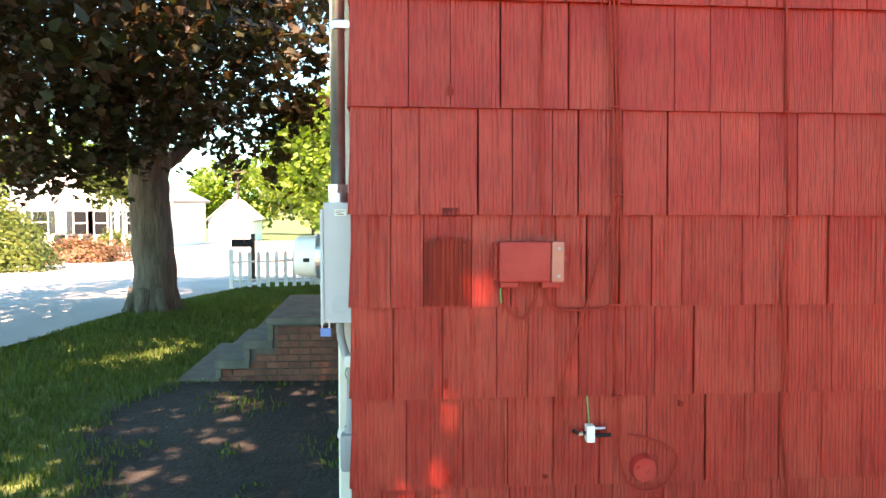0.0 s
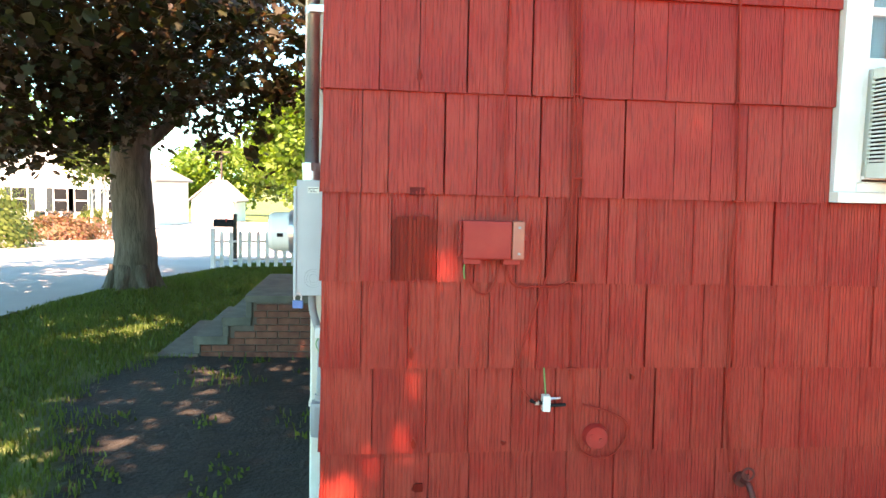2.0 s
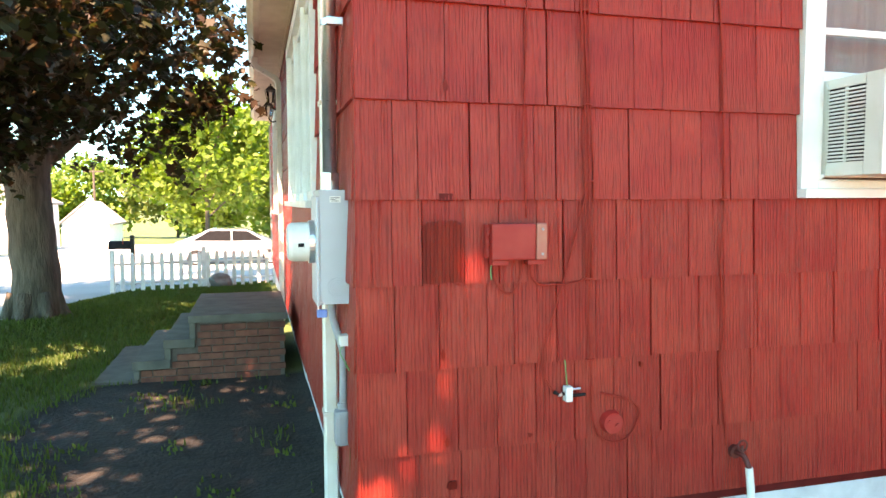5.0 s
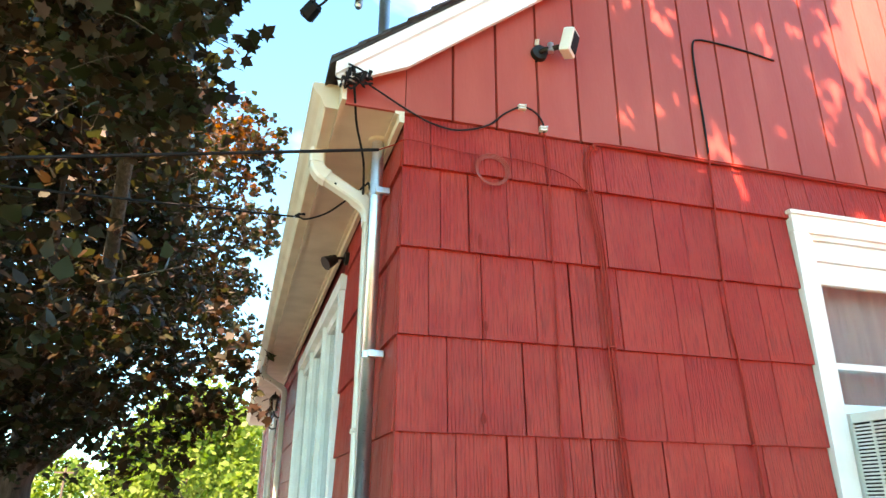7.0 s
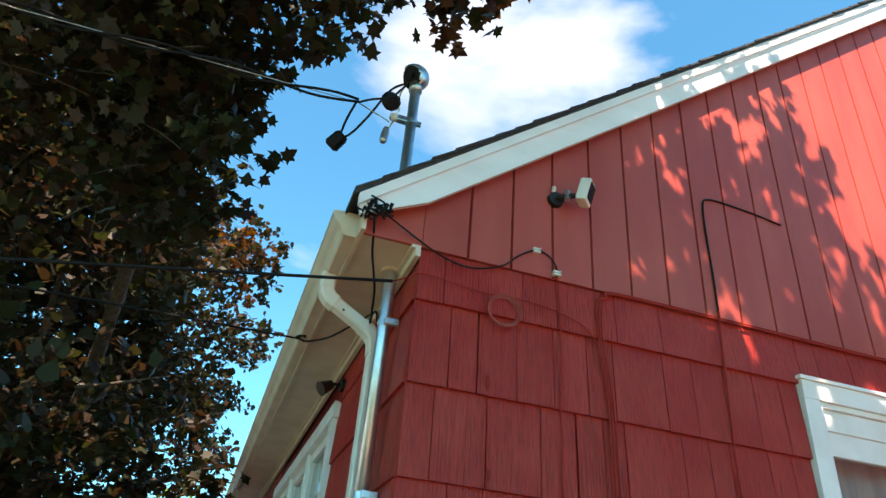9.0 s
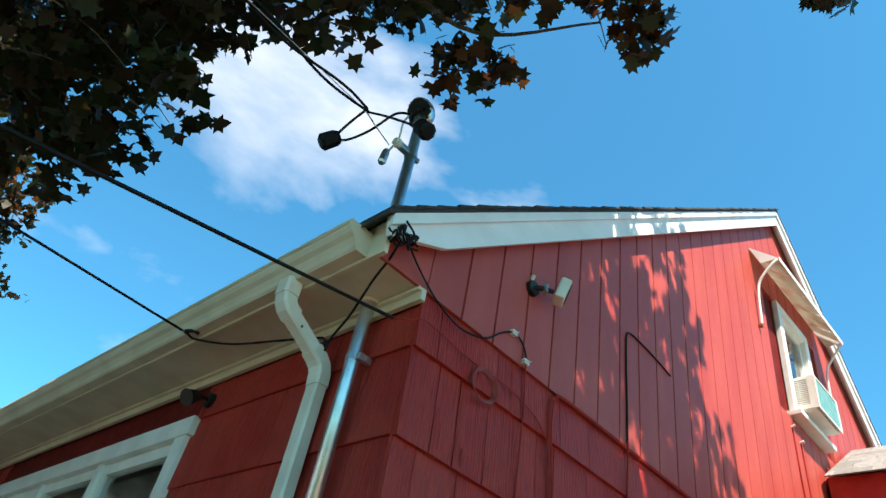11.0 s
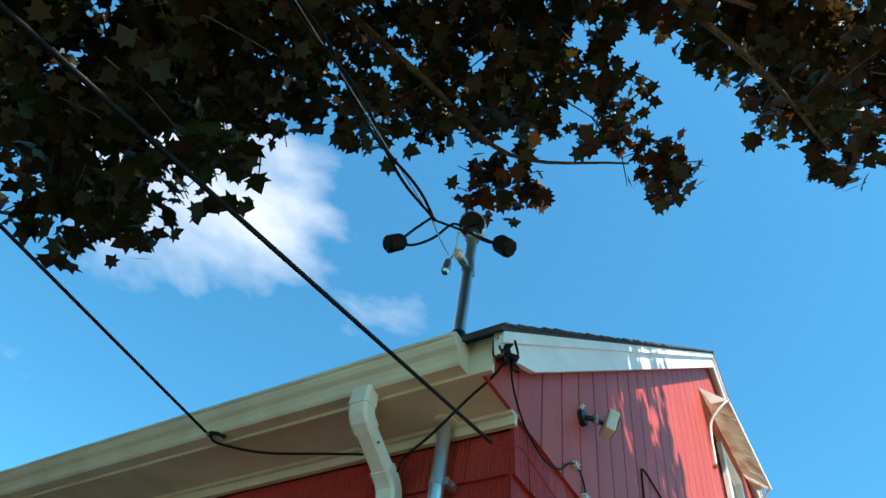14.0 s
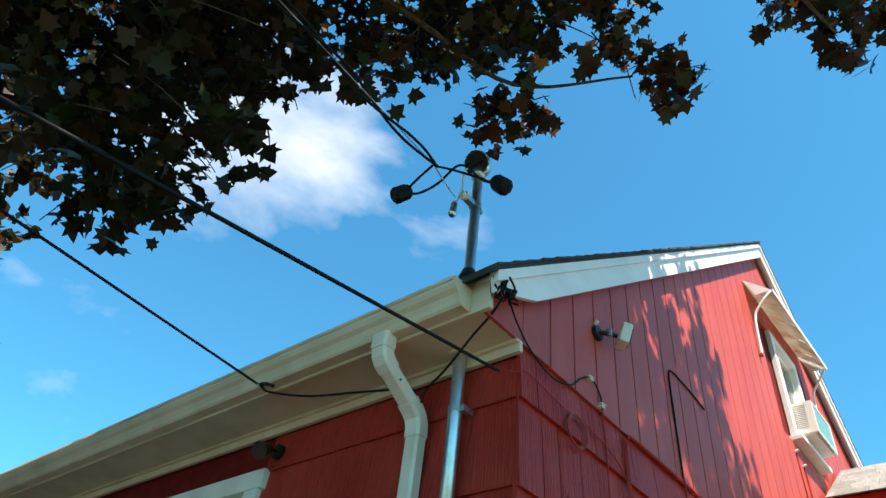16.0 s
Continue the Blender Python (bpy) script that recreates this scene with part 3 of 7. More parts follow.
def leaf_cloud(name, pts, size, material, parent=None, fine=True, flat=0.55, seed=1):
    """One mesh of separate leaves at the given places, each turned and bent its own way, hanging with the face mostly up."""
    rng = np.random.RandomState(seed)
    pts = np.asarray(pts, dtype=np.float64)
    n = len(pts)
    shape, tri = (LEAF2D, LEAF_TRI) if fine else (SIMPLE2D, SIMPLE_TRI)
    sh = np.array(shape)
    nrm = rng.normal(size=(n, 3)) * flat
    nrm[:, 2] += 0.75
    nrm /= np.linalg.norm(nrm, axis=1)[:, None]
    ref = rng.normal(size=(n, 3))
    ref[:, 2] -= 0.7
    u = np.cross(nrm, ref)
    u /= np.linalg.norm(u, axis=1)[:, None]
    v = np.cross(nrm, u)
    s = size * rng.uniform(0.65, 1.25, n)
    droop = rng.uniform(0.0, 0.5, n)
    k = len(sh)
    loc = (u[:, None, :] * sh[None, :, :1] + v[:, None, :] * sh[None, :, 1:]) * s[:, None, None]
    rad = (sh ** 2).sum(1)
    loc += nrm[:, None, :] * (-droop[:, None, None] * rad[None, :, None] * s[:, None, None])
    verts = (pts[:, None, :] + loc).reshape(-1, 3)
    faces = (np.arange(n)[:, None, None] * k + np.array(tri)[None]).reshape(-1, 3)
    me = bpy.data.meshes.new(name)
    me.vertices.add(len(verts))
    me.vertices.foreach_set("co", verts.ravel())
    me.loops.add(faces.size)
    me.loops.foreach_set("vertex_index", faces.ravel().astype(np.int32))
    me.polygons.add(len(faces))
    me.polygons.foreach_set("loop_start", np.arange(0, faces.size, 3, dtype=np.int32))
    me.polygons.foreach_set("loop_total", np.full(len(faces), 3, dtype=np.int32))
    me.update(calc_edges=True)
    me.validate()
    me.materials.append(material)
    ob = new(name, me)
    if parent is not None:
        ob.parent = parent
    return ob


def clump_points(clumps, density, seed, step=0.045, stray=0.055):
    """Leaf places in clumps: short sprays of leaves scattered through each one, denser near its skin."""
    rng = np.random.RandomState(seed)
    out = []
    for x, y, z, r in clumps:
        m = max(6, int(density * r ** 2.3))
        groups = max(3, m // 9)
        c = rng.normal(size=(groups, 3))
        c /= np.linalg.norm(c, axis=1)[:, None]
        c *= (rng.uniform(0.0, 1.0, groups) ** 0.45)[:, None] * r
        c[:, 2] *= 0.72
        for q in c:
            d = rng.normal(size=3)
            d[2] -= 0.5
            d /= np.linalg.norm(d)
            for i in range(9):
                out.append(np.array((x, y, z)) + q + d * step * i + rng.normal(size=3) * stray)
    return out


SUN_GAPS = ((0.41, 2.2, 0.019, 0.071), (1.43, 2.16, 0.019, 0.054), (1.51, 1.99, 0.017, 0.044), (0.5, 1.38, 0.017, 0.054), (0.34, 0.98, 0.017, 0.044), (0.36, 0.86, 0.017, 0.054), (0.31, 0.63, 0.017, 0.044),
            (0.86, 1.1, 0.017, 0.054), (0.64, 0.45, 0.019, 0.076), (1.14, 0.66, 0.022, 0.044), (1.18, 3.72, 0.022, 0.086), (0.4, 3.42, 0.017, 0.038), (1.29, 4.49, 0.017, 0.044), (1.57, 4.48, 0.017, 0.044), (0.42, 2.95, 0.014, 0.027))


def with_gaps(pts):
    """Leaves on the sun's way to these gable spots are left out, to place sun spots there."""
    pts = np.asarray(pts)
    k = (-0.02 - pts[:, 1]) / SUN.y
    wx, wz = pts[:, 0] + SUN.x * k, pts[:, 2] + SUN.z * k
    keep = np.ones(len(pts), bool)
    for x, z, a, b in SUN_GAPS:
        keep &= ((wx - x) / (a + 0.037)) ** 2 + ((wz - z) / (b + 0.042)) ** 2 > 1.0
    return pts[keep | (k < 0)]


NEAR_CLUMPS = [
    (-1.98, 1.93, 5.18, 0.9), (-1.62, 1.65, 5.17, 0.9), (-1.49, 1.4, 5.62, 0.8), (-1.55, 1.75, 4.77, 0.55), (-1.68, 1.93, 4.57, 0.5),
    (-1.21, 1.2, 5.97, 0.5), (-1.32, 1.45, 4.61, 0.22), (-1.16, 1.05, 4.68, 0.16), (-1.54, 1.78, 4.26, 0.16), (-1.35, 1.51, 4.25, 0.14),
    (-0.86, 0.83, 6.01, 0.5), (-0.45, 0.66, 5.98, 0.38), (-0.23, 0.32, 6.16, 0.5), (0.04, -0.05, 6.17, 0.45), (0.18, -0.44, 6.32, 0.5),
    (0.49, -0.57, 6.08, 0.26), (-0.7, 0.94, 5.79, 0.2), (0.7, -1.64, 6.37, 0.42), (0.98, -1.72, 6.07, 0.22)]
TIP_CLUMPS = [
    (1.08, -1.65, 5.88, 0.14), (0.96, -1.94, 6.18, 0.4), (0.7, -0.77, 5.87, 0.16), (0.06, 0.38, 5.66, 0.16), (0.21, 0.16, 5.79, 0.18),
    (-1.25, 1.3, 4.82, 0.16), (-1.45, 1.6, 4.40, 0.15)]
# many of these hang out of view, added to shade the walls
HIGH_CLUMPS = [
    (-1.98, 1.37, 5.96, 1.20), (-0.86, 0.16, 6.85, 1.20), (-0.1, -1.6, 7.1, 0.80), (-1.12, -0.87, 7.09, 1.40), (-2.43, 0.66, 6.53, 1.40),
    (-2.2, -2.6, 7.2, 1.5), (-0.4, -3.2, 7.4, 1.4), (-3.6, -0.6, 6.8, 1.5), (0.5, -2.9, 6.9, 0.9),
    (-4.5, -2.5, 7.0, 1.6), (-5.5, 0.5, 6.8, 1.6), (-5.0, 3.0, 6.5, 1.6), (-6.5, -1.5, 6.5, 1.6), (-3.0, -5.0, 7.5, 1.6), (-0.6, -2.2, 7.3, 1.0),
    (0.9, -4.4, 7.5, 1.1), (-0.3, -4.6, 7.8, 1.2), (1.8, -4.5, 7.8, 0.9),
    (-1.0, -2.4, 7.1, 0.9), (-0.9, -3.6, 7.3, 0.9), (0.3, -3.5, 7.2, 0.8), (0.1, -2.7, 7.3, 0.6), (-0.3, -4.1, 7.6, 0.9), (1.1, -3.3, 7.4, 0.7),
    (1.5, -2.6, 7.6, 0.8), (2.0, -2.9, 7.6, 0.7), (1.3, -2.0, 7.3, 0.55), (0.75, -1.75, 7.2, 0.42), (0.5, -1.5, 7.15, 0.40), (2.3, -3.4, 7.9, 0.7), (1.6, -1.95, 7.9, 0.45)]
SIDE_CLUMPS = [
    (-4.59, 5.89, 9.16, 1.93), (-3.11, 5.31, 9.22, 1.40), (-4.57, 7.83, 8.30, 1.93), (-3.13, 7.25, 8.72, 1.31), (-4.35, 9.81, 6.82, 1.93),
    (-2.47, 9.43, 7.56, 1.40), (-3.89, 11.47, 5.36, 1.93), (-2.09, 11.33, 6.10, 1.40), (-0.87, 10.23, 7.02, 0.70), (-1.23, 11.79, 6.16, 0.70),
    (-3.69, 5.30, 3.51, 1.30), (-2.57, 5.51, 3.58, 1.20), (-1.40, 5.59, 3.63, 0.90), (-0.79, 5.35, 3.27, 0.50), (-3.95, 5.77, 2.75, 0.80)]
LOW_CLUMPS = [
    (-3.00, 6.15, 2.95, 0.80), (-1.84, 6.07, 2.88, 0.75), (-1.05, 5.80, 2.83, 0.45), (-3.86, 5.41, 2.10, 0.40), (-3.24, 5.69, 2.15, 0.30),
    (-1.90, 6.31, 2.34, 0.30), (-3.5, 6.2, 2.3, 0.45), (-2.9, 6.2, 2.4, 0.4), (-3.7, 6.2, 2.75, 0.6), (-4.4, 6.4, 2.4, 0.5), (-2.3, 6.2, 2.65, 0.4), (-1.15, 6.2, 2.75, 0.35), (-3.2, 6.6, 2.8, 0.5), (-3.3, 6.2, 2.15, 0.4), (-3.9, 6.3, 2.15, 0.45), (-2.75, 6.3, 2.25, 0.3), (-4.6, 6.5, 2.15, 0.5),
    (-1.23, 6.03, 2.24, 0.28), (-0.63, 5.23, 2.88, 0.35), (-4.9, 6.2, 3.4, 1.2), (-5.9, 7.2, 3.3, 1.3), (-5.2, 5.0, 2.6, 0.8)]
FAR_CLUMPS = [(-1.4, 12.3, 10.0, 1.2), (-0.8, 12.6, 9.4, 0.8), (-1.1, 14.1, 8.5, 1.3), (-1.5, 15.6, 7.3, 1.3), (-2.5, 15.4, 7.4, 1.6), (-3.0, 13.1, 9.2, 1.8), (-1.3, 14.5, 7.0, 1.1),
    (-2.2, 14.0, 6.2, 1.4), (-2.3, 13.0, 8.0, 1.4), (-3.8, 15.5, 6.2, 1.8), (-1.0, 16.0, 6.2, 0.9)]
RUST_CLUMPS = [(-1.45, 12.3, 10.1, 1.0), (-0.85, 12.4, 9.8, 0.55), (-1.6, 11.6, 9.2, 0.8), (-1.1, 12.0, 8.6, 0.5), (-2.6, 11.2, 8.4, 0.6), (0.34, 0.19, 5.82, 0.15), (0.7, -0.8, 5.90, 0.15), (0.1, 0.36, 5.62, 0.13), (0.55, -0.62, 6.05, 0.2)]


def make_maple():
    tree = empty("maple_tree", "large old maple with dark green and purplish leaves", "tree", at=(-3.5, 8.35, 0))
    off = Vector((3.5, -8.35, 0))
    bm = bmesh.new()
    base = Vector((-3.5, 8.35, -0.1))
    tube(bm, [base, base + Vector((0.02, 0, 0.25)), base + Vector((0.02, 0, 0.8)), base + Vector((-0.02, 0, 1.6)), base + Vector((-0.02, 0, 2.15)), base + Vector((0.05, 0, 2.6))], 0.34, 20, 0.27, 6, 0.12)
    for k in range(7):
        a = k * 0.9
        tube(bm, [base + Vector((0.24 * math.cos(a), 0.24 * math.sin(a), 0.45)), base + Vector((0.36 * math.cos(a), 0.36 * math.sin(a), 0.16)), base + Vector((0.52 * math.cos(a), 0.52 * math.sin(a), 0.0))], 0.12, 8, 0.05, 4)
    bmesh.ops.translate(bm, verts=bm.verts, vec=off)
    part("trunk", bm, BARK, tree, smooth=True)
    fork = base + Vector((0.0, 0, 2.2))
    limbs = [
        [fork, fork + Vector((0.5, -0.6, 0.9)), (-2.4, 6.2, 4.0), (-1.9, 3.6, 5.3), (-1.5, 1.6, 5.9), (-0.9, -0.4, 6.7), (0.2, -1.6, 6.7)],
        [fork, fork + Vector((-0.4, -0.7, 0.8)), (-4.0, 6.0, 3.6), (-3.9, 3.4, 4.8), (-3.2, 1.0, 6.3), (-2.2, -1.6, 7.2)],
        [fork, fork + Vector((0.55, 0.1, 0.5)), (-2.1, 7.6, 3.3), (-1.0, 6.6, 3.6), (-0.7, 5.4, 3.3)],
        [fork, fork + Vector((0.2, 0.3, 1.2)), (-2.9, 9.2, 4.8), (-2.0, 10.2, 6.2)],
        [fork, fork + Vector((-0.7, 0.1, 0.6)), (-4.9, 7.8, 3.4), (-6.3, 7.2, 3.9)],
        [fork, fork + Vector((0.0, -0.1, 1.5)), (-3.4, 7.6, 5.2), (-3.3, 6.6, 7.2)],
        [(-1.7, 2.6, 5.6), (-1.5, 2.2, 4.9), (-1.45, 1.7, 4.4)],
        [(-1.3, 0.8, 6.2), (-0.6, 0.5, 6.05), (0.1, 0.2, 5.9), (0.55, -0.5, 5.95)],
        [(-2.9, 9.2, 4.8), (-2.2, 10.6, 7.6), (-1.5, 12.0, 9.9)],
        [(-2.3, 5.6, 4.2), (-2.1, 4.6, 3.9), (-1.3, 4.1, 4.0)],
        [(-0.2, -1.1, 6.7), (0.5, -1.5, 6.35), (1.0, -1.7, 5.95)],
    ]
    for i, lb in enumerate(limbs):
        bm = bmesh.new()
        r = 0.12 if i < 2 else (0.13 if i < 6 else 0.03)
        tube(bm, lb, r, 10, 0.018 if i < 6 else 0.008, 6, 0.15)
        bmesh.ops.translate(bm, verts=bm.verts, vec=off)
        part("limb", bm, BARK, tree, smooth=True)
    # fine twigs in the near clumps
    rng = random.Random(5)
    bm = bmesh.new()
    for x, y, z, r in NEAR_CLUMPS + TIP_CLUMPS + RUST_CLUMPS:
        for _ in range(3 + int(8 * r)):
            a = Vector((x + rng.uniform(-r, r) * 0.5, y + rng.uniform(-r, r) * 0.5, z + rng.uniform(-0.2, 0.7) * r))
            b = a + Vector((rng.uniform(-1, 1), rng.uniform(-1, 1), rng.uniform(-0.9, 0.3))) * r * 0.8
            tube(bm, [a, (a + b) / 2 + Vector((0, 0, 0.05 * r)), b], 0.006, 4, 0.003, 2)
    bmesh.ops.translate(bm, verts=bm.verts, vec=off)
    tagged(part("twig", bm, BARK, tree), kind="stuff")
    sh = np.array(tuple(off))
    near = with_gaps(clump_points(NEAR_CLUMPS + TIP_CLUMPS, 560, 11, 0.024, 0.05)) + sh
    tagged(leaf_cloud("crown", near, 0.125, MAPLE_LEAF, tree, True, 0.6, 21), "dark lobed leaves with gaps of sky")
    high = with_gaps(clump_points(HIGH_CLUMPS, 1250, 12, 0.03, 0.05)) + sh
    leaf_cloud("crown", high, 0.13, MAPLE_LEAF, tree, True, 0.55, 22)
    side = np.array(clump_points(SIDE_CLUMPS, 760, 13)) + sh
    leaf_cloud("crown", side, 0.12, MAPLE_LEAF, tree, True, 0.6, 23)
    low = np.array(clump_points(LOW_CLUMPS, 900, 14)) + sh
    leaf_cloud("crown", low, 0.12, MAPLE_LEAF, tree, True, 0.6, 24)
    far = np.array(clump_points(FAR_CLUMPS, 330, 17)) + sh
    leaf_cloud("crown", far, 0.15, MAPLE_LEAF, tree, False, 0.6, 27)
    rust = np.array(clump_points(RUST_CLUMPS, 700, 15, 0.03, 0.05)) + sh
    tagged(leaf_cloud("crown", rust, 0.12, RUST_LEAF, tree, True, 0.6, 25), "rusty orange leaves at the branch tips")
    # unseen crown added over the apron behind, to keep gable and apron in shade
    r3 = np.random.RandomState(41)
    back = [(-6.6 + 1.5 * i + r3.uniform(-0.4, 0.4), -4.6 - 1.45 * j + r3.uniform(-0.4, 0.4), 7.6 + r3.uniform(-0.3, 0.5), r3.uniform(1.0, 1.35)) for i in range(7) for j in range(3)]
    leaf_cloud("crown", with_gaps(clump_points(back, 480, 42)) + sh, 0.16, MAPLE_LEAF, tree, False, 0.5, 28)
    for lb in ([(-2.2, -1.6, 7.2), (-2.4, -4.2, 7.7), (-2.2, -7.0, 8.0)], [(-0.9, -0.4, 6.7), (-0.4, -3.4, 7.5), (0.3, -6.4, 8.0)], [(-3.2, 1.0, 6.3), (-4.6, -3.0, 7.3), (-5.6, -7.0, 7.9)]):
        bm = tube(bmesh.new(), lb, 0.06, 8, 0.02, 6, 0.15)
        bmesh.ops.translate(bm, verts=bm.verts, vec=off)
        part("limb", bm, BARK, tree, smooth=True)
    # the bulk of the crown round and behind the trunk
    r2 = np.random.RandomState(31)
    bulk = []
    for _ in range(175):
        d = r2.normal(size=3)
        d /= np.linalg.norm(d)
        d[2] = abs(d[2])
        q = d * r2.uniform(0.55, 1.0)
        bulk.append((-3.8 + q[0] * 6.4, 7.6 + q[1] * 5.8, 3.3 + q[2] * 6.0, r2.uniform(0.7, 1.25)))
    bulk = [b for b in bulk if b[0] < -1.1 - 0.9 * b[3]]
    bp = np.array(clump_points(bulk, 300, 16)) + sh
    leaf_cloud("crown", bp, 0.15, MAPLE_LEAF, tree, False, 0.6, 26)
    return tree


make_maple()

# ---- gutter, downspout ----
def make_gutter():
    g = empty("gutter", "cream painted metal gutter along the eave with closed ends", "gutter", at=(-0.36, 0.06, 3.58))
    o = Vector((0.36, -0.06, -3.58))
    prof = [(-0.320, 3.545), (-0.376, 3.545), (-0.386, 3.556), (-0.392, 3.578), (-0.404, 3.600), (-0.424, 3.616), (-0.436, 3.636), (-0.438, 3.648), (-0.446, 3.652), (-0.446, 3.668), (-0.426, 3.668), (-0.426, 3.640), (-0.416, 3.622), (-0.396, 3.606), (-0.384, 3.582), (-0.378, 3.560), (-0.370, 3.553), (-0.330, 3.553), (-0.330, 3.668), (-0.320, 3.668)]
    bm = prism(bmesh.new(), [(x, z) for x, z in prof], 0.06, HOUSE_L + 0.12)
    bmesh.ops.translate(bm, verts=bm.verts, vec=o)
    part("trough", bm, CREAM, g)
    for y in (0.05, HOUSE_L + 0.12):
        bm = prism(bmesh.new(), [(-0.319, 3.541), (-0.379, 3.541), (-0.390, 3.554), (-0.396, 3.577), (-0.407, 3.597), (-0.427, 3.613), (-0.440, 3.635), (-0.442, 3.670), (-0.319, 3.670)], y, y + 0.011)
        bmesh.ops.translate(bm, verts=bm.verts, vec=o)
        part("end_cap", bm, CREAM, g)
    for y in (0.9, 3.0, 5.1, 7.2, 9.3):
        bm = bx((-0.43, y, 3.654), (-0.322, y + 0.02, 3.662))
        bmesh.ops.translate(bm, verts=bm.verts, vec=o)
        part("hanger", bm, CREAM, g)
    return g


make_gutter()


def rect_tube(bm, pts, w, d):
    """A rectangular pipe through points that lie in one plane of constant y."""
    rings = []
    P = [Vector(p) for p in pts]
    for i, p in enumerate(P):
        a = (P[i] - P[max(i - 1, 0)])
        b = (P[min(i + 1, len(P) - 1)] - P[i])
        t = (a.normalized() if a.length else Vector()) + (b.normalized() if b.length else Vector())
        t.normalize()
        side = Vector((0, 1, 0))
        nrm = side.cross(t).normalized()
        c = 0.72
        ring = []
        for u, v in ((-1, -c), (-c, -1), (c, -1), (1, -c), (1, c), (c, 1), (-c, 1), (-1, c)):
            ring.append(bm.verts.new(p + side * (u * w / 2) + nrm * (v * d / 2)))
        rings.append(ring)
    for a, b in zip(rings, rings[1:]):
        for k in range(8):
            bm.faces.new((a[k], a[(k + 1) % 8], b[(k + 1) % 8], b[k]))
    bm.faces.new(rings[0][::-1])
    bm.faces.new(rings[-1])
    return bm


def make_downspout(y, mat_, z1, label):
    d = empty("downspout", label, "downspout", at=(-0.05, y, 0.1))
    o = Vector((0.05, -y, -0.1))
    pieces = (("outlet", [(-0.362, y, 3.556), (-0.362, y, 3.53), (-0.362, y, 3.475)], 0.105), ("elbow", [(-0.362, y, 3.51), (-0.361, y, 3.475), (-0.353, y, 3.446), (-0.335, y, 3.424), (-0.30, y, 3.402)], 0.096),
              ("offset_pipe", [(-0.318, y, 3.413), (-0.125, y, 3.300)], 0.082), ("lower_elbow", [(-0.150, y, 3.315), (-0.110, y, 3.290), (-0.082, y, 3.262), (-0.068, y, 3.225), (-0.064, y, 3.165)], 0.096),
              ("pipe", [(-0.064, y, 3.2), (-0.064, y, 1.7), (-0.064, y, z1)], 0.084))
    for nm, pts, w in pieces:
        bm = rect_tube(bmesh.new(), pts, w, w * 0.78)
        bmesh.ops.translate(bm, verts=bm.verts, vec=o)
        part(nm, bm, mat_, d)
    for sy in (-0.03, 0.03):
        bm = cyl(bmesh.new(), (-0.262, y + sy * 1.4, 3.362), (-0.258, y + sy * 1.55, 3.358), 0.006, seg=8)
        bmesh.ops.translate(bm, verts=bm.verts, vec=o)
        part("rivet", bm, STEEL_DARK, d)
    for z in (2.1, 0.62):
        bm = bx((-0.102, y - 0.048, z), (-0.004, y + 0.048, z + 0.022), 0.002)
        bmesh.ops.translate(bm, verts=bm.verts, vec=o)
        part("strap", bm, mat_, d)
    return d


make_downspout(0.525, PALE, 0.05, "pale painted metal downspout with two elbows at the house corner")
make_downspout(6.75, PALE, 0.05, "cream painted downspout further along the front wall")


# ---- service mast and meter ----
MX, MY = -0.078, 0.288


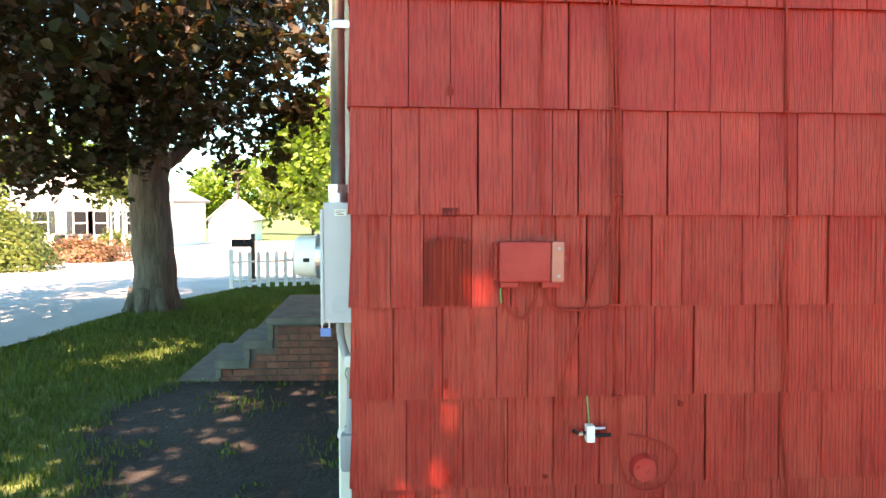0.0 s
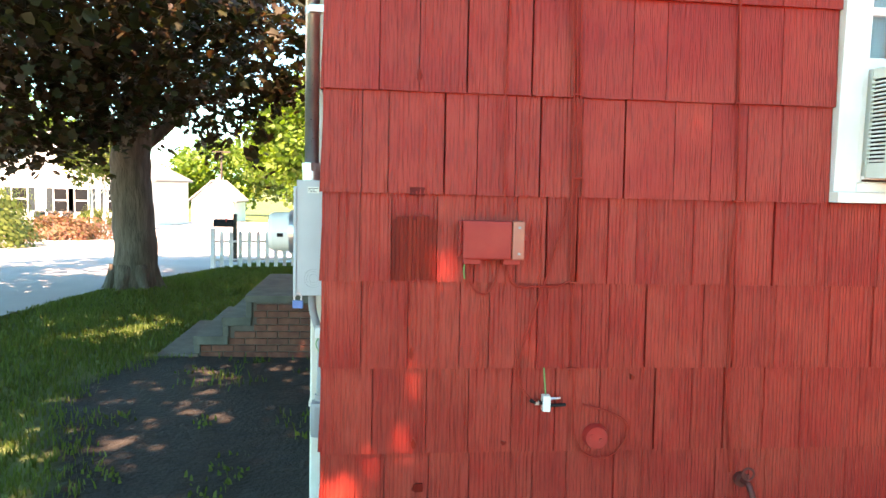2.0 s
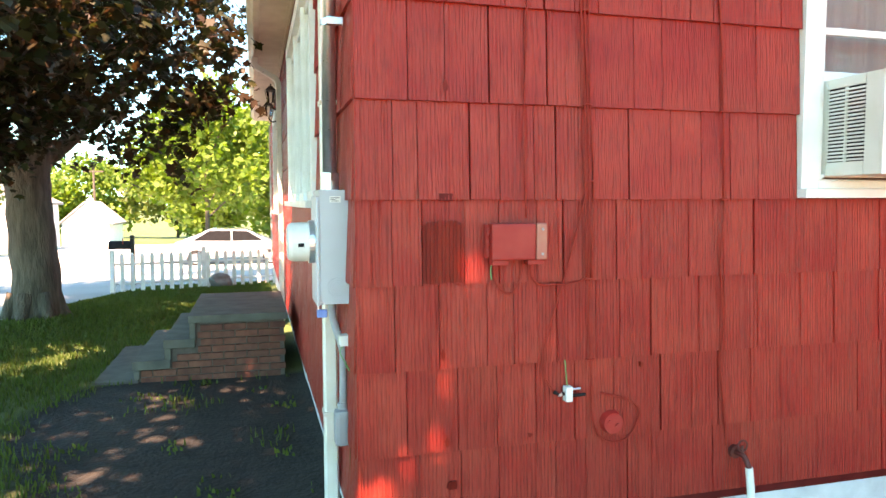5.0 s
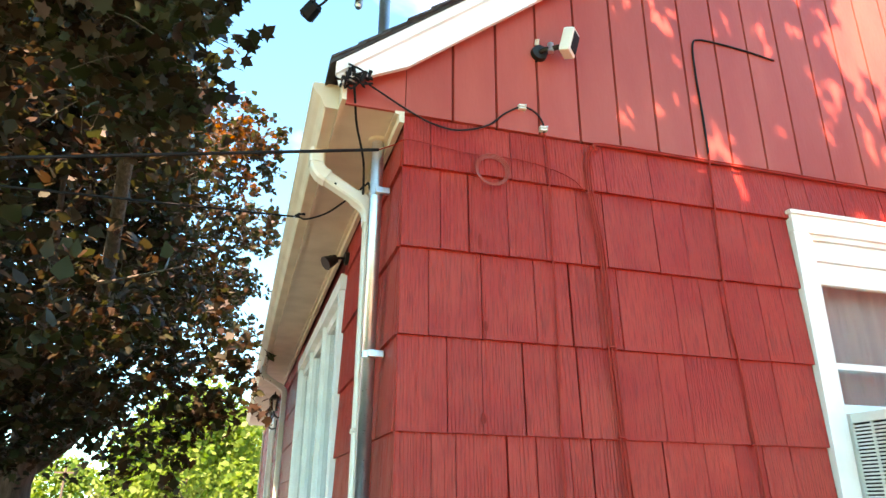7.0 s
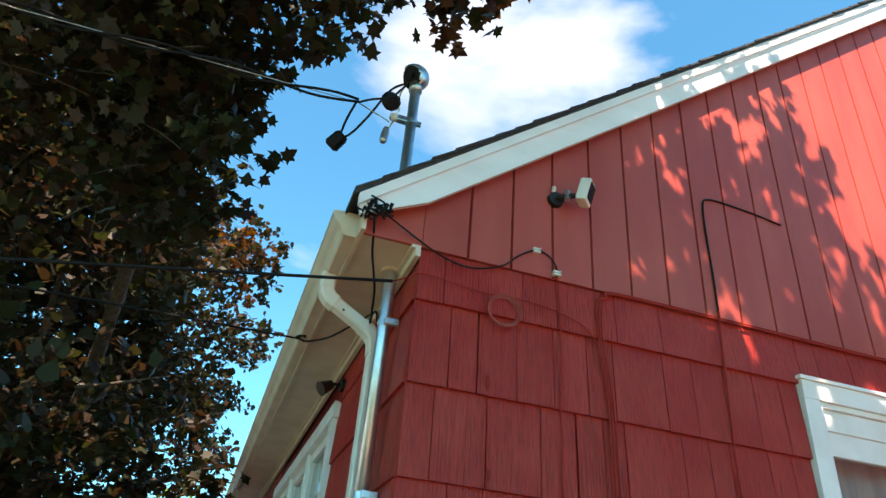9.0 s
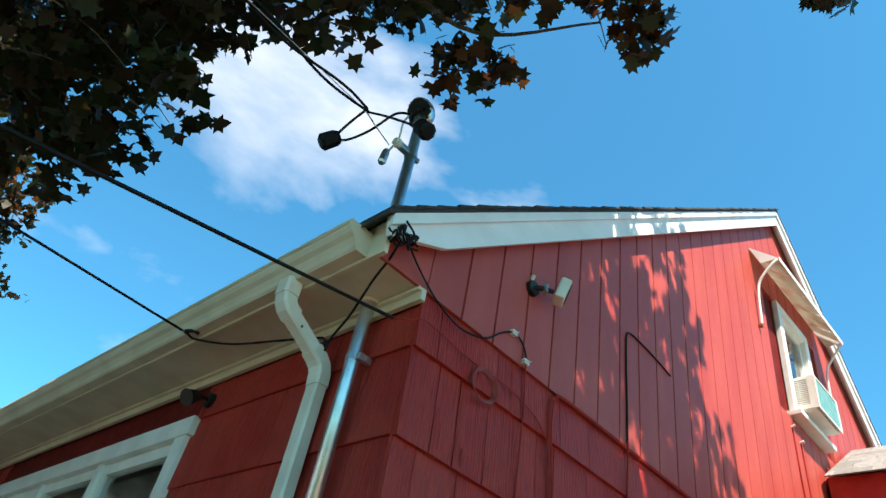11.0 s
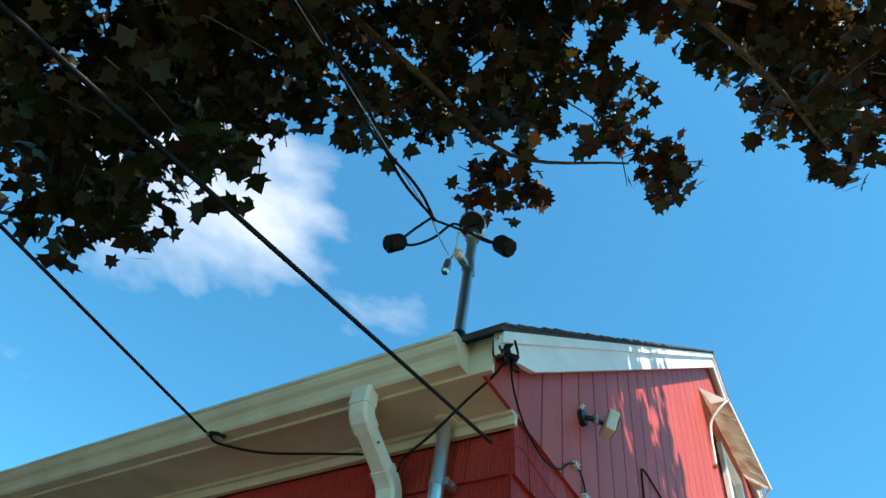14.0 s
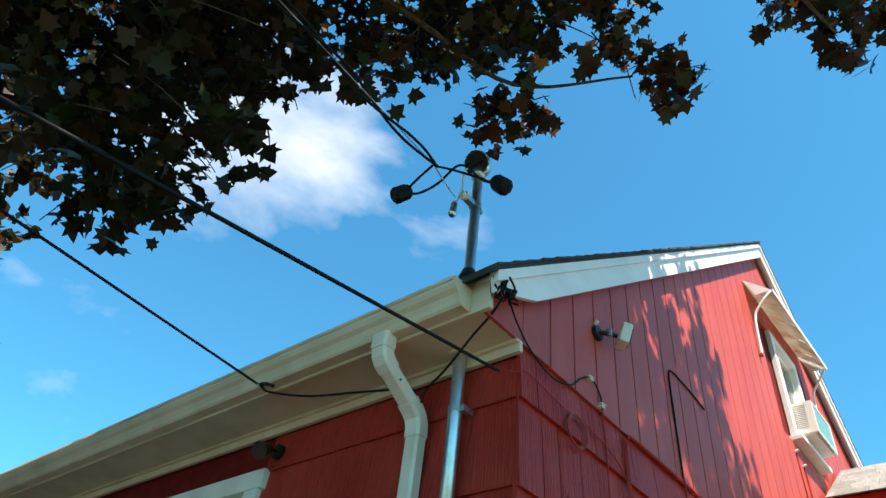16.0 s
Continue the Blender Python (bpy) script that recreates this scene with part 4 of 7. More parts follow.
def make_mast():
    m = empty("service_mast", "galvanised steel conduit mast running up through the eave", "conduit", at=(MX, MY, 1.7))

    def p(nm, bm, material, label="", smooth=False):
        bmesh.ops.translate(bm, verts=bm.verts, vec=(-MX, -MY, -1.7))
        return part(nm, bm, material, m, label, smooth)
    p("pipe", cyl(bmesh.new(), (MX, MY, 1.72), (MX, MY, 4.86), 0.031, seg=28), GALV, smooth=True)
    bm = cyl(bmesh.new(), (MX, MY, 1.69), (MX, MY, 1.76), 0.040, seg=24)
    cyl(bm, (MX, MY, 1.74), (MX, MY, 1.775), 0.045, seg=6)
    p("hub", bm, GALV)
    bm = cyl(bmesh.new(), (MX, MY, 3.525), (MX, MY, 3.545), 0.052, seg=24)
    p("collar", bm, CREAM, "cream painted collar where the mast meets the soffit")
    bm = cyl(bmesh.new(), (MX, MY, 3.93), (MX, MY, 4.06), 0.085, 0.036, 24)
    cyl(bm, (MX, MY, 3.90), (MX, MY, 3.94), 0.12, 0.085, 24)
    p("roof_boot", bm, BLACK, "black rubber boot sealing the mast to the roof", True)
    # hooded weatherhead whose dark mouth opens towards the street and down
    mouth = Vector((-0.80, -0.25, -0.50)).normalized()
    hub_at = Vector((MX - 0.015, MY, 4.905))
    bm = bmesh.new()
    bmesh.ops.create_uvsphere(bm, u_segments=28, v_segments=18, radius=0.082, matrix=Matrix.Translation(hub_at) @ Matrix.Diagonal((1.12, 0.95, 1.10, 1)))
    bmesh.ops.delete(bm, geom=[v for v in bm.verts if (v.co - hub_at).dot(mouth) > 0.034], context="VERTS")
    bmesh.ops.solidify(bm, geom=bm.faces[:], thickness=0.005)
    cyl(bm, (MX, MY, 4.79), (MX, MY, 4.85), 0.040, seg=24)
    p("weatherhead", bm, GALV, smooth=True)
    bm = cyl(bmesh.new(), hub_at + mouth * 0.006, hub_at + mouth * 0.030, 0.076, 0.074, 28)
    ins = p("insert", bm, BLACK, "black insulating insert of the weatherhead")
    bm = bmesh.new()
    for a in (-0.032, 0.0, 0.032):
        c = hub_at + mouth * 0.03 + Vector((0, a, 0))
        cyl(bm, c, c + mouth * 0.012, 0.013, seg=10)
    bmesh.ops.translate(bm, verts=bm.verts, vec=(-MX, -MY, -1.7))
    part("bushing", bm, BLACK, ins)
    for z in (2.424, 3.238):
        bm = cyl(bmesh.new(), (MX, MY, z - 0.014), (MX, MY, z + 0.014), 0.035, seg=24)
        box(bm, (MX - 0.012, MY - 0.058, z - 0.016), (MX + 0.06, MY - 0.030, z + 0.016), 0.003)
        s = p("strap", bm, GALV)
        bm = cyl(bmesh.new(), (MX + 0.030, MY - 0.064, z), (MX + 0.030, MY - 0.05, z), 0.009, seg=6)
        bmesh.ops.translate(bm, verts=bm.verts, vec=(-MX, -MY, -1.7))
        part("bolt", bm, GALV, s)
    bm = cyl(bmesh.new(), (MX, MY, 4.53), (MX, MY, 4.565), 0.036, seg=24)
    box(bm, (MX - 0.09, MY - 0.02, 4.53), (MX - 0.03, MY + 0.02, 4.565), 0.004)
    box(bm, (MX + 0.03, MY - 0.012, 4.535), (MX + 0.06, MY + 0.012, 4.56), 0.003)
    p("mast_clamp", bm, GALV)
    bm = cyl(bmesh.new(), (MX - 0.13, MY, 4.548), (MX - 0.085, MY, 4.548), 0.022, seg=14)
    cyl(bm, (MX - 0.115, MY, 4.548), (MX - 0.10, MY, 4.548), 0.029, seg=14)
    p("insulator", bm, PLASTIC_W, "white porcelain insulator on the mast")
    return m


make_mast()


def make_meter():
    m = empty("electric_meter", "grey electric meter box with a round glass meter and padlock", "electric meter", at=(0, 0.33, 1.45))

    def p(nm, bm, material, par=None, label="", smooth=False):
        bmesh.ops.translate(bm, verts=bm.verts, vec=(0, -0.33, -1.45))
        return part(nm, bm, material, par or m, label, smooth)
    b = p("box", bx((-0.135, 0.215, 1.20), (0.0, 0.46, 1.70), 0.004), GREY_BOX)
    p("cover", bx((-0.148, 0.208, 1.195), (-0.134, 0.467, 1.672), 0.004), GREY_BOX)
    bm = bmesh.new()
    for r in (0.040, 0.030, 0.019):
        tube(bm, [(-0.062 + r * math.cos(a * 0.2618), 0.2145, 1.275 + r * math.sin(a * 0.2618)) for a in range(25)], 0.0016, 6, None, 1)
    p("knockout", bm, GREY_BOX, b)
    p("paper_label", bx((-0.088, 0.2128, 1.645), (-0.040, 0.2148, 1.672)), PLASTIC_W, b, "white printed sticker with small dark bars")
    bm = bmesh.new()
    for i, (a, c) in enumerate(((-0.085, -0.045), (-0.085, -0.06), (-0.08, -0.05))):
        box(bm, (a, 0.2120, 1.664 - i * 0.007), (c, 0.2127, 1.6665 - i * 0.007))
    p("print", bm, BLACK, b, "dark printed bars")
    p("meter_ring", cyl(bmesh.new(), (-0.148, 0.335, 1.47), (-0.172, 0.335, 1.47), 0.096, seg=36), GALV, smooth=False)
    bm = cyl(bmesh.new(), (-0.170, 0.335, 1.47), (-0.245, 0.335, 1.47), 0.088, 0.086, 36)
    cyl(bm, (-0.244, 0.335, 1.47), (-0.262, 0.335, 1.47), 0.086, 0.078, 36)
    can = p("meter_can", bm, PLASTIC_W, None, "pale grey round meter housing")
    bm = bmesh.new()
    box(bm, (-0.222, 0.2462, 1.452), (-0.196, 0.2492, 1.468))
    p("dial_window", bm, BLACK, can, "small dark window on the meter")
    bm = cyl(bmesh.new(), (-0.2615, 0.335, 1.47), (-0.266, 0.335, 1.47), 0.070, seg=32)
    p("meter_face", bm, GREY_BOX, can)
    bm = bx((-0.15, 0.205, 1.145), (-0.105, 0.225, 1.180), 0.004)
    lock = p("padlock", bm, STEEL_BLUE, None, "blue padlock hanging under the box")
    bm = tube(bmesh.new(), [(-0.142, 0.215, 1.178), (-0.142, 0.215, 1.20), (-0.1275, 0.215, 1.212), (-0.113, 0.215, 1.20), (-0.113, 0.215, 1.178)], 0.0035, 8)
    p("shackle", bm, GALV, lock)
    return m


make_meter()


def make_low_conduit():
    c = empty("lower_conduit", "grey conduit with an elbow fitting below the meter box", "conduit", at=(-0.04, 0.30, 0.6))

    def p(nm, bm, material, label="", smooth=False):
        bmesh.ops.translate(bm, verts=bm.verts, vec=(0.04, -0.30, -0.6))
        return part(nm, bm, material, c, label, smooth)
    p("pipe", tube(bmesh.new(), [(-0.075, 0.30, 1.22), (-0.070, 0.30, 1.12), (-0.035, 0.29, 1.00), (-0.030, 0.285, 0.92), (-0.034, 0.285, 0.70)], 0.017, 14), GREY_PVC, smooth=True)
    bm = bx((-0.075, 0.235, 0.55), (-0.004, 0.315, 0.715), 0.022)
    p("elbow_fitting", bm, GREY_PVC, "grey cast elbow fitting against the shakes")
    bm = cyl(bmesh.new(), (-0.034, 0.285, 0.70), (-0.034, 0.285, 0.74), 0.024, seg=16)
    p("fitting_collar", bm, GREY_PVC)
    bm = bx((-0.052, 0.20, 1.015), (0.0, 0.262, 1.062), 0.004)
    p("clamp_box", bm, PLASTIC_W, "small white plastic ground connector")
    bm = tube(bmesh.new(), [(-0.01, 0.24, 1.2), (-0.006, 0.238, 1.02), (-0.008, 0.225, 0.85), (-0.012, 0.222, 0.5), (-0.012, 0.225, 0.15), (-0.015, 0.22, 0.0)], 0.003, 6)
    p("ground_wire", bm, COPPER, "bare copper ground wire")
    bm = tube(bmesh.new(), [(-0.03, 0.23, 1.02), (-0.05, 0.228, 0.985), (-0.03, 0.224, 0.94), (-0.01, 0.224, 0.9)], 0.0025, 6)
    p("green_wire", bm, GREEN_WIRE, "green ground wire")
    return c


make_low_conduit()


# ---- wires ----
def cable(name, pts, r, material, label, category="cable", n=8, group=""):
    bm = tube(bmesh.new(), pts, r, 8, None, n)
    return tagged(obj(name, bm, material, smooth=True), label, category, group)


def sag(a, d, length, drop, n=8):
    a, d = Vector(a), Vector(d).normalized()
    return [a + d * (length * k / n) + Vector((0, 0, -drop * (1 - (2 * k / n - 1) ** 2))) for k in range(n + 1)]


OVER = "overhead wires"
cable("overhead_cable", sag((-0.12, 0.0275, 3.3425), (-0.96, -0.04, -0.20), 9.0, 0.0), 0.0075, BLACK, "black overhead cable reaching the house corner by the mast", "cable", 3, OVER)
cable("overhead_cable", sag((-0.375, 1.43, 3.545), (-0.95, -0.28, -0.13), 9.0, 0.0), 0.0065, BLACK, "black overhead cable tied to a hook on the gutter", "cable", 3, OVER)
cable("overhead_cable", sag((-0.40, 0.34, 4.63), (-0.988, -0.105, -0.114), 10.0, 0.0), 0.0026, GALV, "bare messenger wire from the service mast to the street", "cable", 3, OVER)
rng = random.Random(3)
for ph in (0.0, 2.1):
    a, d = Vector((-0.40, 0.34, 4.63)), Vector((-0.988, -0.105, -0.114)).normalized()
    s1, s2 = Vector((0, 0, 1)), Vector((0.1, -1, 0))
    tw = [a + d * (0.14 * k) + (s1 * math.cos(k * 0.9 + ph) + s2 * math.sin(k * 0.9 + ph)) * 0.024 for k in range(60)]
    cable("service_cable", tw, 0.008, BLACK, "black insulated service cable twisted round the messenger wire", "cable", 3, OVER)
LOOPS = "service drop loops"
cable("drip_loop", [(-0.41, 0.34, 4.63), (-0.44, 0.40, 4.54), (-0.455, 0.46, 4.47), (-0.463, 0.485, 4.44)], 0.0075, BLACK, "black looped cable at the weatherhead ending in a connector", "cable", 6, LOOPS)
cable("drip_loop", [(-0.463, 0.485, 4.44), (-0.40, 0.43, 4.46), (-0.32, 0.37, 4.58), (-0.22, 0.345, 4.80), (-0.12, 0.34, 4.90)], 0.0075, BLACK, "black looped cable rising into the weatherhead", "cable", 6, LOOPS)
cable("drip_loop", [(-0.12, 0.34, 4.89), (-0.18, 0.24, 4.72), (-0.25, 0.10, 4.50), (-0.272, -0.02, 4.38)], 0.0075, BLACK, "black looped cable falling from the weatherhead to a connector", "cable", 6, LOOPS)
cable("drip_loop", [(-0.40, 0.34, 4.63), (-0.33, 0.27, 4.62), (-0.28, 0.13, 4.52), (-0.275, 0.0, 4.39)], 0.007, BLACK, "black looped cable between two connectors", "cable", 6, LOOPS)
cable("drip_loop", [(-0.40, 0.34, 4.63), (-0.30, 0.35, 4.60), (-0.22, 0.345, 4.565), (-0.20, 0.34, 4.548)], 0.004, GALV, "bare neutral wire tied to the mast insulator", "cable", 6, LOOPS)
cable("drip_loop", [(-0.12, 0.33, 4.89), (-0.16, 0.33, 4.78), (-0.155, 0.335, 4.65), (-0.19, 0.335, 4.52), (-0.21, 0.33, 4.47)], 0.006, PLASTIC_W, "white neutral cable hanging from the weatherhead", "cable", 6, LOOPS)


def make_knob(at, d, material, label, r=0.046):
    k = empty("splice_connector", label, "connector", "splice connectors", at)
    d = Vector(d).normalized()
    bm = cyl(bmesh.new(), -d * 0.030, d * 0.046, r * 1.0, r * 1.06, 9)
    cyl(bm, d * 0.046, d * 0.060, r * 1.06, r * 0.7, 9)
    part("shell", bm, material, k)
    bm = cyl(bmesh.new(), -d * 0.05, -d * 0.028, r * 0.75, r, 12)
    part("cap", bm, material, k)


make_knob((-0.465, 0.491, 4.435), (-0.5, 0.45, -0.6), BLACK, "black insulated splice connector on the service cable")
make_knob((-0.272, -0.037, 4.364), (0.1, -0.6, -0.7), BLACK, "black insulated splice connector on the service cable")
make_knob((-0.215, 0.33, 4.44), (-0.1, 0, -1), GALV, "small bare metal splice connector beside the mast", 0.022)
cable("gutter_cable", [(-0.375, 1.43, 3.545), (-0.33, 1.40, 3.525), (-0.22, 1.2, 3.50), (-0.12, 0.9, 3.49), (-0.075, 0.66, 3.46), (-0.07, 0.575, 3.43), (-0.062, 0.56, 3.36)], 0.006, BLACK, "black cable drooping under the soffit to the corner", "cable", 8)
cable("corner_cable", [(-0.27, -0.09, 3.60), (-0.25, -0.02, 3.55), (-0.22, 0.10, 3.50), (-0.15, 0.30, 3.43), (-0.12, 0.44, 3.37), (-0.115, 0.47, 3.31)], 0.006, BLACK, "black cable drooping from the rake to the downspout", "cable", 8)
cable("gable_cable", [(-0.27, -0.115, 3.63), (-0.14, -0.06, 3.60), (0.0, -0.032, 3.545), (0.12, -0.03, 3.495), (0.25, -0.03, 3.48), (0.40, -0.03, 3.53), (0.50, -0.03, 3.62), (0.59, -0.03, 3.672), (0.66, -0.03, 3.655), (0.70, -0.03, 3.60), (0.705, -0.03, 3.54)], 0.0045, BLACK, "black cable looping across the gable to two white clips", "cable", 8)


def make_clip(x, z):
    c = empty("cable_clip", "white plastic cable clip nailed to the gable", "cable clip", "gable cable clips", (x, -0.02, z))
    bm = bx((-0.020, -0.022, -0.006), (0.020, 0.006, 0.006), 0.003)
    box(bm, (-0.020, -0.022, -0.020), (0.020, 0.006, -0.010), 0.003)
    part("body", bm, PLASTIC_W, c)
    part("nail", cyl(bmesh.new(), (0.014, -0.024, 0.0), (0.014, -0.03, 0.0), 0.004, seg=8), GALV, c)


make_clip(0.59, 3.676)
make_clip(0.702, 3.57)
bm = bmesh.new()
rng = random.Random(8)
for k in range(17):
    a = Vector((-0.27 + rng.uniform(-0.05, 0.04), -0.10 + rng.uniform(-0.02, 0.03), 3.62 + rng.uniform(-0.03, 0.03)))
    tube(bm, [a, a + Vector((rng.uniform(-0.05, 0.05), rng.uniform(-0.03, 0.03), rng.uniform(-0.05, 0.04))), a + Vector((rng.uniform(-0.06, 0.06), rng.uniform(-0.04, 0.03), rng.uniform(-0.03, 0.05)))], 0.005, 6, None, 4)
for k in range(5):
    a = Vector((-0.33 + 0.03 * k, -0.09 - 0.012 * (k % 2), 3.605 + rng.uniform(-0.02, 0.03)))
    cyl(bm, a, a + Vector((rng.uniform(-0.02, 0.02), rng.uniform(-0.03, 0.0), 0.045)), 0.012, 0.010, 8)
tagged(obj("cable_tangle", bm, BLACK), "tangle of black cable ends and fittings at the rake end", "cable")


def make_hook():
    h = empty("wire_hook", "small metal wire hook on the gutter lip", "hook", at=(-0.38, 1.40, 3.55))
    part("shank", tube(bmesh.new(), [(0, 0, 0.05), (-0.01, 0, 0.0), (-0.03, 0.01, -0.02), (-0.035, 0.03, 0.0)], 0.004, 8), GALV, h)
    part("tie", tube(bmesh.new(), [(0.0, 0.02, -0.005), (-0.02, 0.0, -0.012), (0.01, -0.03, -0.005), (0.03, -0.05, -0.015)], 0.010, 8), BLACK, h)


make_hook()
WALLC = "gable wall cables"
Y = -0.034
cable("wall_cable", [(0.705, -0.03, 3.54), (0.715, -0.024, 3.50), (0.718, Y, 3.30), (0.716, Y, 2.9), (0.722, Y, 2.44), (0.712, Y, 2.05), (0.722, Y, 1.58)], 0.0042, BROWN_CABLE, "thin red painted cable running down the shakes to a utility box", "cable", 8, WALLC)
for dx in (0.0, 0.014, -0.012):
    cable("wall_cable", [(0.99 + dx, -0.024, 3.50), (0.945 + dx, -0.028, 3.46), (0.935 + dx, Y, 3.27), (0.975 + dx, Y, 2.93), (0.985 + dx * 1.4, Y, 2.52), (1.005 + dx, Y, 2.07), (1.018 + dx * 1.6, Y, 1.74), (1.022 + dx, Y, 1.3)], 0.0042, BROWN_CABLE, "bundled red painted cable running down the shakes", "cable", 8, WALLC)
cable("wall_cable", [(1.022, Y, 1.3), (1.022, Y, 1.15), (1.032, Y, 0.95), (1.040, Y, 0.80), (1.045, Y, 0.70), (1.075, Y, 0.60), (1.14, Y, 0.555), (1.22, Y, 0.565), (1.275, Y, 0.63), (1.28, Y, 0.70), (1.20, Y - 0.01, 0.755), (1.08, Y - 0.01, 0.79)], 0.0045, BROWN_CABLE, "red painted cable ending in a loose round loop", "cable", 8, WALLC)
cable("wall_cable", [(1.02, Y, 1.74), (0.97, Y, 1.55), (0.90, Y, 1.30), (0.83, Y, 1.08), (0.805, Y, 0.97), (0.81, Y, 0.88), (0.85, Y, 0.82), (0.885, Y - 0.01, 0.803)], 0.0045, BROWN_CABLE, "red painted cable slanting across the shakes to a splitter", "cable", 8, WALLC)
cable("wall_cable", [(1.01, Y, 1.315), (0.96, Y, 1.29), (0.88, Y, 1.285), (0.80, Y, 1.285), (0.765, Y, 1.30), (0.745, Y, 1.34), (0.735, Y, 1.40)], 0.0045, BROWN_CABLE, "red painted cable turning up into the utility box", "cable", 8, WALLC)
cable("wall_cable", [(0.575, Y, 1.40), (0.58, Y, 1.32), (0.615, Y, 1.265), (0.655, Y, 1.255), (0.69, Y, 1.30), (0.712, Y, 1.40)], 0.0045, BROWN_CABLE, "red painted cable hanging in an arc below the utility box", "cable", 8, WALLC)
cable("green_wire", [(0.568, Y, 1.40), (0.562, Y, 1.35), (0.566, Y, 1.315)], 0.003, GREEN_WIRE, "short green ground wire below the utility box", "wire", 6)
cable("green_wire", [(0.910, Y, 0.945), (0.914, Y, 0.90), (0.922, Y, 0.83)], 0.003, GREEN_WIRE, "green ground wire rising from the cable splitter", "wire", 6)
cable("wall_cable", [(1.672, -0.03, 3.58), (1.665, Y, 3.50), (1.655, Y, 3.2), (1.648, Y, 2.7), (1.672, Y, 2.45), (1.695, Y, 2.06), (1.712, Y, 1.65), (1.700, Y, 1.35), (1.725, Y, 1.05), (1.715, Y, 0.85), (1.745, Y, 0.62), (1.755, Y, 0.48)], 0.0055, BROWN_CABLE, "red painted cable wavering down the shakes to the tap", "cable", 8, WALLC)
cable("gable_cable", [(2.234, -0.026, 4.30), (2.05, -0.026, 4.325), (1.85, -0.026, 4.338), (1.72, -0.026, 4.335), (1.672, -0.026, 4.29), (1.664, -0.026, 4.1), (1.672, -0.026, 3.8), (1.672, -0.028, 3.57)], 0.006, BLACK, "black cable bent in a hook on the gable boards", "cable", 8)
for k in range(2):
    cable("band_cable", [(0.98, -0.030, 3.49 + 0.012 * k), (1.05, -0.030, 3.525 + 0.01 * k), (1.8, -0.030, 3.527 + 0.012 * k), (2.8, -0.030, 3.524 + 0.012 * k), (4.4, -0.030, 3.526 + 0.012 * k)], 0.0042, BROWN_CABLE, "red painted cable along the joint below the gable boards", "cable", 6, WALLC)
cable("band_cable", [(-0.12, 0.0275, 3.3425), (-0.05, -0.01, 3.362), (0.02, -0.036, 3.385), (0.3, -0.036, 3.36), (0.55, -0.03, 3.37), (0.72, -0.033, 3.345), (0.85, -0.033, 3.30), (0.945, -0.033, 3.20)], 0.003, BROWN_CABLE, "thin red painted wire sagging under the band", "wire", 6, WALLC)
bm = bmesh.new()
for k in range(4):
    rr = 0.072 + 0.005 * k
    tube(bm, [(0.42 + rr * math.cos(a * 0.35 + k), -0.035 - 0.004 * k, 3.285 + rr * 0.95 * math.sin(a * 0.35 + k)) for a in range(19)], 0.0032, 6, None, 1)
tagged(obj("wire_coil", bm, ORANGE_CABLE), "orange brown coil of spare wire hung on the shakes", "wire coil")
for z, x in ((1.735, 1.018), (2.07, 1.005), (2.47, 0.985), (1.305, 1.022), (1.655, 1.712), (2.06, 1.695), (0.94, 1.032)):
    bm = bx((x - 0.020, Y - 0.008, z - 0.004), (x + 0.020, Y + 0.006, z + 0.004), 0.002)
    tagged(obj("cable_strap", bm, BROWN_CABLE), "small red painted strap holding a wall cable", "cable strap", "wall cable straps")


# ---- utility box, splitter, cover, tap ----
def make_utility_box():
    u = empty("utility_box", "red painted telephone utility box screwed to the shakes", "utility box", at=(0.66, -0.02, 1.47))

    def p(nm, bm, material, par=None, label=""):
        bmesh.ops.translate(bm, verts=bm.verts, vec=(-0.66, 0.02, -1.47))
        return part(nm, bm, material, par or u, label)
    p("back_plate", bx((0.535, -0.045, 1.405), (0.800, -0.018, 1.552), 0.004), RED_PAINT)
    lid = p("lid", bx((0.548, -0.092, 1.400), (0.745, -0.043, 1.555), 0.008), RED_PAINT)
    p("side_cover", bx((0.748, -0.092, 1.400), (0.797, -0.043, 1.555), 0.006), worn("faded_red_plastic", (0.46, 0.10, 0.07), (0.5, 0.14, 0.09), 9, 0.5), None, "paler red side cover")
    p("foot", bx((0.555, -0.075, 1.378), (0.625, -0.030, 1.402), 0.004), RED_PAINT)
    p("foot", bx((0.715, -0.075, 1.378), (0.785, -0.030, 1.402), 0.004), RED_PAINT)
    for z in (1.43, 1.475, 1.52):
        bm = cyl(bmesh.new(), (0.541, -0.062, z - 0.014), (0.541, -0.062, z + 0.014), 0.007, seg=10)
        p("hinge", bm, RED_PAINT)
    bm = bx((0.800, -0.040, 1.475), (0.822, -0.022, 1.498), 0.005)
    p("latch", bm, RED_PAINT)
    for z in (1.425, 1.53):
        p("screw", cyl(bmesh.new(), (0.775, -0.096, z), (0.775, -0.090, z), 0.006, seg=10), GREY_PVC)


make_utility_box()


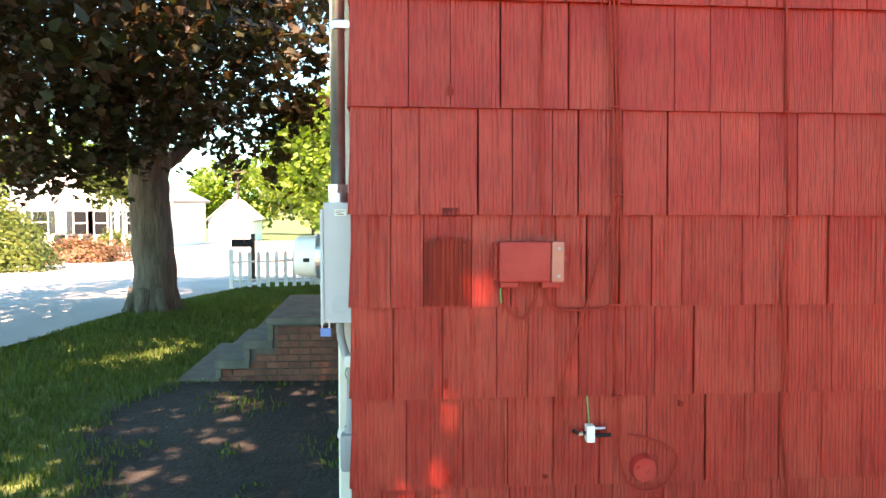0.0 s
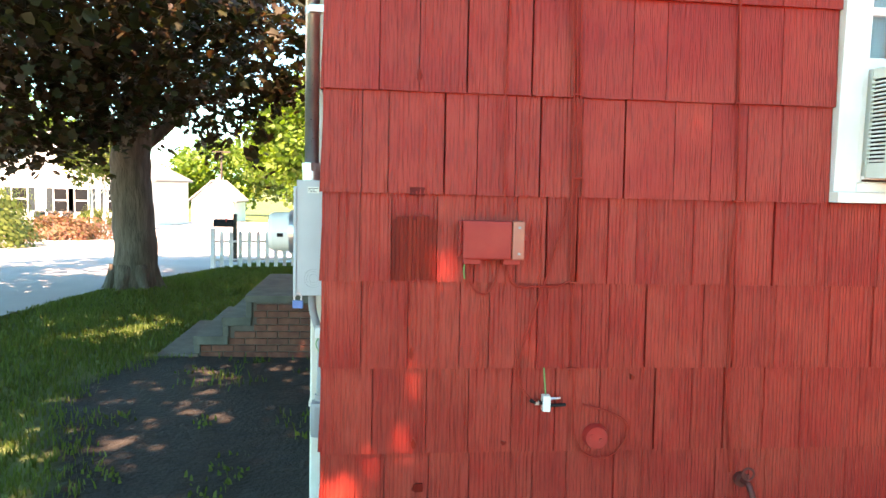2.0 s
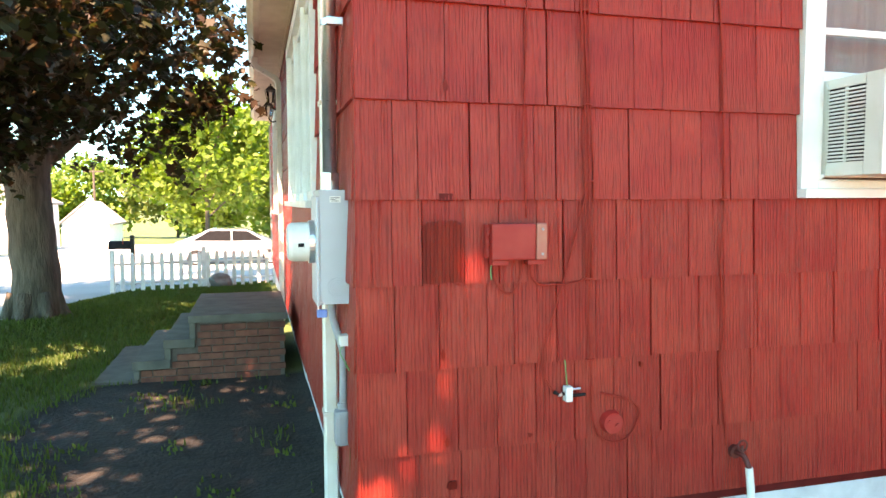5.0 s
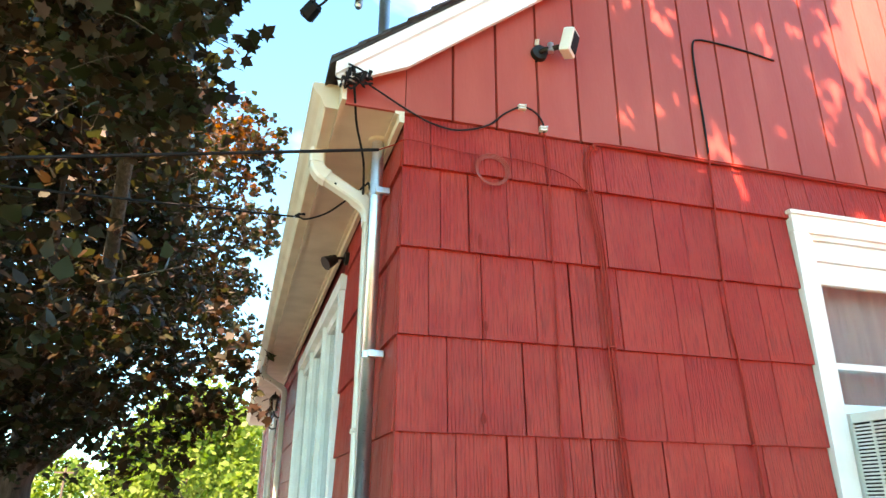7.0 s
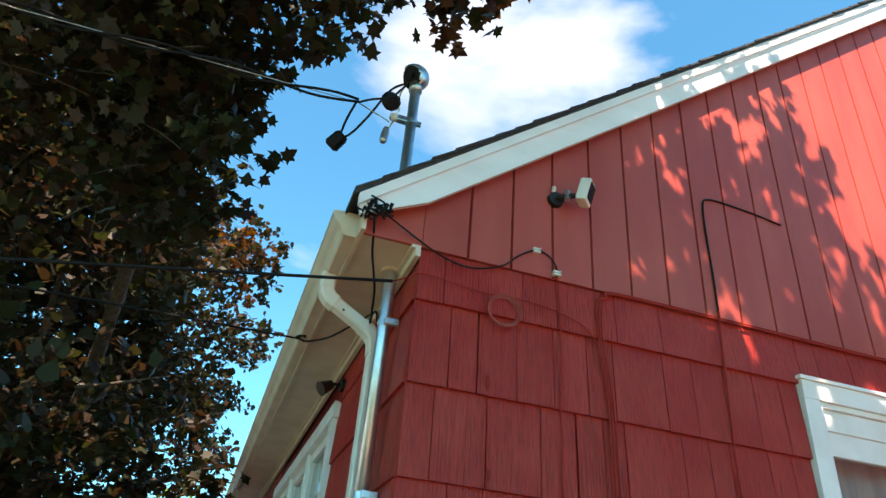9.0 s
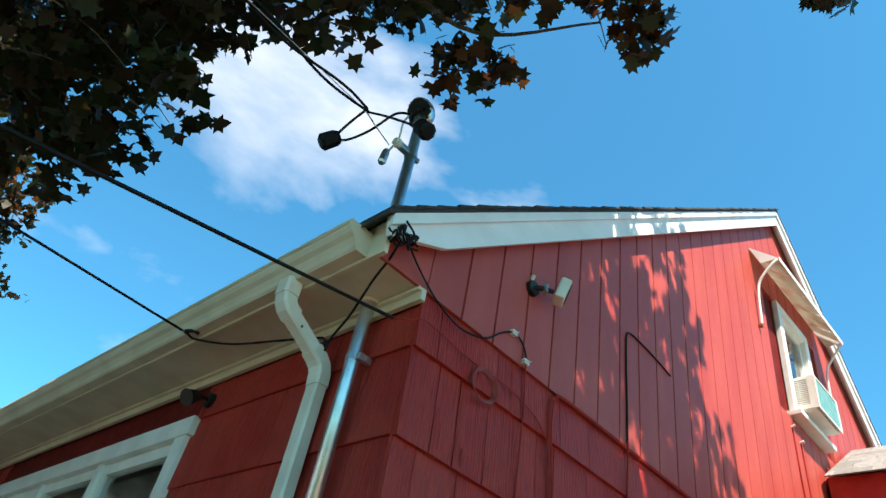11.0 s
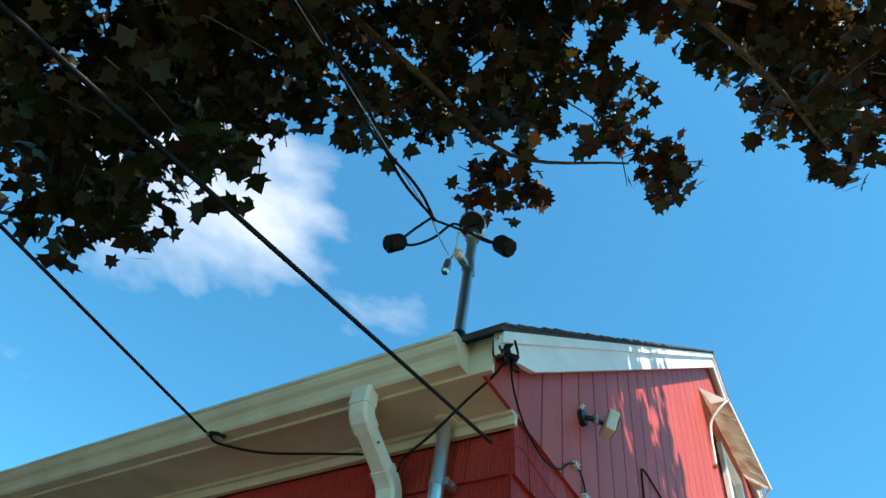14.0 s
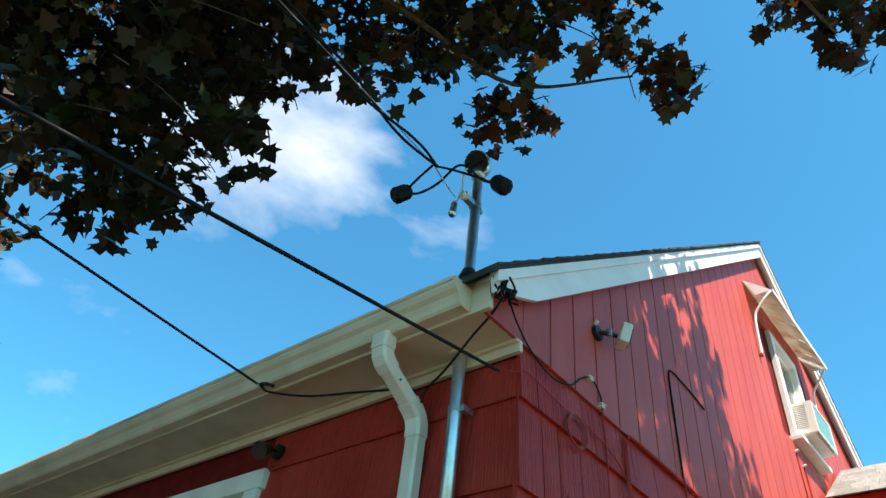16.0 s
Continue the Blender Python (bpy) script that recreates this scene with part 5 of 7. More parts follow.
def make_splitter():
    s = empty("cable_splitter", "white cable splitter with black and metal connectors on the wall", "cable splitter", at=(0.922, -0.04, 0.80))
    part("body", bx((-0.016, -0.02, -0.036), (0.016, 0.02, 0.030), 0.003), PLASTIC_W, s)
    part("connector", tube(bmesh.new(), [(-0.016, 0, -0.004), (-0.04, 0, -0.002), (-0.068, 0, 0.008)], 0.008, 10), BLACK, s)
    part("connector", tube(bmesh.new(), [(0.016, 0, -0.014), (0.05, 0, -0.014), (0.085, 0.0, -0.012)], 0.0075, 10), BLACK, s)
    part("screw_post", cyl(bmesh.new(), (0.014, 0, 0.014), (0.062, 0, 0.016), 0.0065, 0.005, 10), GALV, s)
    part("screw_post", cyl(bmesh.new(), (-0.03, 0, -0.004), (-0.045, 0, -0.004), 0.010, seg=6), GALV, s)


make_splitter()


def make_cover():
    c = empty("wall_cover", "round red painted outlet cover on the shakes", "outlet cover", at=(1.145, -0.03, 0.645))
    bm = cyl(bmesh.new(), (0, 0.012, 0), (0, -0.022, 0), 0.055, 0.047, 28)
    part("cap", bm, RED_PAINT, c)
    bm = cyl(bmesh.new(), (-0.022, -0.02, 0.008), (-0.022, -0.028, 0.008), 0.010, seg=10)
    part("screw", bm, RED_PAINT, c)
    part("screw", cyl(bmesh.new(), (0.018, -0.02, -0.01), (0.018, -0.028, -0.01), 0.010, seg=10), RED_PAINT, c)


make_cover()


def make_tap():
    t = empty("garden_tap", "rusty dark red garden tap with a white hose end", "tap", at=(1.815, -0.02, 0.44))
    part("flange", cyl(bmesh.new(), (0, 0.01, 0), (0, -0.012, 0), 0.032, seg=18), RUST_RED, t)
    part("spout", tube(bmesh.new(), [(0, -0.01, 0), (0, -0.06, 0.0), (0.005, -0.085, -0.03), (0.01, -0.09, -0.055)], 0.013, 12), RUST_RED, t)
    bm = bmesh.new()
    tube(bm, [(0.026 * math.cos(a * 0.3927), -0.055, 0.045 + 0.026 * math.sin(a * 0.3927)) for a in range(17)], 0.005, 6, None, 1)
    cyl(bm, (0, -0.055, 0.0), (0, -0.055, 0.045), 0.006, seg=8)
    part("handle", bm, RUST_RED, t)
    part("hose_end", tube(bmesh.new(), [(0.01, -0.09, -0.05), (0.018, -0.095, -0.14), (0.03, -0.10, -0.30), (0.05, -0.12, -0.46)], 0.018, 12), PLASTIC_W, t, "white plastic hose end")


make_tap()


# ---- gable camera lamp ----
def make_spot():
    s = empty("security_light", "white security light on a black swivel arm, mounted on the gable", "security light", at=(0.70, -0.015, 4.02))
    part("base", cyl(bmesh.new(), (0, 0.005, 0), (0, -0.03, 0), 0.048, 0.042, 24), STEEL_DARK, s)
    part("arm", tube(bmesh.new(), [(0, -0.02, 0), (0.015, -0.05, 0.0), (0.05, -0.075, 0.0), (0.08, -0.09, 0.005)], 0.014, 12), STEEL_DARK, s)
    part("joint", cyl(bmesh.new(), (0.04, -0.07, -0.025), (0.04, -0.07, 0.03), 0.016, seg=14), GALV, s)
    m = look((0.125, -0.115, 0.02), (0.42, -0.40, -0.10))
    hd = part("head", bx((-0.05, -0.068, -0.03), (0.05, 0.068, 0.03), 0.012, m), PLASTIC_W, s)
    part("lens", bx((-0.036, -0.05, -0.036), (0.036, 0.05, -0.029), 0.003, m), BLACK, hd, "black lens of the light")
    part("wire_nut", tube(bmesh.new(), [(-0.01, -0.01, 0.055), (-0.015, -0.03, 0.075)], 0.012, 10), PLASTIC_W, s)


make_spot()


def make_flood():
    f = empty("eave_lamp", "small dark floodlight under the soffit on the front wall", "floodlight", at=(-0.02, 1.62, 3.36))
    part("base", cyl(bmesh.new(), (0.02, 0, 0), (-0.02, 0, 0), 0.045, seg=18), STEEL_DARK, f)
    part("arm", tube(bmesh.new(), [(-0.01, 0, 0), (-0.06, -0.01, -0.005), (-0.09, -0.015, -0.02)], 0.011, 10), STEEL_DARK, f)
    bm = cyl(bmesh.new(), (-0.08, -0.01, -0.01), (-0.15, -0.03, -0.06), 0.03, 0.05, 18)
    part("head", bm, STEEL_DARK, f)


make_flood()


def make_lantern(y):
    f = empty("wall_lantern", "dark bronze coach lantern on the front wall", "wall lantern", "front wall lanterns", (-0.02, y, 3.0))
    part("bracket", tube(bmesh.new(), [(0, 0, -0.02), (-0.07, 0, -0.04), (-0.12, 0, 0.0), (-0.13, 0, 0.05)], 0.012, 10), STEEL_DARK, f)
    part("back_plate", bx((-0.012, -0.05, -0.12), (0.004, 0.05, 0.1), 0.004), STEEL_DARK, f)
    bm = cyl(bmesh.new(), (-0.13, 0, 0.05), (-0.13, 0, 0.22), 0.045, 0.075, 6)
    part("glass", bm, GLASS, f)
    bm = cyl(bmesh.new(), (-0.13, 0, 0.22), (-0.13, 0, 0.28), 0.09, 0.03, 6)
    cyl(bm, (-0.13, 0, 0.28), (-0.13, 0, 0.32), 0.015, 0.008, 8)
    part("cap", bm, STEEL_DARK, f)
    for k in range(6):
        a = k * math.pi / 3
        part("rib", cyl(bmesh.new(), (-0.13 + 0.046 * math.cos(a), 0.046 * math.sin(a), 0.05), (-0.13 + 0.076 * math.cos(a), 0.076 * math.sin(a), 0.22), 0.005, seg=6), STEEL_DARK, f)


make_lantern(7.35)
make_lantern(8.9)


# ---- windows ----
def frame_parts(par, u0, u1, z0, z1, w, a, b, axis, material, name):
    """Four boards round an opening, butted end to end."""
    def q(ul, uh, zl, zh):
        return ((ul, a, zl), (uh, b, zh)) if axis == "y" else ((a, ul, zl), (b, uh, zh))
    for ul, uh, zl, zh in ((u0, u0 + w, z0, z1), (u1 - w, u1, z0, z1), (u0 + w, u1 - w, z1 - w, z1), (u0 + w, u1 - w, z0, z0 + w)):
        part(name, bx(*q(ul, uh, zl, zh), 0.003), material, par)


def make_main_window():
    w = empty("window_1", "white double-hung window with an air conditioner set in it", "window", kind="structure")
    x0, x1, z0, z1 = WIN
    part("casing", bx((x0, -0.046, z0 + 0.045), (x0 + 0.10, 0.02, z1 - 0.1), 0.004), WHITE, w)
    part("casing", bx((x1 - 0.10, -0.046, z0 + 0.045), (x1, 0.02, z1 - 0.1), 0.004), WHITE, w)
    part("head_casing", bx((x0, -0.048, z1 - 0.1), (x1, 0.02, z1), 0.004), WHITE, w)
    part("drip_cap", bx((x0 - 0.015, -0.062, z1), (x1 + 0.015, 0.02, z1 + 0.022), 0.004), WHITE, w)
    part("window_sill", bx((x0 - 0.004, -0.085, z0), (x1 + 0.004, 0.10, z0 + 0.045), 0.005), WHITE, w)
    part("window_sill", bx((x0 + 0.10, -0.05, z0 + 0.0455), (x1 - 0.10, 0.10, z0 + 0.085), 0.004), WHITE, w)
    frame_parts(w, x0 + 0.10, x1 - 0.10, z0 + 0.086, z1 - 0.10, 0.03, -0.03, 0.07, "y", WHITE, "window_frame")
    part("storm_head", bx((x0 + 0.131, -0.012, z1 - 0.245), (x1 - 0.131, 0.045, z1 - 0.131), 0.004), WHITE, w)
    part("storm_head", bx((x0 + 0.131, 0.002, z1 - 0.372), (x1 - 0.131, 0.040, z1 - 0.2455), 0.004), WHITE, w)
    gx0, gx1 = x0 + 0.132, x1 - 0.132
    up = part("sash", bx((gx0, 0.012, 2.455), (gx1, 0.04, 2.49), 0.003), WHITE, w)
    part("sash", bx((gx0, 0.044, 2.235), (gx1, 0.072, 2.285), 0.003), WHITE, w)
    for a in (gx0, gx1 - 0.03):
        part("stile", bx((a, 0.044, 2.2855), (a + 0.03, 0.07, 2.905), 0.003), WHITE, w)
    g = part("pane", bx((gx0, 0.022, 2.49), (gx1, 0.026, 2.905)), GLASS, up)
    g.visible_shadow = False
    g = part("pane", bx((gx0, 0.056, 2.285), (gx1, 0.060, 2.455)), GLASS, up)
    g.visible_shadow = False
    return w


make_main_window()
bm = bmesh.new()
pts = [(2.2 + 0.02 * k, 0.19 + 0.012 * math.sin(k * 0.75) + 0.006 * math.sin(k * 1.9)) for k in range(56)]
vs1 = [bm.verts.new((x, y, 1.75)) for x, y in pts]
vs2 = [bm.verts.new((x, y, 3.2)) for x, y in pts]
for i in range(len(pts) - 1):
    bm.faces.new((vs1[i], vs1[i + 1], vs2[i + 1], vs2[i]))
bmesh.ops.solidify(bm, geom=bm.faces[:], thickness=0.002)
tagged(obj("curtain", bm, CURTAIN, smooth=True), "pale grey curtain hanging in folds behind the window", "curtain")


def make_ac(name, x0, x1, y0, y1, z0, z1, label, slats, fin):
    """A window air conditioner: case with louvred side, rear coil behind a frame."""
    a = empty(name, label, "air conditioner", at=(x0, y1, z0))
    w, d, h = x1 - x0, y1 - y0, z1 - z0

    def p(nm, bm, material, par=None, lab=""):
        return part(nm, bm, material, par or a, lab)
    p("case", bx((0.012, -d + 0.02, 0.0), (w, 0, h), 0.008), PLASTIC_W)
    # louvred side panel
    p("side_panel", bx((0.0, -d, 0.0), (0.0115, -0.78 * d, h), 0.003), PLASTIC_W)
    p("side_panel", bx((0.0, -0.22 * d, 0.0), (0.0115, 0, h), 0.003), PLASTIC_W)
    p("side_panel", bx((0.0, -0.775 * d, 0.0), (0.0115, -0.225 * d, 0.14 * h), 0.003), PLASTIC_W)
    p("side_panel", bx((0.0, -0.775 * d, 0.9 * h), (0.0115, -0.225 * d, h), 0.003), PLASTIC_W)
    # the case is solid: a black sheet paints the shade between the slats
    p("vent_shade", bx((0.0117, -0.775 * d, 0.14 * h), (0.0135, -0.225 * d, 0.9 * h)), BLACK, None, "black sheet painted as shade behind the louvres")
    p("mullion", bx((-0.001, -0.51 * d, 0.14 * h), (0.0114, -0.49 * d, 0.9 * h)), PLASTIC_W)
    for k in range(slats):
        z = 0.15 * h + 0.745 * h * k / slats
        for u, v in ((-0.772, -0.512), (-0.488, -0.228)):
            p("slat", bx((-0.001, u * d, z), (0.011, v * d, z + 0.38 * h / slats)), PLASTIC_W)
    p("rear_frame", bx((0.0, -d - 0.012, 0.0), (w, -d - 0.0005, 0.05 * h)), PLASTIC_W)
    p("rear_frame", bx((0.0, -d - 0.012, 0.95 * h), (w, -d - 0.0005, h)), PLASTIC_W)
    p("rear_frame", bx((0.0, -d - 0.012, 0.0505 * h), (0.05 * w, -d - 0.0005, 0.9495 * h)), PLASTIC_W)
    p("rear_frame", bx((0.95 * w, -d - 0.012, 0.0505 * h), (w, -d - 0.0005, 0.9495 * h)), PLASTIC_W)
    coil = p("coil", bx((0.05 * w, -d - 0.004, 0.05 * h), (0.95 * w, -d + 0.015, 0.95 * h)), fin, None, "finned rear coil")
    for k in range(26):
        x = 0.06 * w + 0.88 * w * k / 26
        part("fin", bx((x, -d - 0.008, 0.06 * h), (x + 0.004, -d - 0.0042, 0.94 * h)), fin, coil)
    return a


COIL = worn("aluminium_fins", (0.42, 0.43, 0.44), (0.34, 0.35, 0.37), 12, 0.5, metal=0.6)
COIL_TEAL = worn("teal_coil", (0.25, 0.50, 0.50), (0.3, 0.55, 0.55), 12, 0.5, metal=0.3)
make_ac("air_conditioner", 2.275, 2.86, -0.34, 0.05, 1.765, 2.225, "cream plastic window air conditioner with louvred side vents", 20, COIL)
make_ac("air_conditioner", 4.725, 5.33, -0.23, 0.05, 5.245, 5.585, "white window air conditioner with louvres and teal coil, upstairs", 13, COIL_TEAL)
bm = bx((2.2631, -0.03, 1.748), (3.09, 0.1, 1.763), 0.003)
tagged(obj("conditioner_shim", bm, RED_PAINT), "thin wooden strip under the air conditioner", "wood strip")


def make_upper_window():
    w = empty("window_2", "white framed upstairs window under a metal awning", "window", kind="structure")
    x0, x1, z0, z1 = UPWIN
    x0, x1, z0 = 4.62, 5.44, 5.14
    frame_parts(w, x0, x1, z0 + 0.05, 6.46, 0.10, -0.055, 0.01, "y", WHITE, "casing")
    part("window_sill", bx((x0 - 0.03, -0.12, z0), (x1 + 0.03, 0.05, z0 + 0.0495), 0.005), WHITE, w)
    fr = part("sash", bx((x0 + 0.10, 0.0, 5.60), (x1 - 0.10, 0.04, 5.64), 0.003), WHITE, w)
    frame_parts(w, x0 + 0.101, x1 - 0.101, 5.641, 6.359, 0.03, 0.0, 0.04, "y", WHITE, "stile")
    g = part("pane", bx((x0 + 0.13, 0.018, 5.67), (x1 - 0.13, 0.022, 6.33)), GLASS, fr)
    g.visible_shadow = False
    for a, b in ((UPWIN[0] - 0.02, x0 + 0.02), (x1 - 0.02, UPWIN[1] + 0.1)):
        part("jamb_board", bx((a, -0.006, 5.0), (b, 0.012, 6.5)), RED_BOARD, w)
    # thin dark sheet painted as the room's shade behind the pane
    part("room_sheet", bx((x0 + 0.05, 0.20, 5.1), (x1 - 0.05, 0.22, 6.45)), SHADE_IN, w, "dark sheet painted as the unlit room behind the glass")


make_upper_window()


def make_awning():
    a = empty("window_awning", "worn cream metal awning over the upstairs window, with bent arms", "awning", at=(5.0, -0.02, 6.83))
    n = 9
    metal = worn("aged_cream_metal", (0.55, 0.50, 0.42), (0.36, 0.27, 0.18), 5, 0.6, bump=0.2)
    for k in range(n):
        bm = bmesh.new()
        x0, x1 = -0.87 + 1.74 * k / n, -0.87 + 1.74 * (k + 1) / n - 0.004
        dz = 0.006 * (k % 2)
        v = [bm.verts.new(c) for c in ((x0, 0, dz), (x1, 0, dz), (x1, -0.27, -0.25 + dz), (x0, -0.27, -0.25 + dz))]
        bm.faces.new(v)
        bmesh.ops.solidify(bm, geom=bm.faces[:], thickness=0.006)
        part("hood_panel", bm, metal, a)
    part("valance", bx((-0.872, -0.282, -0.29), (0.872, -0.274, -0.235), 0.002), WHITE, a)
    for s in (-1, 1):
        part("arm", tube(bmesh.new(), [(s * 0.86, -0.26, -0.25), (s * 0.885, -0.22, -0.30), (s * 0.90, -0.12, -0.42), (s * 0.90, -0.05, -0.56), (s * 0.90, -0.03, -0.98)], 0.013, 10), WHITE, a, "bent white arm with rust at its foot")
        part("bracket", cyl(bmesh.new(), (s * 0.90, 0.01, -1.0), (s * 0.90, -0.04, -1.0), 0.022, seg=10), BRASS, a)
        part("end_wing", prism(bmesh.new(), [(0, 0), (-0.27, -0.25), (-0.10, -0.25)], s * 0.872, s * 0.876, "x"), WHITE, a)


make_awning()
for x, z in ((4.55, 5.0), (4.72, 4.92)):
    bm = cyl(bmesh.new(), (x, -0.02, z), (x, -0.055, z + 0.01), 0.012, seg=10)
    tagged(obj("wall_bracket", bm, PLASTIC_W), "small white bracket stub on the gable boards", "bracket", "gable bracket stubs")


for x, z, dx in ((4.55, 5.0, 0.10), (4.72, 4.92, 0.10)):
    cable("stub_cable", [(x, -0.03, z), (x + 0.01, -0.026, z - 0.05), (x + 0.3 * dx, -0.026, z - 0.5), (x + dx, -0.026, 3.56)], 0.006, BROWN_CABLE, "thin red painted cable hanging from a bracket stub", "cable", 6, WALLC)


def make_front_window(y0, y1, z0, z1, name, label):
    w = empty(name, label, "window", kind="structure")
    part("casing", bx((-0.045, y0, z0), (0.02, y0 + 0.11, z1 - 0.11), 0.004), WHITE, w)
    part("casing", bx((-0.045, y1 - 0.11, z0), (0.02, y1, z1 - 0.11), 0.004), WHITE, w)
    part("head_casing", bx((-0.05, y0 - 0.03, z1 - 0.11), (0.02, y1 + 0.03, z1), 0.004), WHITE, w)
    part("window_sill", bx((-0.09, y0 - 0.03, z0 - 0.05), (0.08, y1 + 0.03, z0 - 0.0005), 0.004), WHITE, w)
    n = 3
    L = (y1 - y0 - 0.22) / n
    for k in range(n):
        a, b = y0 + 0.11 + L * k, y0 + 0.11 + L * (k + 1) - 0.001
        frame_parts(w, a, b, z0, z1 - 0.111, 0.07, 0.0, 0.06, "x", WHITE, "sash")
        g = part("pane", bx((0.028, a + 0.07, z0 + 0.07), (0.032, b - 0.07, z1 - 0.18)), GLASS, w)
        g.visible_shadow = False
        part("mullion", bx((-0.03, b - 0.0295, z0), (-0.0005, b + 0.0295, z1 - 0.112), 0.003), WHITE, w)
    part("room_sheet", bx((0.35, y0, z0), (0.36, y1, z1)), CURTAIN, w, "pale curtain in the dim room")


make_front_window(1.70, 4.85, 1.66, 3.27, "window_3", "white framed triple window in the front wall")
make_front_window(9.2, 10.8, 1.5, 3.2, "window_4", "white framed window far along the front wall")
bm = bx((-0.05, HOUSE_L - 0.12, 0.3), (0.02, HOUSE_L + 0.02, 3.42), 0.004)
tagged(obj("corner_trim", bm, WHITE), "white corner board at the far end of the front wall", "trim", kind="structure")


# ---- brick stoop ----
def make_stoop():
    s = empty("front_stoop", "red brick stoop with worn concrete steps beside the front wall", "stoop", at=(-0.5, 3.96, 0))
    o = (0.5, -3.96, 0)

    def p(nm, bm, material, lab=""):
        bmesh.ops.translate(bm, verts=bm.verts, vec=o)
        return part(nm, bm, material, s, lab)
    y0, y1 = 3.96, 5.55
    core = bmesh.new()
    box(core, (-0.97, y0 + 0.02, -0.1), (-0.15, y1, 0.53))
    box(core, (-1.19, y0 + 0.02, -0.1), (-0.971, y1, 0.30))
    box(core, (-1.47, y0 + 0.02, -0.1), (-1.191, y1, 0.12))
    p("core", core, MORTAR, "mortar core of the stoop")
    slabs = ((-1.02, -0.12, 0.53, 0.60), (-1.24, -0.96, 0.30, 0.385), (-1.51, -1.18, 0.115, 0.20), (-1.84, -1.46, -0.06, 0.03))
    for i, (a, b, c, d) in enumerate(slabs):
        p("tread", bx((a, y0 - 0.03, c), (b, y1 + 0.03, d), 0.010), CONCRETE)
    for i, (a, c, d) in enumerate(((-1.02, 0.385, 0.53), (-1.24, 0.20, 0.30), (-1.51, 0.03, 0.115))):
        p("riser", bx((a + 0.01, y0 - 0.025, c + 0.0005), (a + 0.065, y1 + 0.025, d - 0.0005), 0.006), CONCRETE)
    rr = random.Random(4)
    tops = lambda x: 0.525 if x > -0.95 else (0.295 if x > -1.17 else 0.11)
    row = 0
    z = -0.02
    while z < 0.52:
        x = -1.44 + (0.105 if row % 2 else 0.0)
        x -= 0.21
        while x < -0.14:
            a, b = max(x, -1.44), min(x + 0.2, -0.14)
            while b - a > 0.02 and tops(a + 0.001) < z + 0.05:
                a += 0.02
            if b - a > 0.05:
                part("brick", bx((a + 0.5, 0.0 - rr.uniform(0.0, 0.003), z), (b + 0.5, 0.04, z + 0.057), 0.004), BRICK, s)
            x += 0.21
        z += 0.067
        row += 1
    return s


make_stoop()


# ---- annex roof beside the gable ----
def make_annex():
    bm = bmesh.new()
    box(bm, (5.2, -3.6, -0.1), (7.2, -0.06, 4.77))
    prism(bm, [(5.2, 4.77), (7.2, 4.77), (6.2, 5.42)], -3.6, -0.06)
    tagged(obj("annex", bm, RED_PAINT), "plain red annex built against the gable", "annex", kind="structure")
    roof = empty("annex_roof", "weathered grey asphalt shingle roof of the annex", "roof", at=(7.2, -1.8, 5.7), kind="structure")
    rng = random.Random(12)
    slope = math.atan2(0.65, 1.0)
    for s in (-1, 1):
        for k in range(9):
            u = 0.145 * k
            cx, cz = 6.2 + s * u * math.cos(slope), 5.47 - u * math.sin(slope)
            y = -3.75
            while y < -0.07:
                wd = min(rng.uniform(0.22, 0.36), -0.065 - y)
                m = Matrix.Translation((cx - 7.2, y + wd / 2 + 1.8, cz - 5.7)) @ Matrix.Rotation(s * slope + s * 0.04, 4, "Y")
                b = bx((0 if s > 0 else -0.17, -wd / 2 + 0.003, 0), (0.17 if s > 0 else 0, wd / 2 - 0.003, 0.012), 0, m)
                part("shingle", b, ROOF_GREY, roof)
                y += wd


make_annex()


# ---- fence, mailbox, car, far buildings ----
def make_fence():
    f = empty("picket_fence", "white picket fence across the end of the lawn", "fence", at=(-3.2, 12.3, ground_z(0, 12.3)))
    n = 20
    ax, bx_ = (0.0, 0.0), (3.4, 1.6)
    for k in range(n):
        t = k / (n - 1)
        x, y = ax[0] + (bx_[0] - ax[0]) * t, ax[1] + (bx_[1] - ax[1]) * t
        z = ground_z(0, 12.3 + y) - ground_z(0, 12.3)
        bm = bmesh.new()
        prism(bm, [(x - 0.04, z + 0.03), (x + 0.04, z + 0.03), (x + 0.04, z + 0.78), (x, z + 0.84), (x - 0.04, z + 0.78)], y - 0.01, y + 0.01)
        part("picket", bm, WHITE, f)
    for zz in (0.2, 0.6):
        part("rail", tube(bmesh.new(), [(ax[0], 0.02, zz), (bx_[0], 1.62, zz - 0.07)], 0.022, 4, None, 1), WHITE, f)
    for t in (0.0, 0.5, 1.0):
        x, y = bx_[0] * t, bx_[1] * t + 0.06
        part("post", bx((x - 0.045, y - 0.045, -0.2), (x + 0.045, y + 0.045, 0.88), 0.005), WHITE, f)


make_fence()


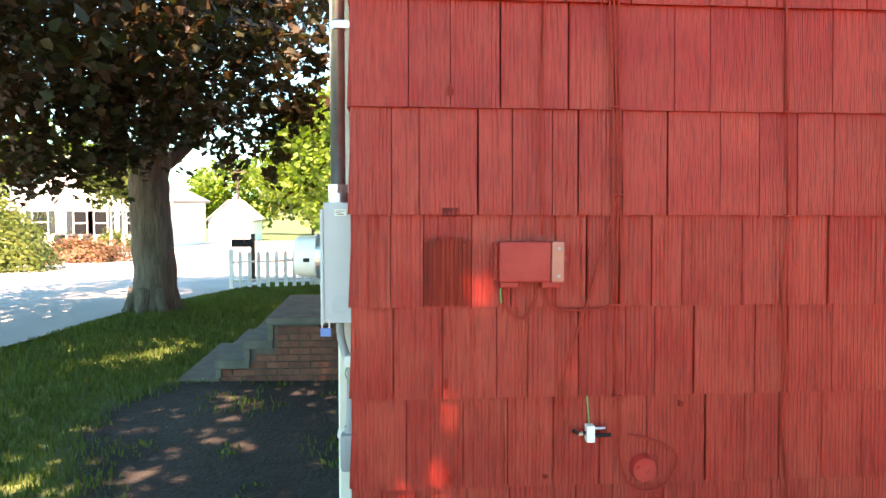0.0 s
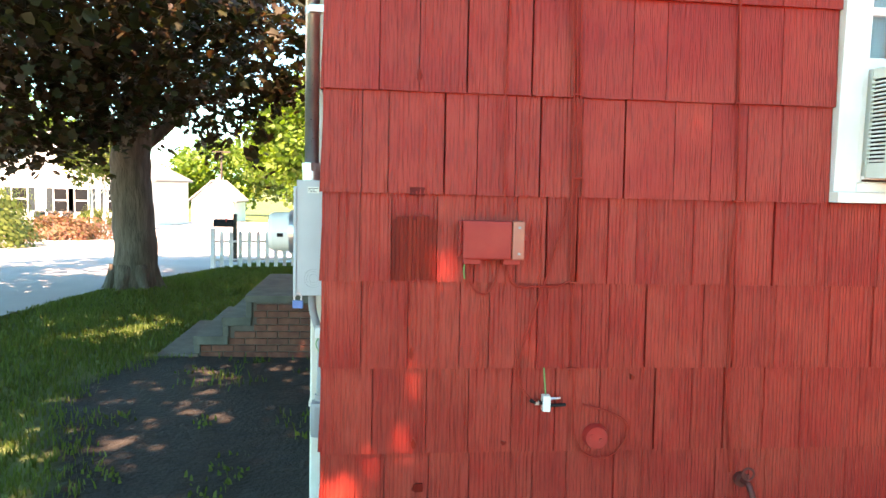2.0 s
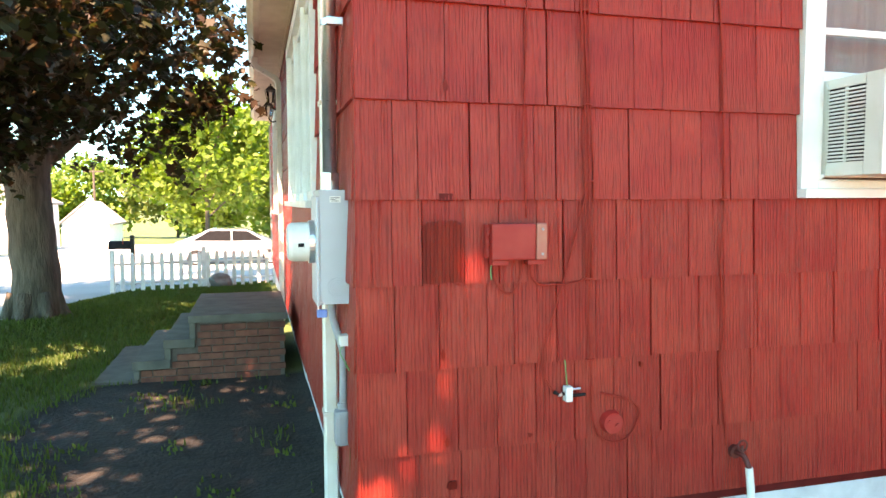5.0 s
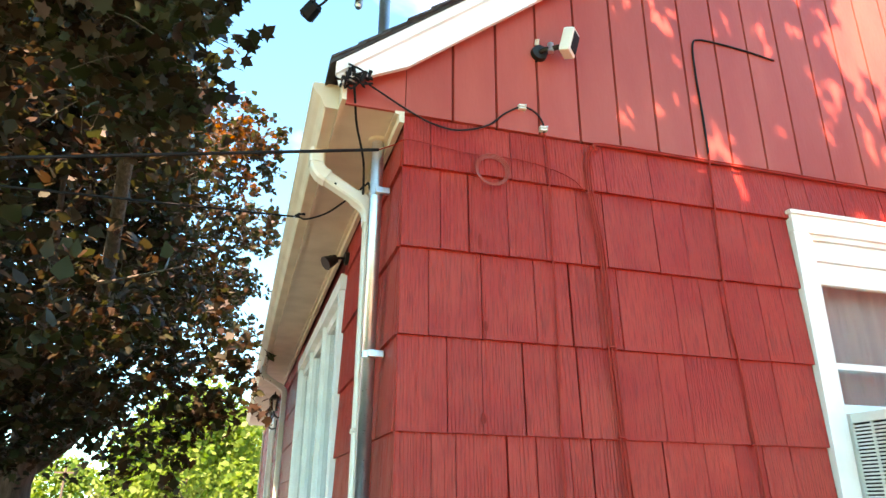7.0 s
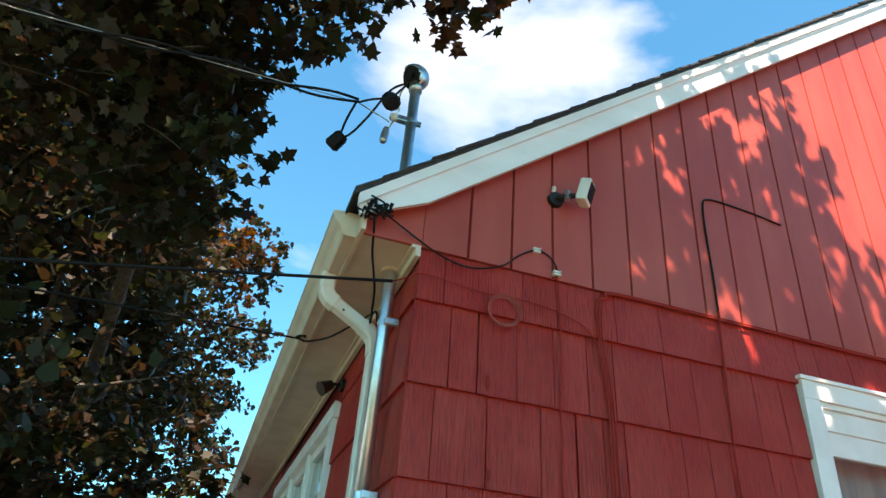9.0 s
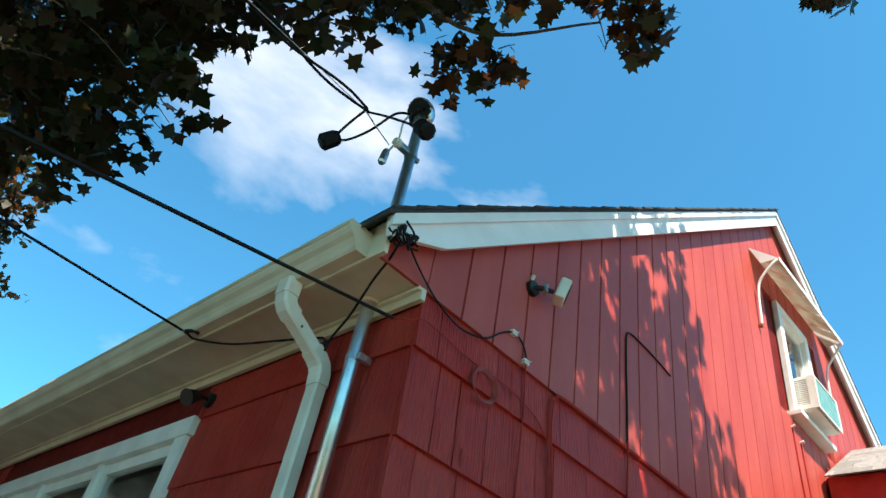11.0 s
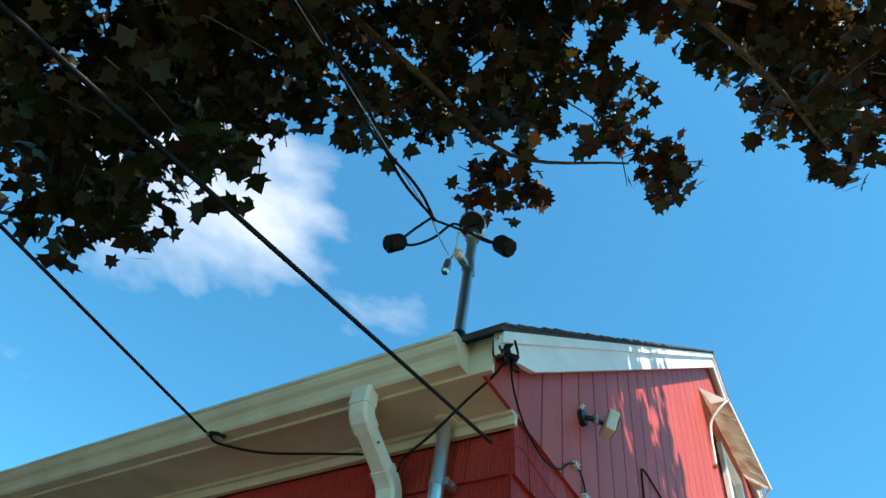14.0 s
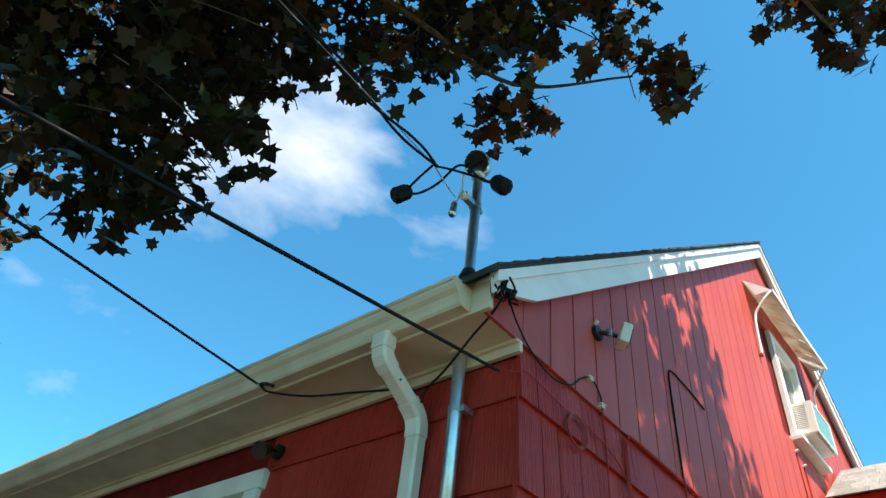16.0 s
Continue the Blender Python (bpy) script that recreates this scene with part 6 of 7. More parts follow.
def make_mailbox():
    gz = ground_z(0, 14.5)
    m = empty("mailbox", "black rural mailbox on a post by the road", "mailbox", at=(-3.15, 14.5, gz))
    part("post", bx((-0.045, -0.045, -0.2), (0.045, 0.045, 1.12), 0.005), STEEL_DARK, m)
    out = [(-0.09, 0.0), (0.09, 0.0), (0.09, 0.10), (0.075, 0.15), (0.04, 0.18), (0.0, 0.19), (-0.04, 0.18), (-0.075, 0.15), (-0.09, 0.10)]
    bm = prism(bmesh.new(), [(u, v + 0.88) for u, v in out], -0.50, -0.02, "x")
    part("box", bm, BLACK, m)
    part("flag", bx((-0.2, -0.1, 1.0), (-0.18, -0.092, 1.14)), RED_PAINT, m)
    part("cap", bx((-0.05, -0.05, 1.12), (0.05, 0.05, 1.2), 0.02), STEEL_DARK, m)


make_mailbox()


def make_boulder():
    bm = bmesh.new()
    bmesh.ops.create_icosphere(bm, subdivisions=3, radius=0.26)
    for v in bm.verts:
        v.co *= 1 + 0.28 * noise.noise(v.co * 5)
        v.co.z *= 0.72
    bmesh.ops.translate(bm, verts=bm.verts, vec=(-1.15, 13.2, ground_z(0, 13.2) + 0.14))
    tagged(obj("boulder", bm, STONE), "dark grey boulder lying on the lawn by the fence", "boulder")


make_boulder()


def make_car():
    gz = ground_z(0, 26)
    c = empty("parked_car", "silver car parked beyond the picket fence", "car", at=(-1.2, 26, gz))
    side = [(-2.2, 0.35), (2.2, 0.35), (2.25, 0.7), (2.1, 0.88), (1.25, 0.97), (0.55, 1.42), (-0.9, 1.46), (-1.75, 1.02), (-2.2, 0.95), (-2.28, 0.6)]
    bm = prism(bmesh.new(), side, -0.85, 0.85)
    bmesh.ops.bevel(bm, geom=bm.edges[:], offset=0.06, segments=2, affect="EDGES")
    part("body", bm, CAR_PAINT, c)
    bm = prism(bmesh.new(), [(1.08, 1.0), (0.5, 1.36), (-0.05, 1.38), (-0.05, 0.99)], -0.862, -0.846)
    part("side_window", bm, BLACK, c)
    bm = prism(bmesh.new(), [(-0.12, 0.99), (-0.12, 1.38), (-0.88, 1.39), (-1.5, 1.02)], -0.862, -0.846)
    part("side_window", bm, BLACK, c)
    for x in (-1.4, 1.4):
        for y in (-0.78, 0.78):
            wh = part("tyre", cyl(bmesh.new(), (x, y - 0.1, 0.33), (x, y + 0.1, 0.33), 0.33, seg=24), TYRE, c)
            part("rim", cyl(bmesh.new(), (x, y - 0.11, 0.33), (x, y + 0.11, 0.33), 0.19, seg=16), GALV, wh)


make_car()
SIDING = worn("white_clapboard", (0.78, 0.78, 0.77), (0.70, 0.70, 0.69), 3, 0.6, bump=0.1)


def make_building(name, label, x0, x1, y0, y1, z0, h, ridge, material, windows=(), garage=None, shutters=False):
    b = empty(name, label, "house" if "house" in name else "garage", at=((x0 + x1) / 2, y0, z0))
    o = (-(x0 + x1) / 2, -y0, -z0)

    def p(nm, bm, m, par=None):
        bmesh.ops.translate(bm, verts=bm.verts, vec=o)
        return part(nm, bm, m, par or b)
    bm = bx((x0, y0, z0 - 0.5), (x1, y1, z0 + h))
    cx = (x0 + x1) / 2
    prism(bm, [(x0, z0 + h), (x1, z0 + h), (cx, z0 + h + ridge)], y0, y1)
    wall = p("wall", bm, material)
    e = 0.3
    f = ridge / (cx - x0)
    for s in (-1, 1):
        xa = cx + s * (cx - x0 + e)
        bm = prism(bmesh.new(), [(cx, z0 + h + ridge + 0.02), (xa, z0 + h - e * f + 0.02), (xa, z0 + h - e * f + 0.18), (cx, z0 + h + ridge + 0.18)], y0 - 0.25, y1 + 0.25)
        p("roof", bm, ROOF_GREY)
    for wx, wz, ww, wh in windows:
        w = p("window", bx((wx - 0.06, y0 - 0.05, z0 + wz - 0.06), (wx + ww + 0.06, y0 - 0.002, z0 + wz + wh + 0.06)), WHITE)
        p("pane", bx((wx, y0 - 0.06, z0 + wz), (wx + ww, y0 - 0.0505, z0 + wz + wh * 0.47)), BLACK, w)
        p("pane", bx((wx, y0 - 0.06, z0 + wz + wh * 0.53), (wx + ww, y0 - 0.0505, z0 + wz + wh)), BLACK, w)
        if shutters:
            for sx in (wx - 0.5, wx + ww + 0.1):
                p("shutter", bx((sx, y0 - 0.045, z0 + wz - 0.05), (sx + 0.38, y0 - 0.002, z0 + wz + wh + 0.05)), BIN)
    if garage:
        gx0, gx1, gh = garage
        d = p("door", bx((gx0, y0 - 0.03, z0), (gx1, y0 - 0.002, z0 + gh)), SIDING)
        for a in (gx0 - 0.12, gx1):
            p("door_trim", bx((a, y0 - 0.06, z0), (a + 0.12, y0 - 0.0305, z0 + gh)), GREY_BOX, d)
        p("door_trim", bx((gx0 - 0.12, y0 - 0.06, z0 + gh), (gx1 + 0.12, y0 - 0.0305, z0 + gh + 0.12)), GREY_BOX, d)
    return b


make_building("garage", "small white gabled garage at the end of a driveway", -15.7, -12.1, 60, 66, -1.9, 1.95, 1.6, SIDING, garage=(-14.9, -12.9, 1.5))
make_building("white_house", "white clapboard house with dark shutters across the road", -26.5, -14.4, 45, 54, ground_z(0, 45), 3.1, 3.0, SIDING,
              ((-25.6, 1.0, 0.9, 1.4), (-23.2, 1.0, 0.9, 1.4), (-20.6, 0.9, 0.8, 1.5), (-19.3, 0.9, 0.8, 1.5), (-17.2, 0.9, 0.9, 1.5)), shutters=True)


def make_bin(x, y):
    b = empty("dustbin", "dark plastic dustbin beside the white house", "dustbin", "dustbins by the house", (x, y, ground_z(x, y)))
    part("body", cyl(bmesh.new(), (0, 0, 0), (0, 0, 0.85), 0.26, 0.32, 14), BIN, b)
    part("lid", cyl(bmesh.new(), (0, 0, 0.85), (0, 0, 0.95), 0.35, 0.25, 14), BIN, b)


for x in (-20.9, -20.1, -19.2):
    make_bin(x, 43.6)


def far_tree(name, label, x, y, h, r, material, n, leaf, trunk_r=0.14, seed=1, low=0.25, birch=False, category="tree"):
    gz = ground_z(x, y)
    t = empty(name, label, category, at=(x, y, gz))
    rng = np.random.RandomState(seed)
    bm = tube(bmesh.new(), [(0, 0, -0.2), (0.03, 0, h * 0.25), (0.0, 0.05, h * 0.6)], trunk_r, 9, trunk_r * 0.3, 4)
    part("trunk", bm, BIRCH if birch else BARK, t, smooth=True)
    for k in range(6):
        a = k * 1.05
        bm = tube(bmesh.new(), [(0, 0, h * (0.25 + 0.05 * k)), (0.4 * r * math.cos(a), 0.4 * r * math.sin(a), h * (0.4 + 0.06 * k)), (0.8 * r * math.cos(a), 0.8 * r * math.sin(a), h * (0.5 + 0.06 * k))], trunk_r * 0.35, 6, 0.01, 4)
        part("limb", bm, BIRCH if birch else BARK, t)
    cl = []
    for _ in range(34):
        d = rng.normal(size=3)
        d /= np.linalg.norm(d)
        q = d * rng.uniform(0.5, 0.95)
        cl.append((q[0] * r, q[1] * r, h * (low + (1 - low) / 2) + q[2] * h * (1 - low) / 2, r * rng.uniform(0.22, 0.42)))
    pts = []
    per = n // len(cl)
    for cx, cy, cz, cr in cl:
        d = rng.normal(size=(per, 3))
        d /= np.linalg.norm(d, axis=1)[:, None]
        pts.append(np.array((cx, cy, cz)) + d * (rng.uniform(0, 1, per) ** 0.4)[:, None] * cr)
    leaf_cloud("crown", np.concatenate(pts), leaf, material, t, False, 0.8, seed + 50)
    return t


far_tree("young_maple", "bright green young maple beyond the fence", -2.3, 27.0, 7.4, 3.0, GREEN_LEAF, 9000, 0.24, 0.13, 61, 0.22)
far_tree("green_tree", "leafy bright green tree by the road", -2.6, 44.0, 8.0, 3.6, GREEN_LEAF, 8000, 0.34, 0.15, 62, 0.1)
far_tree("green_tree", "leafy bright green tree by the driveway", -5.0, 66.0, 9.0, 4.8, GREEN_LEAF, 8000, 0.4, 0.15, 63, 0.05)
far_tree("green_tree", "leafy bright green tree by the road", 1.5, 34.0, 9.0, 4.5, GREEN_LEAF, 8000, 0.34, 0.15, 64, 0.1)
far_tree("green_tree", "far green tree behind the garage", -22.0, 98.0, 11.0, 7.0, GREEN_LEAF, 7000, 0.6, 0.2, 65, 0.05)
far_tree("green_tree", "far green tree behind the garage", -10.0, 92.0, 12.0, 7.0, OLIVE_LEAF, 7000, 0.6, 0.2, 66, 0.05)
far_tree("green_tree", "far green tree behind the white house", -32.0, 66.0, 11.0, 6.0, GREEN_LEAF, 7000, 0.5, 0.2, 67, 0.05)
far_tree("green_tree", "dark green tree beside the white house", -17.2, 57.0, 3.6, 1.6, OLIVE_LEAF, 5000, 0.24, 0.12, 68, 0.05)
far_tree("birch_tree", "white birch with pale stems in front of the house", -14.9, 38.0, 6.5, 2.2, OLIVE_LEAF, 2500, 0.22, 0.12, 69, 0.4, True)
far_tree("birch_tree", "white birch with pale stems in front of the house", -15.7, 38.3, 6.0, 2.0, OLIVE_LEAF, 2500, 0.22, 0.10, 70, 0.4, True)


def shrub(x, y, h, r, material, n, label, seed):
    s = empty("shrub", label, "shrub", at=(x, y, ground_z(x, y)))
    rng = np.random.RandomState(seed)
    for k in range(5):
        a = k * 1.3
        part("stem", tube(bmesh.new(), [(0, 0, -0.05), (0.2 * r * math.cos(a), 0.2 * r * math.sin(a), 0.4 * h), (0.5 * r * math.cos(a), 0.5 * r * math.sin(a), 0.8 * h)], 0.02, 5, 0.006, 3), BARK, s)
    d = rng.normal(size=(n, 3))
    d /= np.linalg.norm(d, axis=1)[:, None]
    rad = 0.55 + 0.45 * rng.uniform(0, 1, n) ** 0.5
    q = d * rad[:, None] * (1 + 0.25 * np.sin(d[:, :1] * 7 + seed) * np.cos(d[:, 1:2] * 6))
    q[:, 0] *= r
    q[:, 1] *= r
    q[:, 2] = np.abs(q[:, 2]) * h
    leaf_cloud("foliage", q, 0.14, material, s, False, 0.8, seed)


shrub(-12.3, 20.0, 2.6, 2.1, OLIVE_LEAF, 5000, "large rounded green shrub beside the road", 81)
shrub(-15.0, 24.0, 2.9, 2.4, GREEN_LEAF, 5000, "large rounded green shrub beside the road", 82)
shrub(-12.6, 27.0, 1.0, 2.2, RED_LEAF, 4000, "low reddish shrub bed beside the road", 83)
shrub(-16.6, 56.0, 1.5, 1.2, OLIVE_LEAF, 2500, "rounded green shrub beside a house", 84)
shrub(-17.4, 43.0, 1.2, 1.4, OLIVE_LEAF, 2000, "low green shrub under the house windows", 85)


def make_pole():
    p_ = empty("utility_pole", "slim wooden utility pole beyond the garage", "utility pole", at=(-15.2, 70, ground_z(0, 70)))
    part("pole", cyl(bmesh.new(), (0, 0, -0.3), (0, 0, 7.5), 0.14, 0.1, 10), BARK, p_)
    part("crossarm", bx((-0.9, -0.06, 6.8), (0.9, 0.06, 6.95)), BARK, p_)


make_pole()


# ---- grass and weeds ----
def blades(name, n, test, h0, h1, seed, area, label, material, w0=0.006):
    rng = np.random.RandomState(seed)
    P = []
    while len(P) < n:
        x, y = rng.uniform(area[0], area[1]), rng.uniform(area[2], area[3])
        if test(x, y, rng):
            P.append((x, y, ground_z(x, y) + 0.05 * max(0.0, 1 - max(abs(x + 2), abs(y - 3)) / 12) * noise.noise(Vector((x * 0.9, y * 0.9, 3)))))
    P = np.array(P)
    n = len(P)
    a = rng.uniform(0, 6.283, n)
    h = rng.uniform(h0, h1, n)
    lean = rng.uniform(0.0, 0.7, n) * h
    b = rng.uniform(0, 6.283, n)
    w = w0 * (1 + np.maximum(0, (P[:, 1] - 4)) * 0.12)
    dx, dy = np.cos(a) * w, np.sin(a) * w
    lx, ly = np.cos(b) * lean, np.sin(b) * lean
    z = np.zeros(n)
    v = np.stack([P + np.stack([-dx, -dy, z - 0.01], 1), P + np.stack([dx, dy, z - 0.01], 1),
                  P + np.stack([lx * 0.4 + dx * 0.7, ly * 0.4 + dy * 0.7, h * 0.6], 1), P + np.stack([lx * 0.4 - dx * 0.7, ly * 0.4 - dy * 0.7, h * 0.6], 1), P + np.stack([lx, ly, h], 1)], 1).reshape(-1, 3)
    i = np.arange(n)[:, None] * 5
    f = np.concatenate([i + np.array([[0, 1, 2]]), i + np.array([[0, 2, 3]]), i + np.array([[3, 2, 4]])]).reshape(-1, 3)
    return tagged(raw_mesh(name, v.tolist(), f.tolist(), material), label, "grass", kind="stuff")


def on_lawn(x, y, rng):
    edge = np.interp(y, [-3, 1, 4, 5.6, 7.4, 9.6, 12, 14.2], [-9.5, -6.6, -5.0, -4.25, -3.95, -3.6, -3.15, -2.6])
    if x < edge or (x > -1.86 and 3.9 < y < 5.6) or (x > -0.1):
        return False
    return rng.uniform() > soil_amount(x, y) * 1.25 - 0.1 + 0.5 * noise.noise(Vector((x * 1.5, y * 1.5, 9)))


blades("lawn_grass", 70000, on_lawn, 0.03, 0.075, 91, (-6.5, 0, 0.5, 14), "short green lawn grass, patchy near the soil", GRASS)


def on_soil(x, y, rng):
    return soil_amount(x, y) > 0.5 and noise.noise(Vector((x * 2.2, y * 2.2, 1))) > 0.28


blades("weed", 260, on_soil, 0.015, 0.05, 92, (-2.2, -0.1, 0.3, 3.9), "sparse low weeds on the bare soil", GRASS, 0.012)

# ---- shakes ----
JOINTS = {1: [0.20, 0.423, 0.60, 0.783, 0.97, 1.163, 1.409, 1.57, 1.719, 1.90], 2: [0.15, 0.34, 0.554, 0.677, 0.88, 1.069, 1.188, 1.351, 1.604, 1.74, 1.93],
          3: [0.14, 0.267, 0.452, 0.606, 0.78, 0.907, 1.036, 1.168, 1.289, 1.538, 1.725, 1.899], 4: [0.145, 0.249, 0.476, 0.607, 0.763, 0.867, 1.039, 1.222, 1.433, 1.594, 1.75, 1.905],
          5: [0.209, 0.366, 0.559, 0.717, 0.822, 1.0, 1.238, 1.38, 1.682, 1.88], 6: [0.121, 0.367, 0.626, 0.806, 0.945, 1.057, 1.367, 1.516, 1.635, 1.863],
          7: [0.171, 0.309, 0.502, 0.689, 0.867, 1.012, 1.295, 1.464, 1.655, 1.835], 8: [0.121, 0.526, 0.709, 1.036, 1.30, 1.669, 2.164]}
OPEN_JOINTS = {(1, 1.409), (2, 1.351), (3, 0.907), (3, 1.036), (3, 1.899), (4, 0.476), (4, 0.867), (4, 1.222), (5, 0.559), (5, 0.822), (6, 0.806), (7, 0.309)}


def shake_bm(w, h, t, comb, rr):
    """One combed shake, its lower edge proud and its top tapered, with upright furrows: x along, z up, front to -y."""
    xs, c = [0.0012], 0.0012
    while xs[-1] < w - c - 0.006:
        xs.append(min(xs[-1] + rr.uniform(0.0045, 0.0115), w - c))
    if xs[-1] < w - c:
        xs[-1] = w - c
    dips = [comb * (rr.uniform(0.45, 1.0) if i % 2 else rr.uniform(0.0, 0.35)) for i in range(len(xs))]
    n = len(xs)
    verts = [(x, -t + d, rr.uniform(-0.0012, 0.0012)) for x, d in zip(xs, dips)] + [(x, -0.006 + d, h) for x, d in zip(xs, dips)]
    verts += [(0, 0.004, 0), (w, 0.004, 0), (w, 0.004, h), (0, 0.004, h)]
    b0, b1, b2, b3 = 2 * n, 2 * n + 1, 2 * n + 2, 2 * n + 3
    faces = [(i, i + 1, n + i + 1, n + i) for i in range(n - 1)]
    faces += [(b0, 0, n, b3), (n - 1, b1, b2, 2 * n - 1), tuple([b1] + list(range(n - 1, -1, -1)) + [b0])]
    me = bpy.data.meshes.new("shake")
    me.from_pydata(verts, [], faces)
    return me


def lay_shake(me, at, material, parent, turn=0.0):
    me.materials.append(material)
    ob = new("shake", me)
    ob.parent = parent
    ob.location, ob.rotation_euler = at, (0, 0, turn)
    return ob


rng = random.Random(77)


def split_row(row, a, b):
    cuts = [c for c in JOINTS.get(row, []) if a + 0.05 < c < b - 0.05]
    out, x = [a], (cuts[-1] if cuts else a)
    out += cuts
    while x < b - 0.12:
        x += rng.uniform(0.13, 0.30)
        if x < b - 0.08:
            out.append(x)
    out.append(b)
    return out


def gable_rows():
    for r in range(len(COURSES) - 1):
        z0, z1 = COURSES[r], COURSES[r + 1]
        spans = [(-0.012, WIN[0] - 0.002), (WIN[1] + 0.002, 4.6)] if 1.6 < z0 < 3.2 else [(-0.012, 4.6)]
        if r >= 7:
            spans = [(-0.012, WIN[0] - 0.002), (WIN[1] + 0.002, 4.6)] if r == 7 else [(-0.012, 4.6)]
        for a, b in spans:
            e = split_row(r, a, b)
            for p, q in zip(e, e[1:]):
                g = 0.0055 if (r, q) in OPEN_JOINTS else 0.0012
                h = min(z1 + 0.03, 3.53) - z0
                if WIN[0] - 0.01 < (p + q) / 2 < WIN[1] and z1 > WIN[2] - 0.01 and z0 < WIN[2]:
                    h = min(h, WIN[2] - 0.004 - z0)
                upper = z0 > 1.6
                t = (0.028 if upper else 0.023) + rng.uniform(-0.001, 0.002)
                comb = 0.0050 if not upper else (0.0036 if q < 1.06 else 0.0010)
                lay_shake(shake_bm(q - p - g, h, t, comb, rng), (p, 0.0, z0 + rng.uniform(-0.0012, 0.0012)), RED_SHAKE, wall_gable)


gable_rows()


def knot(x, z, w, h):
    bm = bmesh.new()
    rr = random.Random(int(x * 1000 + z * 77))
    n = 9
    prism(bm, [(x + w * math.cos(2 * math.pi * k / n) * rr.uniform(0.6, 1.1), z + h * math.sin(2 * math.pi * k / n) * rr.uniform(0.6, 1.1)) for k in range(n)], -0.0275 if z > 1.65 else -0.0225, -0.006)
    part("knot", bm, RED_BARE, wall_gable)


bm = bmesh.new()
rr = random.Random(9)
for k in range(11):
    x = 0.268 + 0.0165 * k
    box(bm, (x, -0.0245 + rr.uniform(0, 0.0015), 1.303 + rr.uniform(0, 0.008)), (x + 0.0152, -0.014, 1.568 + rr.uniform(-0.02, 0.01)))
part("bare_patch", bm, RED_BARE, wall_gable, "dark weathered strip of bare combed wood")
part("notch", bx((0.335, -0.0285, 1.650), (0.398, -0.02, 1.682), 0.003), RED_DARK, wall_gable)
for x, z, w, h in ((0.355, 1.00, 0.010, 0.03), (0.37, 0.62, 0.012, 0.03), (0.365, 2.12, 0.014, 0.03), (0.38, 2.52, 0.012, 0.03), (0.36, 2.92, 0.012, 0.05), (0.75, 0.62, 0.014, 0.012), (0.395, 0.43, 0.03, 0.025), (1.30, 0.90, 0.012, 0.015)):
    knot(x, z, w, h)


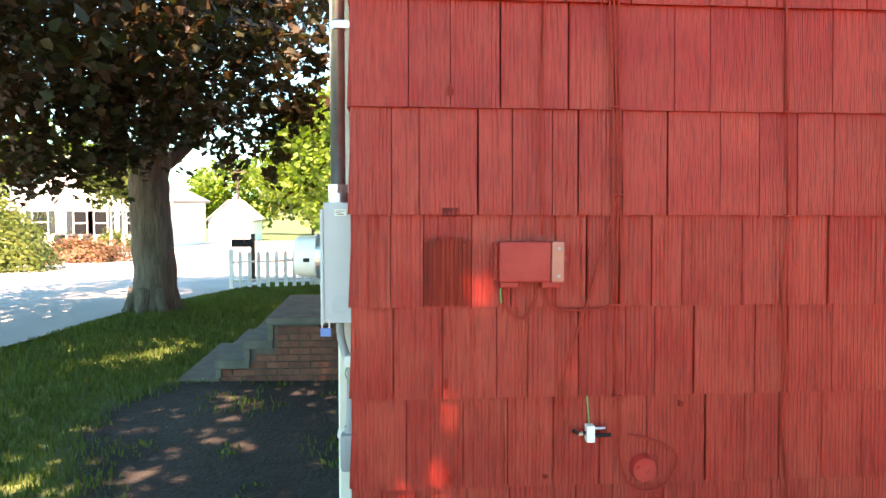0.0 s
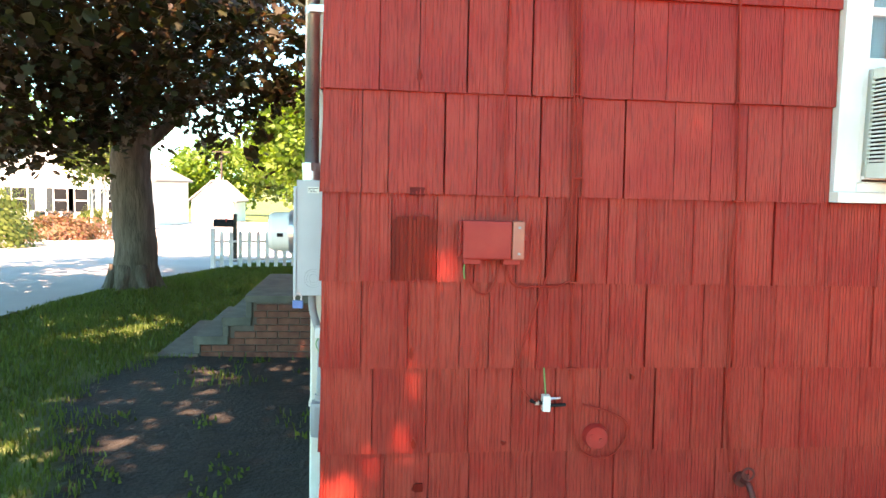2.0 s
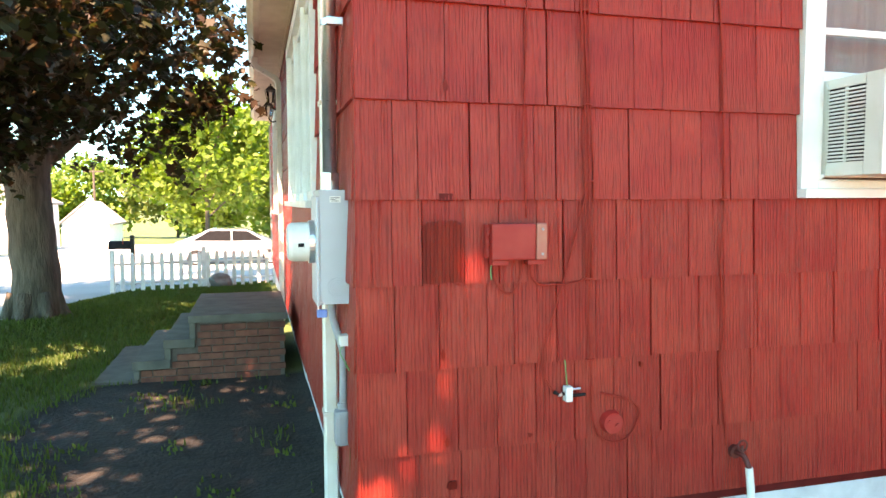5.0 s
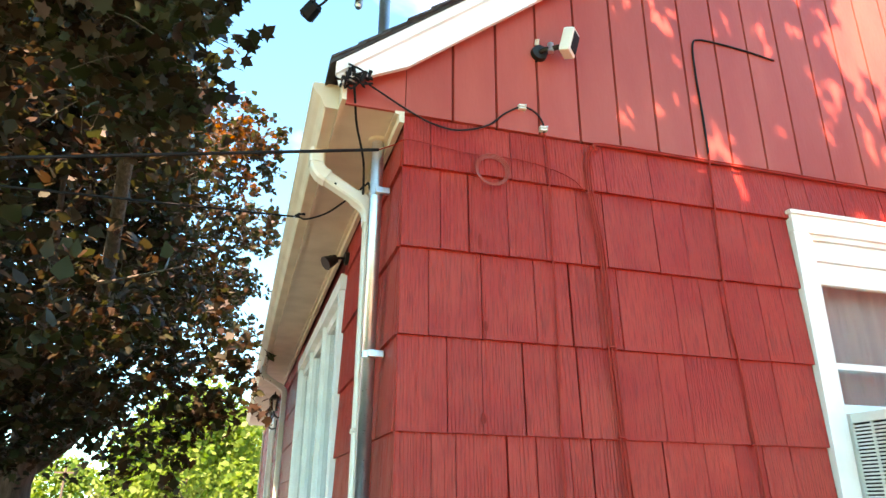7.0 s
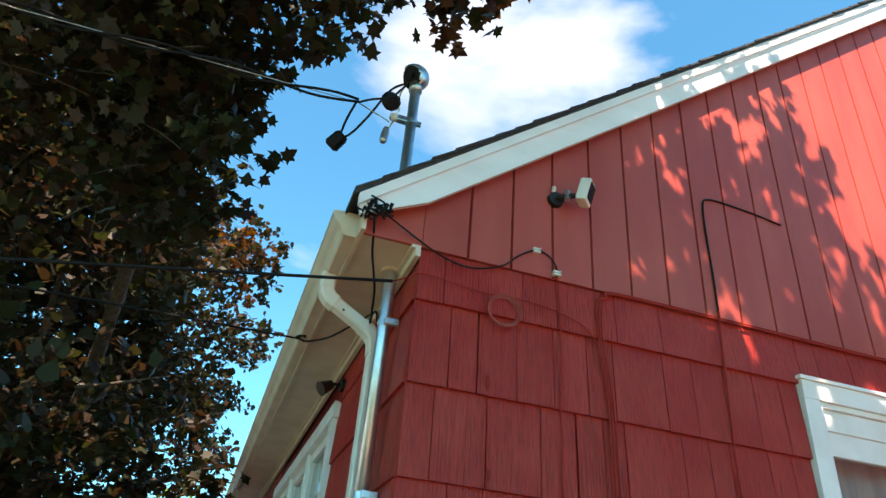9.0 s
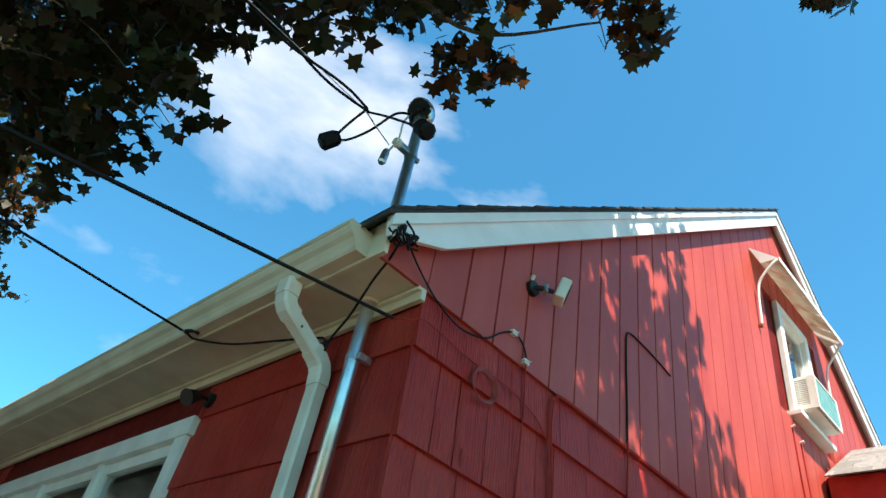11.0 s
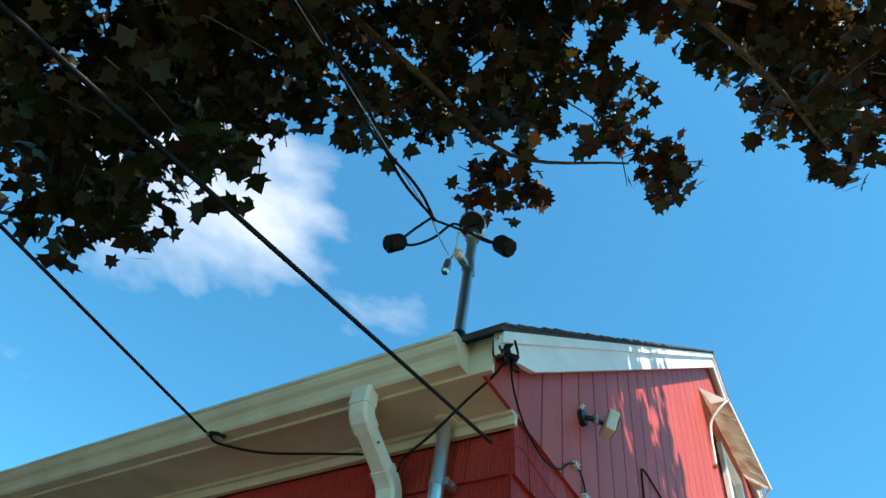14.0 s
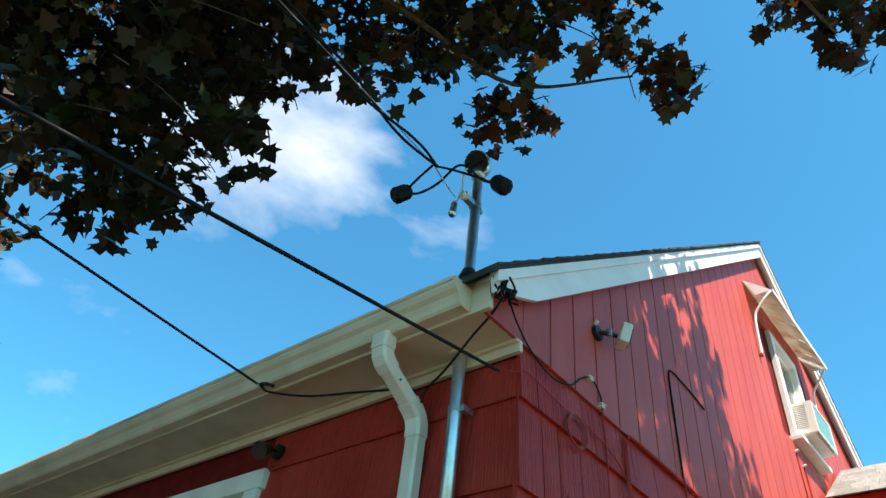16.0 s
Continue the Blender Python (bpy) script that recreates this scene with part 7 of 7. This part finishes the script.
def front_rows():
    rest = bmesh.new()
    turn = Matrix.Rotation(radians(-90), 4, "Z")
    for r in range(len(COURSES) - 1):
        z0, z1 = COURSES[r], COURSES[r + 1]
        wins = [(1.70, 4.85), (9.2, 10.8)] if z0 > 1.6 else []
        y = 0.0
        while y < HOUSE_L - 0.15:
            w = rng.uniform(0.13, 0.30)
            e = min(y + w, HOUSE_L - 0.12)
            for a, b in wins:
                if a < y < b:
                    y, e = b, min(b + w, HOUSE_L - 0.12)
                elif y < a < e:
                    e = a
            if e - y > 0.03 and z0 < 3.4:
                h = min(z1 + 0.03, EAVE_Z - 0.066) - z0
                for a, b in ((1.70, 4.85), (9.2, 10.8)):
                    if a - 0.03 < (y + e) / 2 < b + 0.03 and z0 < 1.66:
                        h = min(h, 1.605 - z0)
                if h > 0.05:
                    me = shake_bm(e - y - 0.002, h, 0.022 + rng.uniform(-0.001, 0.003), 0.0024, rng)
                    if y < 3.2:
                        lay_shake(me, (0.0, e, z0 + rng.uniform(-0.0015, 0.0015)), RED_SHAKE, wall_front, radians(-90))
                    else:
                        me.transform(Matrix.Translation((0, e, z0)) @ turn)
                        rest.from_mesh(me)
                        bpy.data.meshes.remove(me)
            y = e + 0.0005
    tagged(part("shakes", rest, RED_SHAKE, wall_front), kind="stuff")


front_rows()

# ---- gable boards ----
PITCH_B = 0.2286
k = 0
while k * PITCH_B < 2 * APEX_X - 0.3:
    a, b = k * PITCH_B + 0.004, min((k + 1) * PITCH_B - 0.004, 2 * APEX_X - 0.02)
    if k == 0:
        a = -0.01
    top = lambda x: roof_z(x) - 0.06
    bm = bmesh.new()
    for (u0, u1, za, zb) in ([(a, b, 3.535, None)] if not (UPWIN[0] - 0.2 < (a + b) / 2 < UPWIN[1] + 0.2) else [(a, b, 3.535, 5.12), (a, b, 6.47, None)]):
        t0, t1 = (top(u0), top(u1)) if zb is None else (zb, zb)
        c = 0.004
        back = [bm.verts.new(q) for q in ((u0 - c, 0.012, za), (u1 + c, 0.012, za), (u1 + c, 0.012, t1), (u0 - c, 0.012, t0))]
        mid = [bm.verts.new(q) for q in ((u0, -0.010, za), (u1, -0.010, za), (u1, -0.010, t1), (u0, -0.010, t0))]
        fr = [bm.verts.new(q) for q in ((u0 + 0.003, -0.020, za), (u1 - 0.003, -0.020, za), (u1 - 0.003, -0.020, t1), (u0 + 0.003, -0.020, t0))]
        for s1, s2 in ((back, mid), (mid, fr)):
            for i in range(4):
                j = (i + 1) % 4
                bm.faces.new((s1[i], s1[j], s2[j], s2[i]))
        bm.faces.new(fr)
    part("board", bm, RED_BOARD, wall_upper)
    k += 1

# ---- roof shingle tabs along the rake ----
rng = random.Random(15)
u = 0.0
slope = math.atan(PITCH)
while u < 6.7:
    x = ROOF_X0 - 0.02 + u * math.cos(slope)
    w = rng.uniform(0.13, 0.16)
    m = Matrix.Translation((x, 0, roof_z(x) + 0.004)) @ Matrix.Rotation(-slope + 0.05, 4, "Y")
    bm = bx((0, -0.135 - rng.uniform(0.008, 0.022), 0), (w + 0.03, 0.25, 0.011), 0, m)
    part("shingle", bm, ROOF_DARK, roof_thing)
    u += w - 0.008
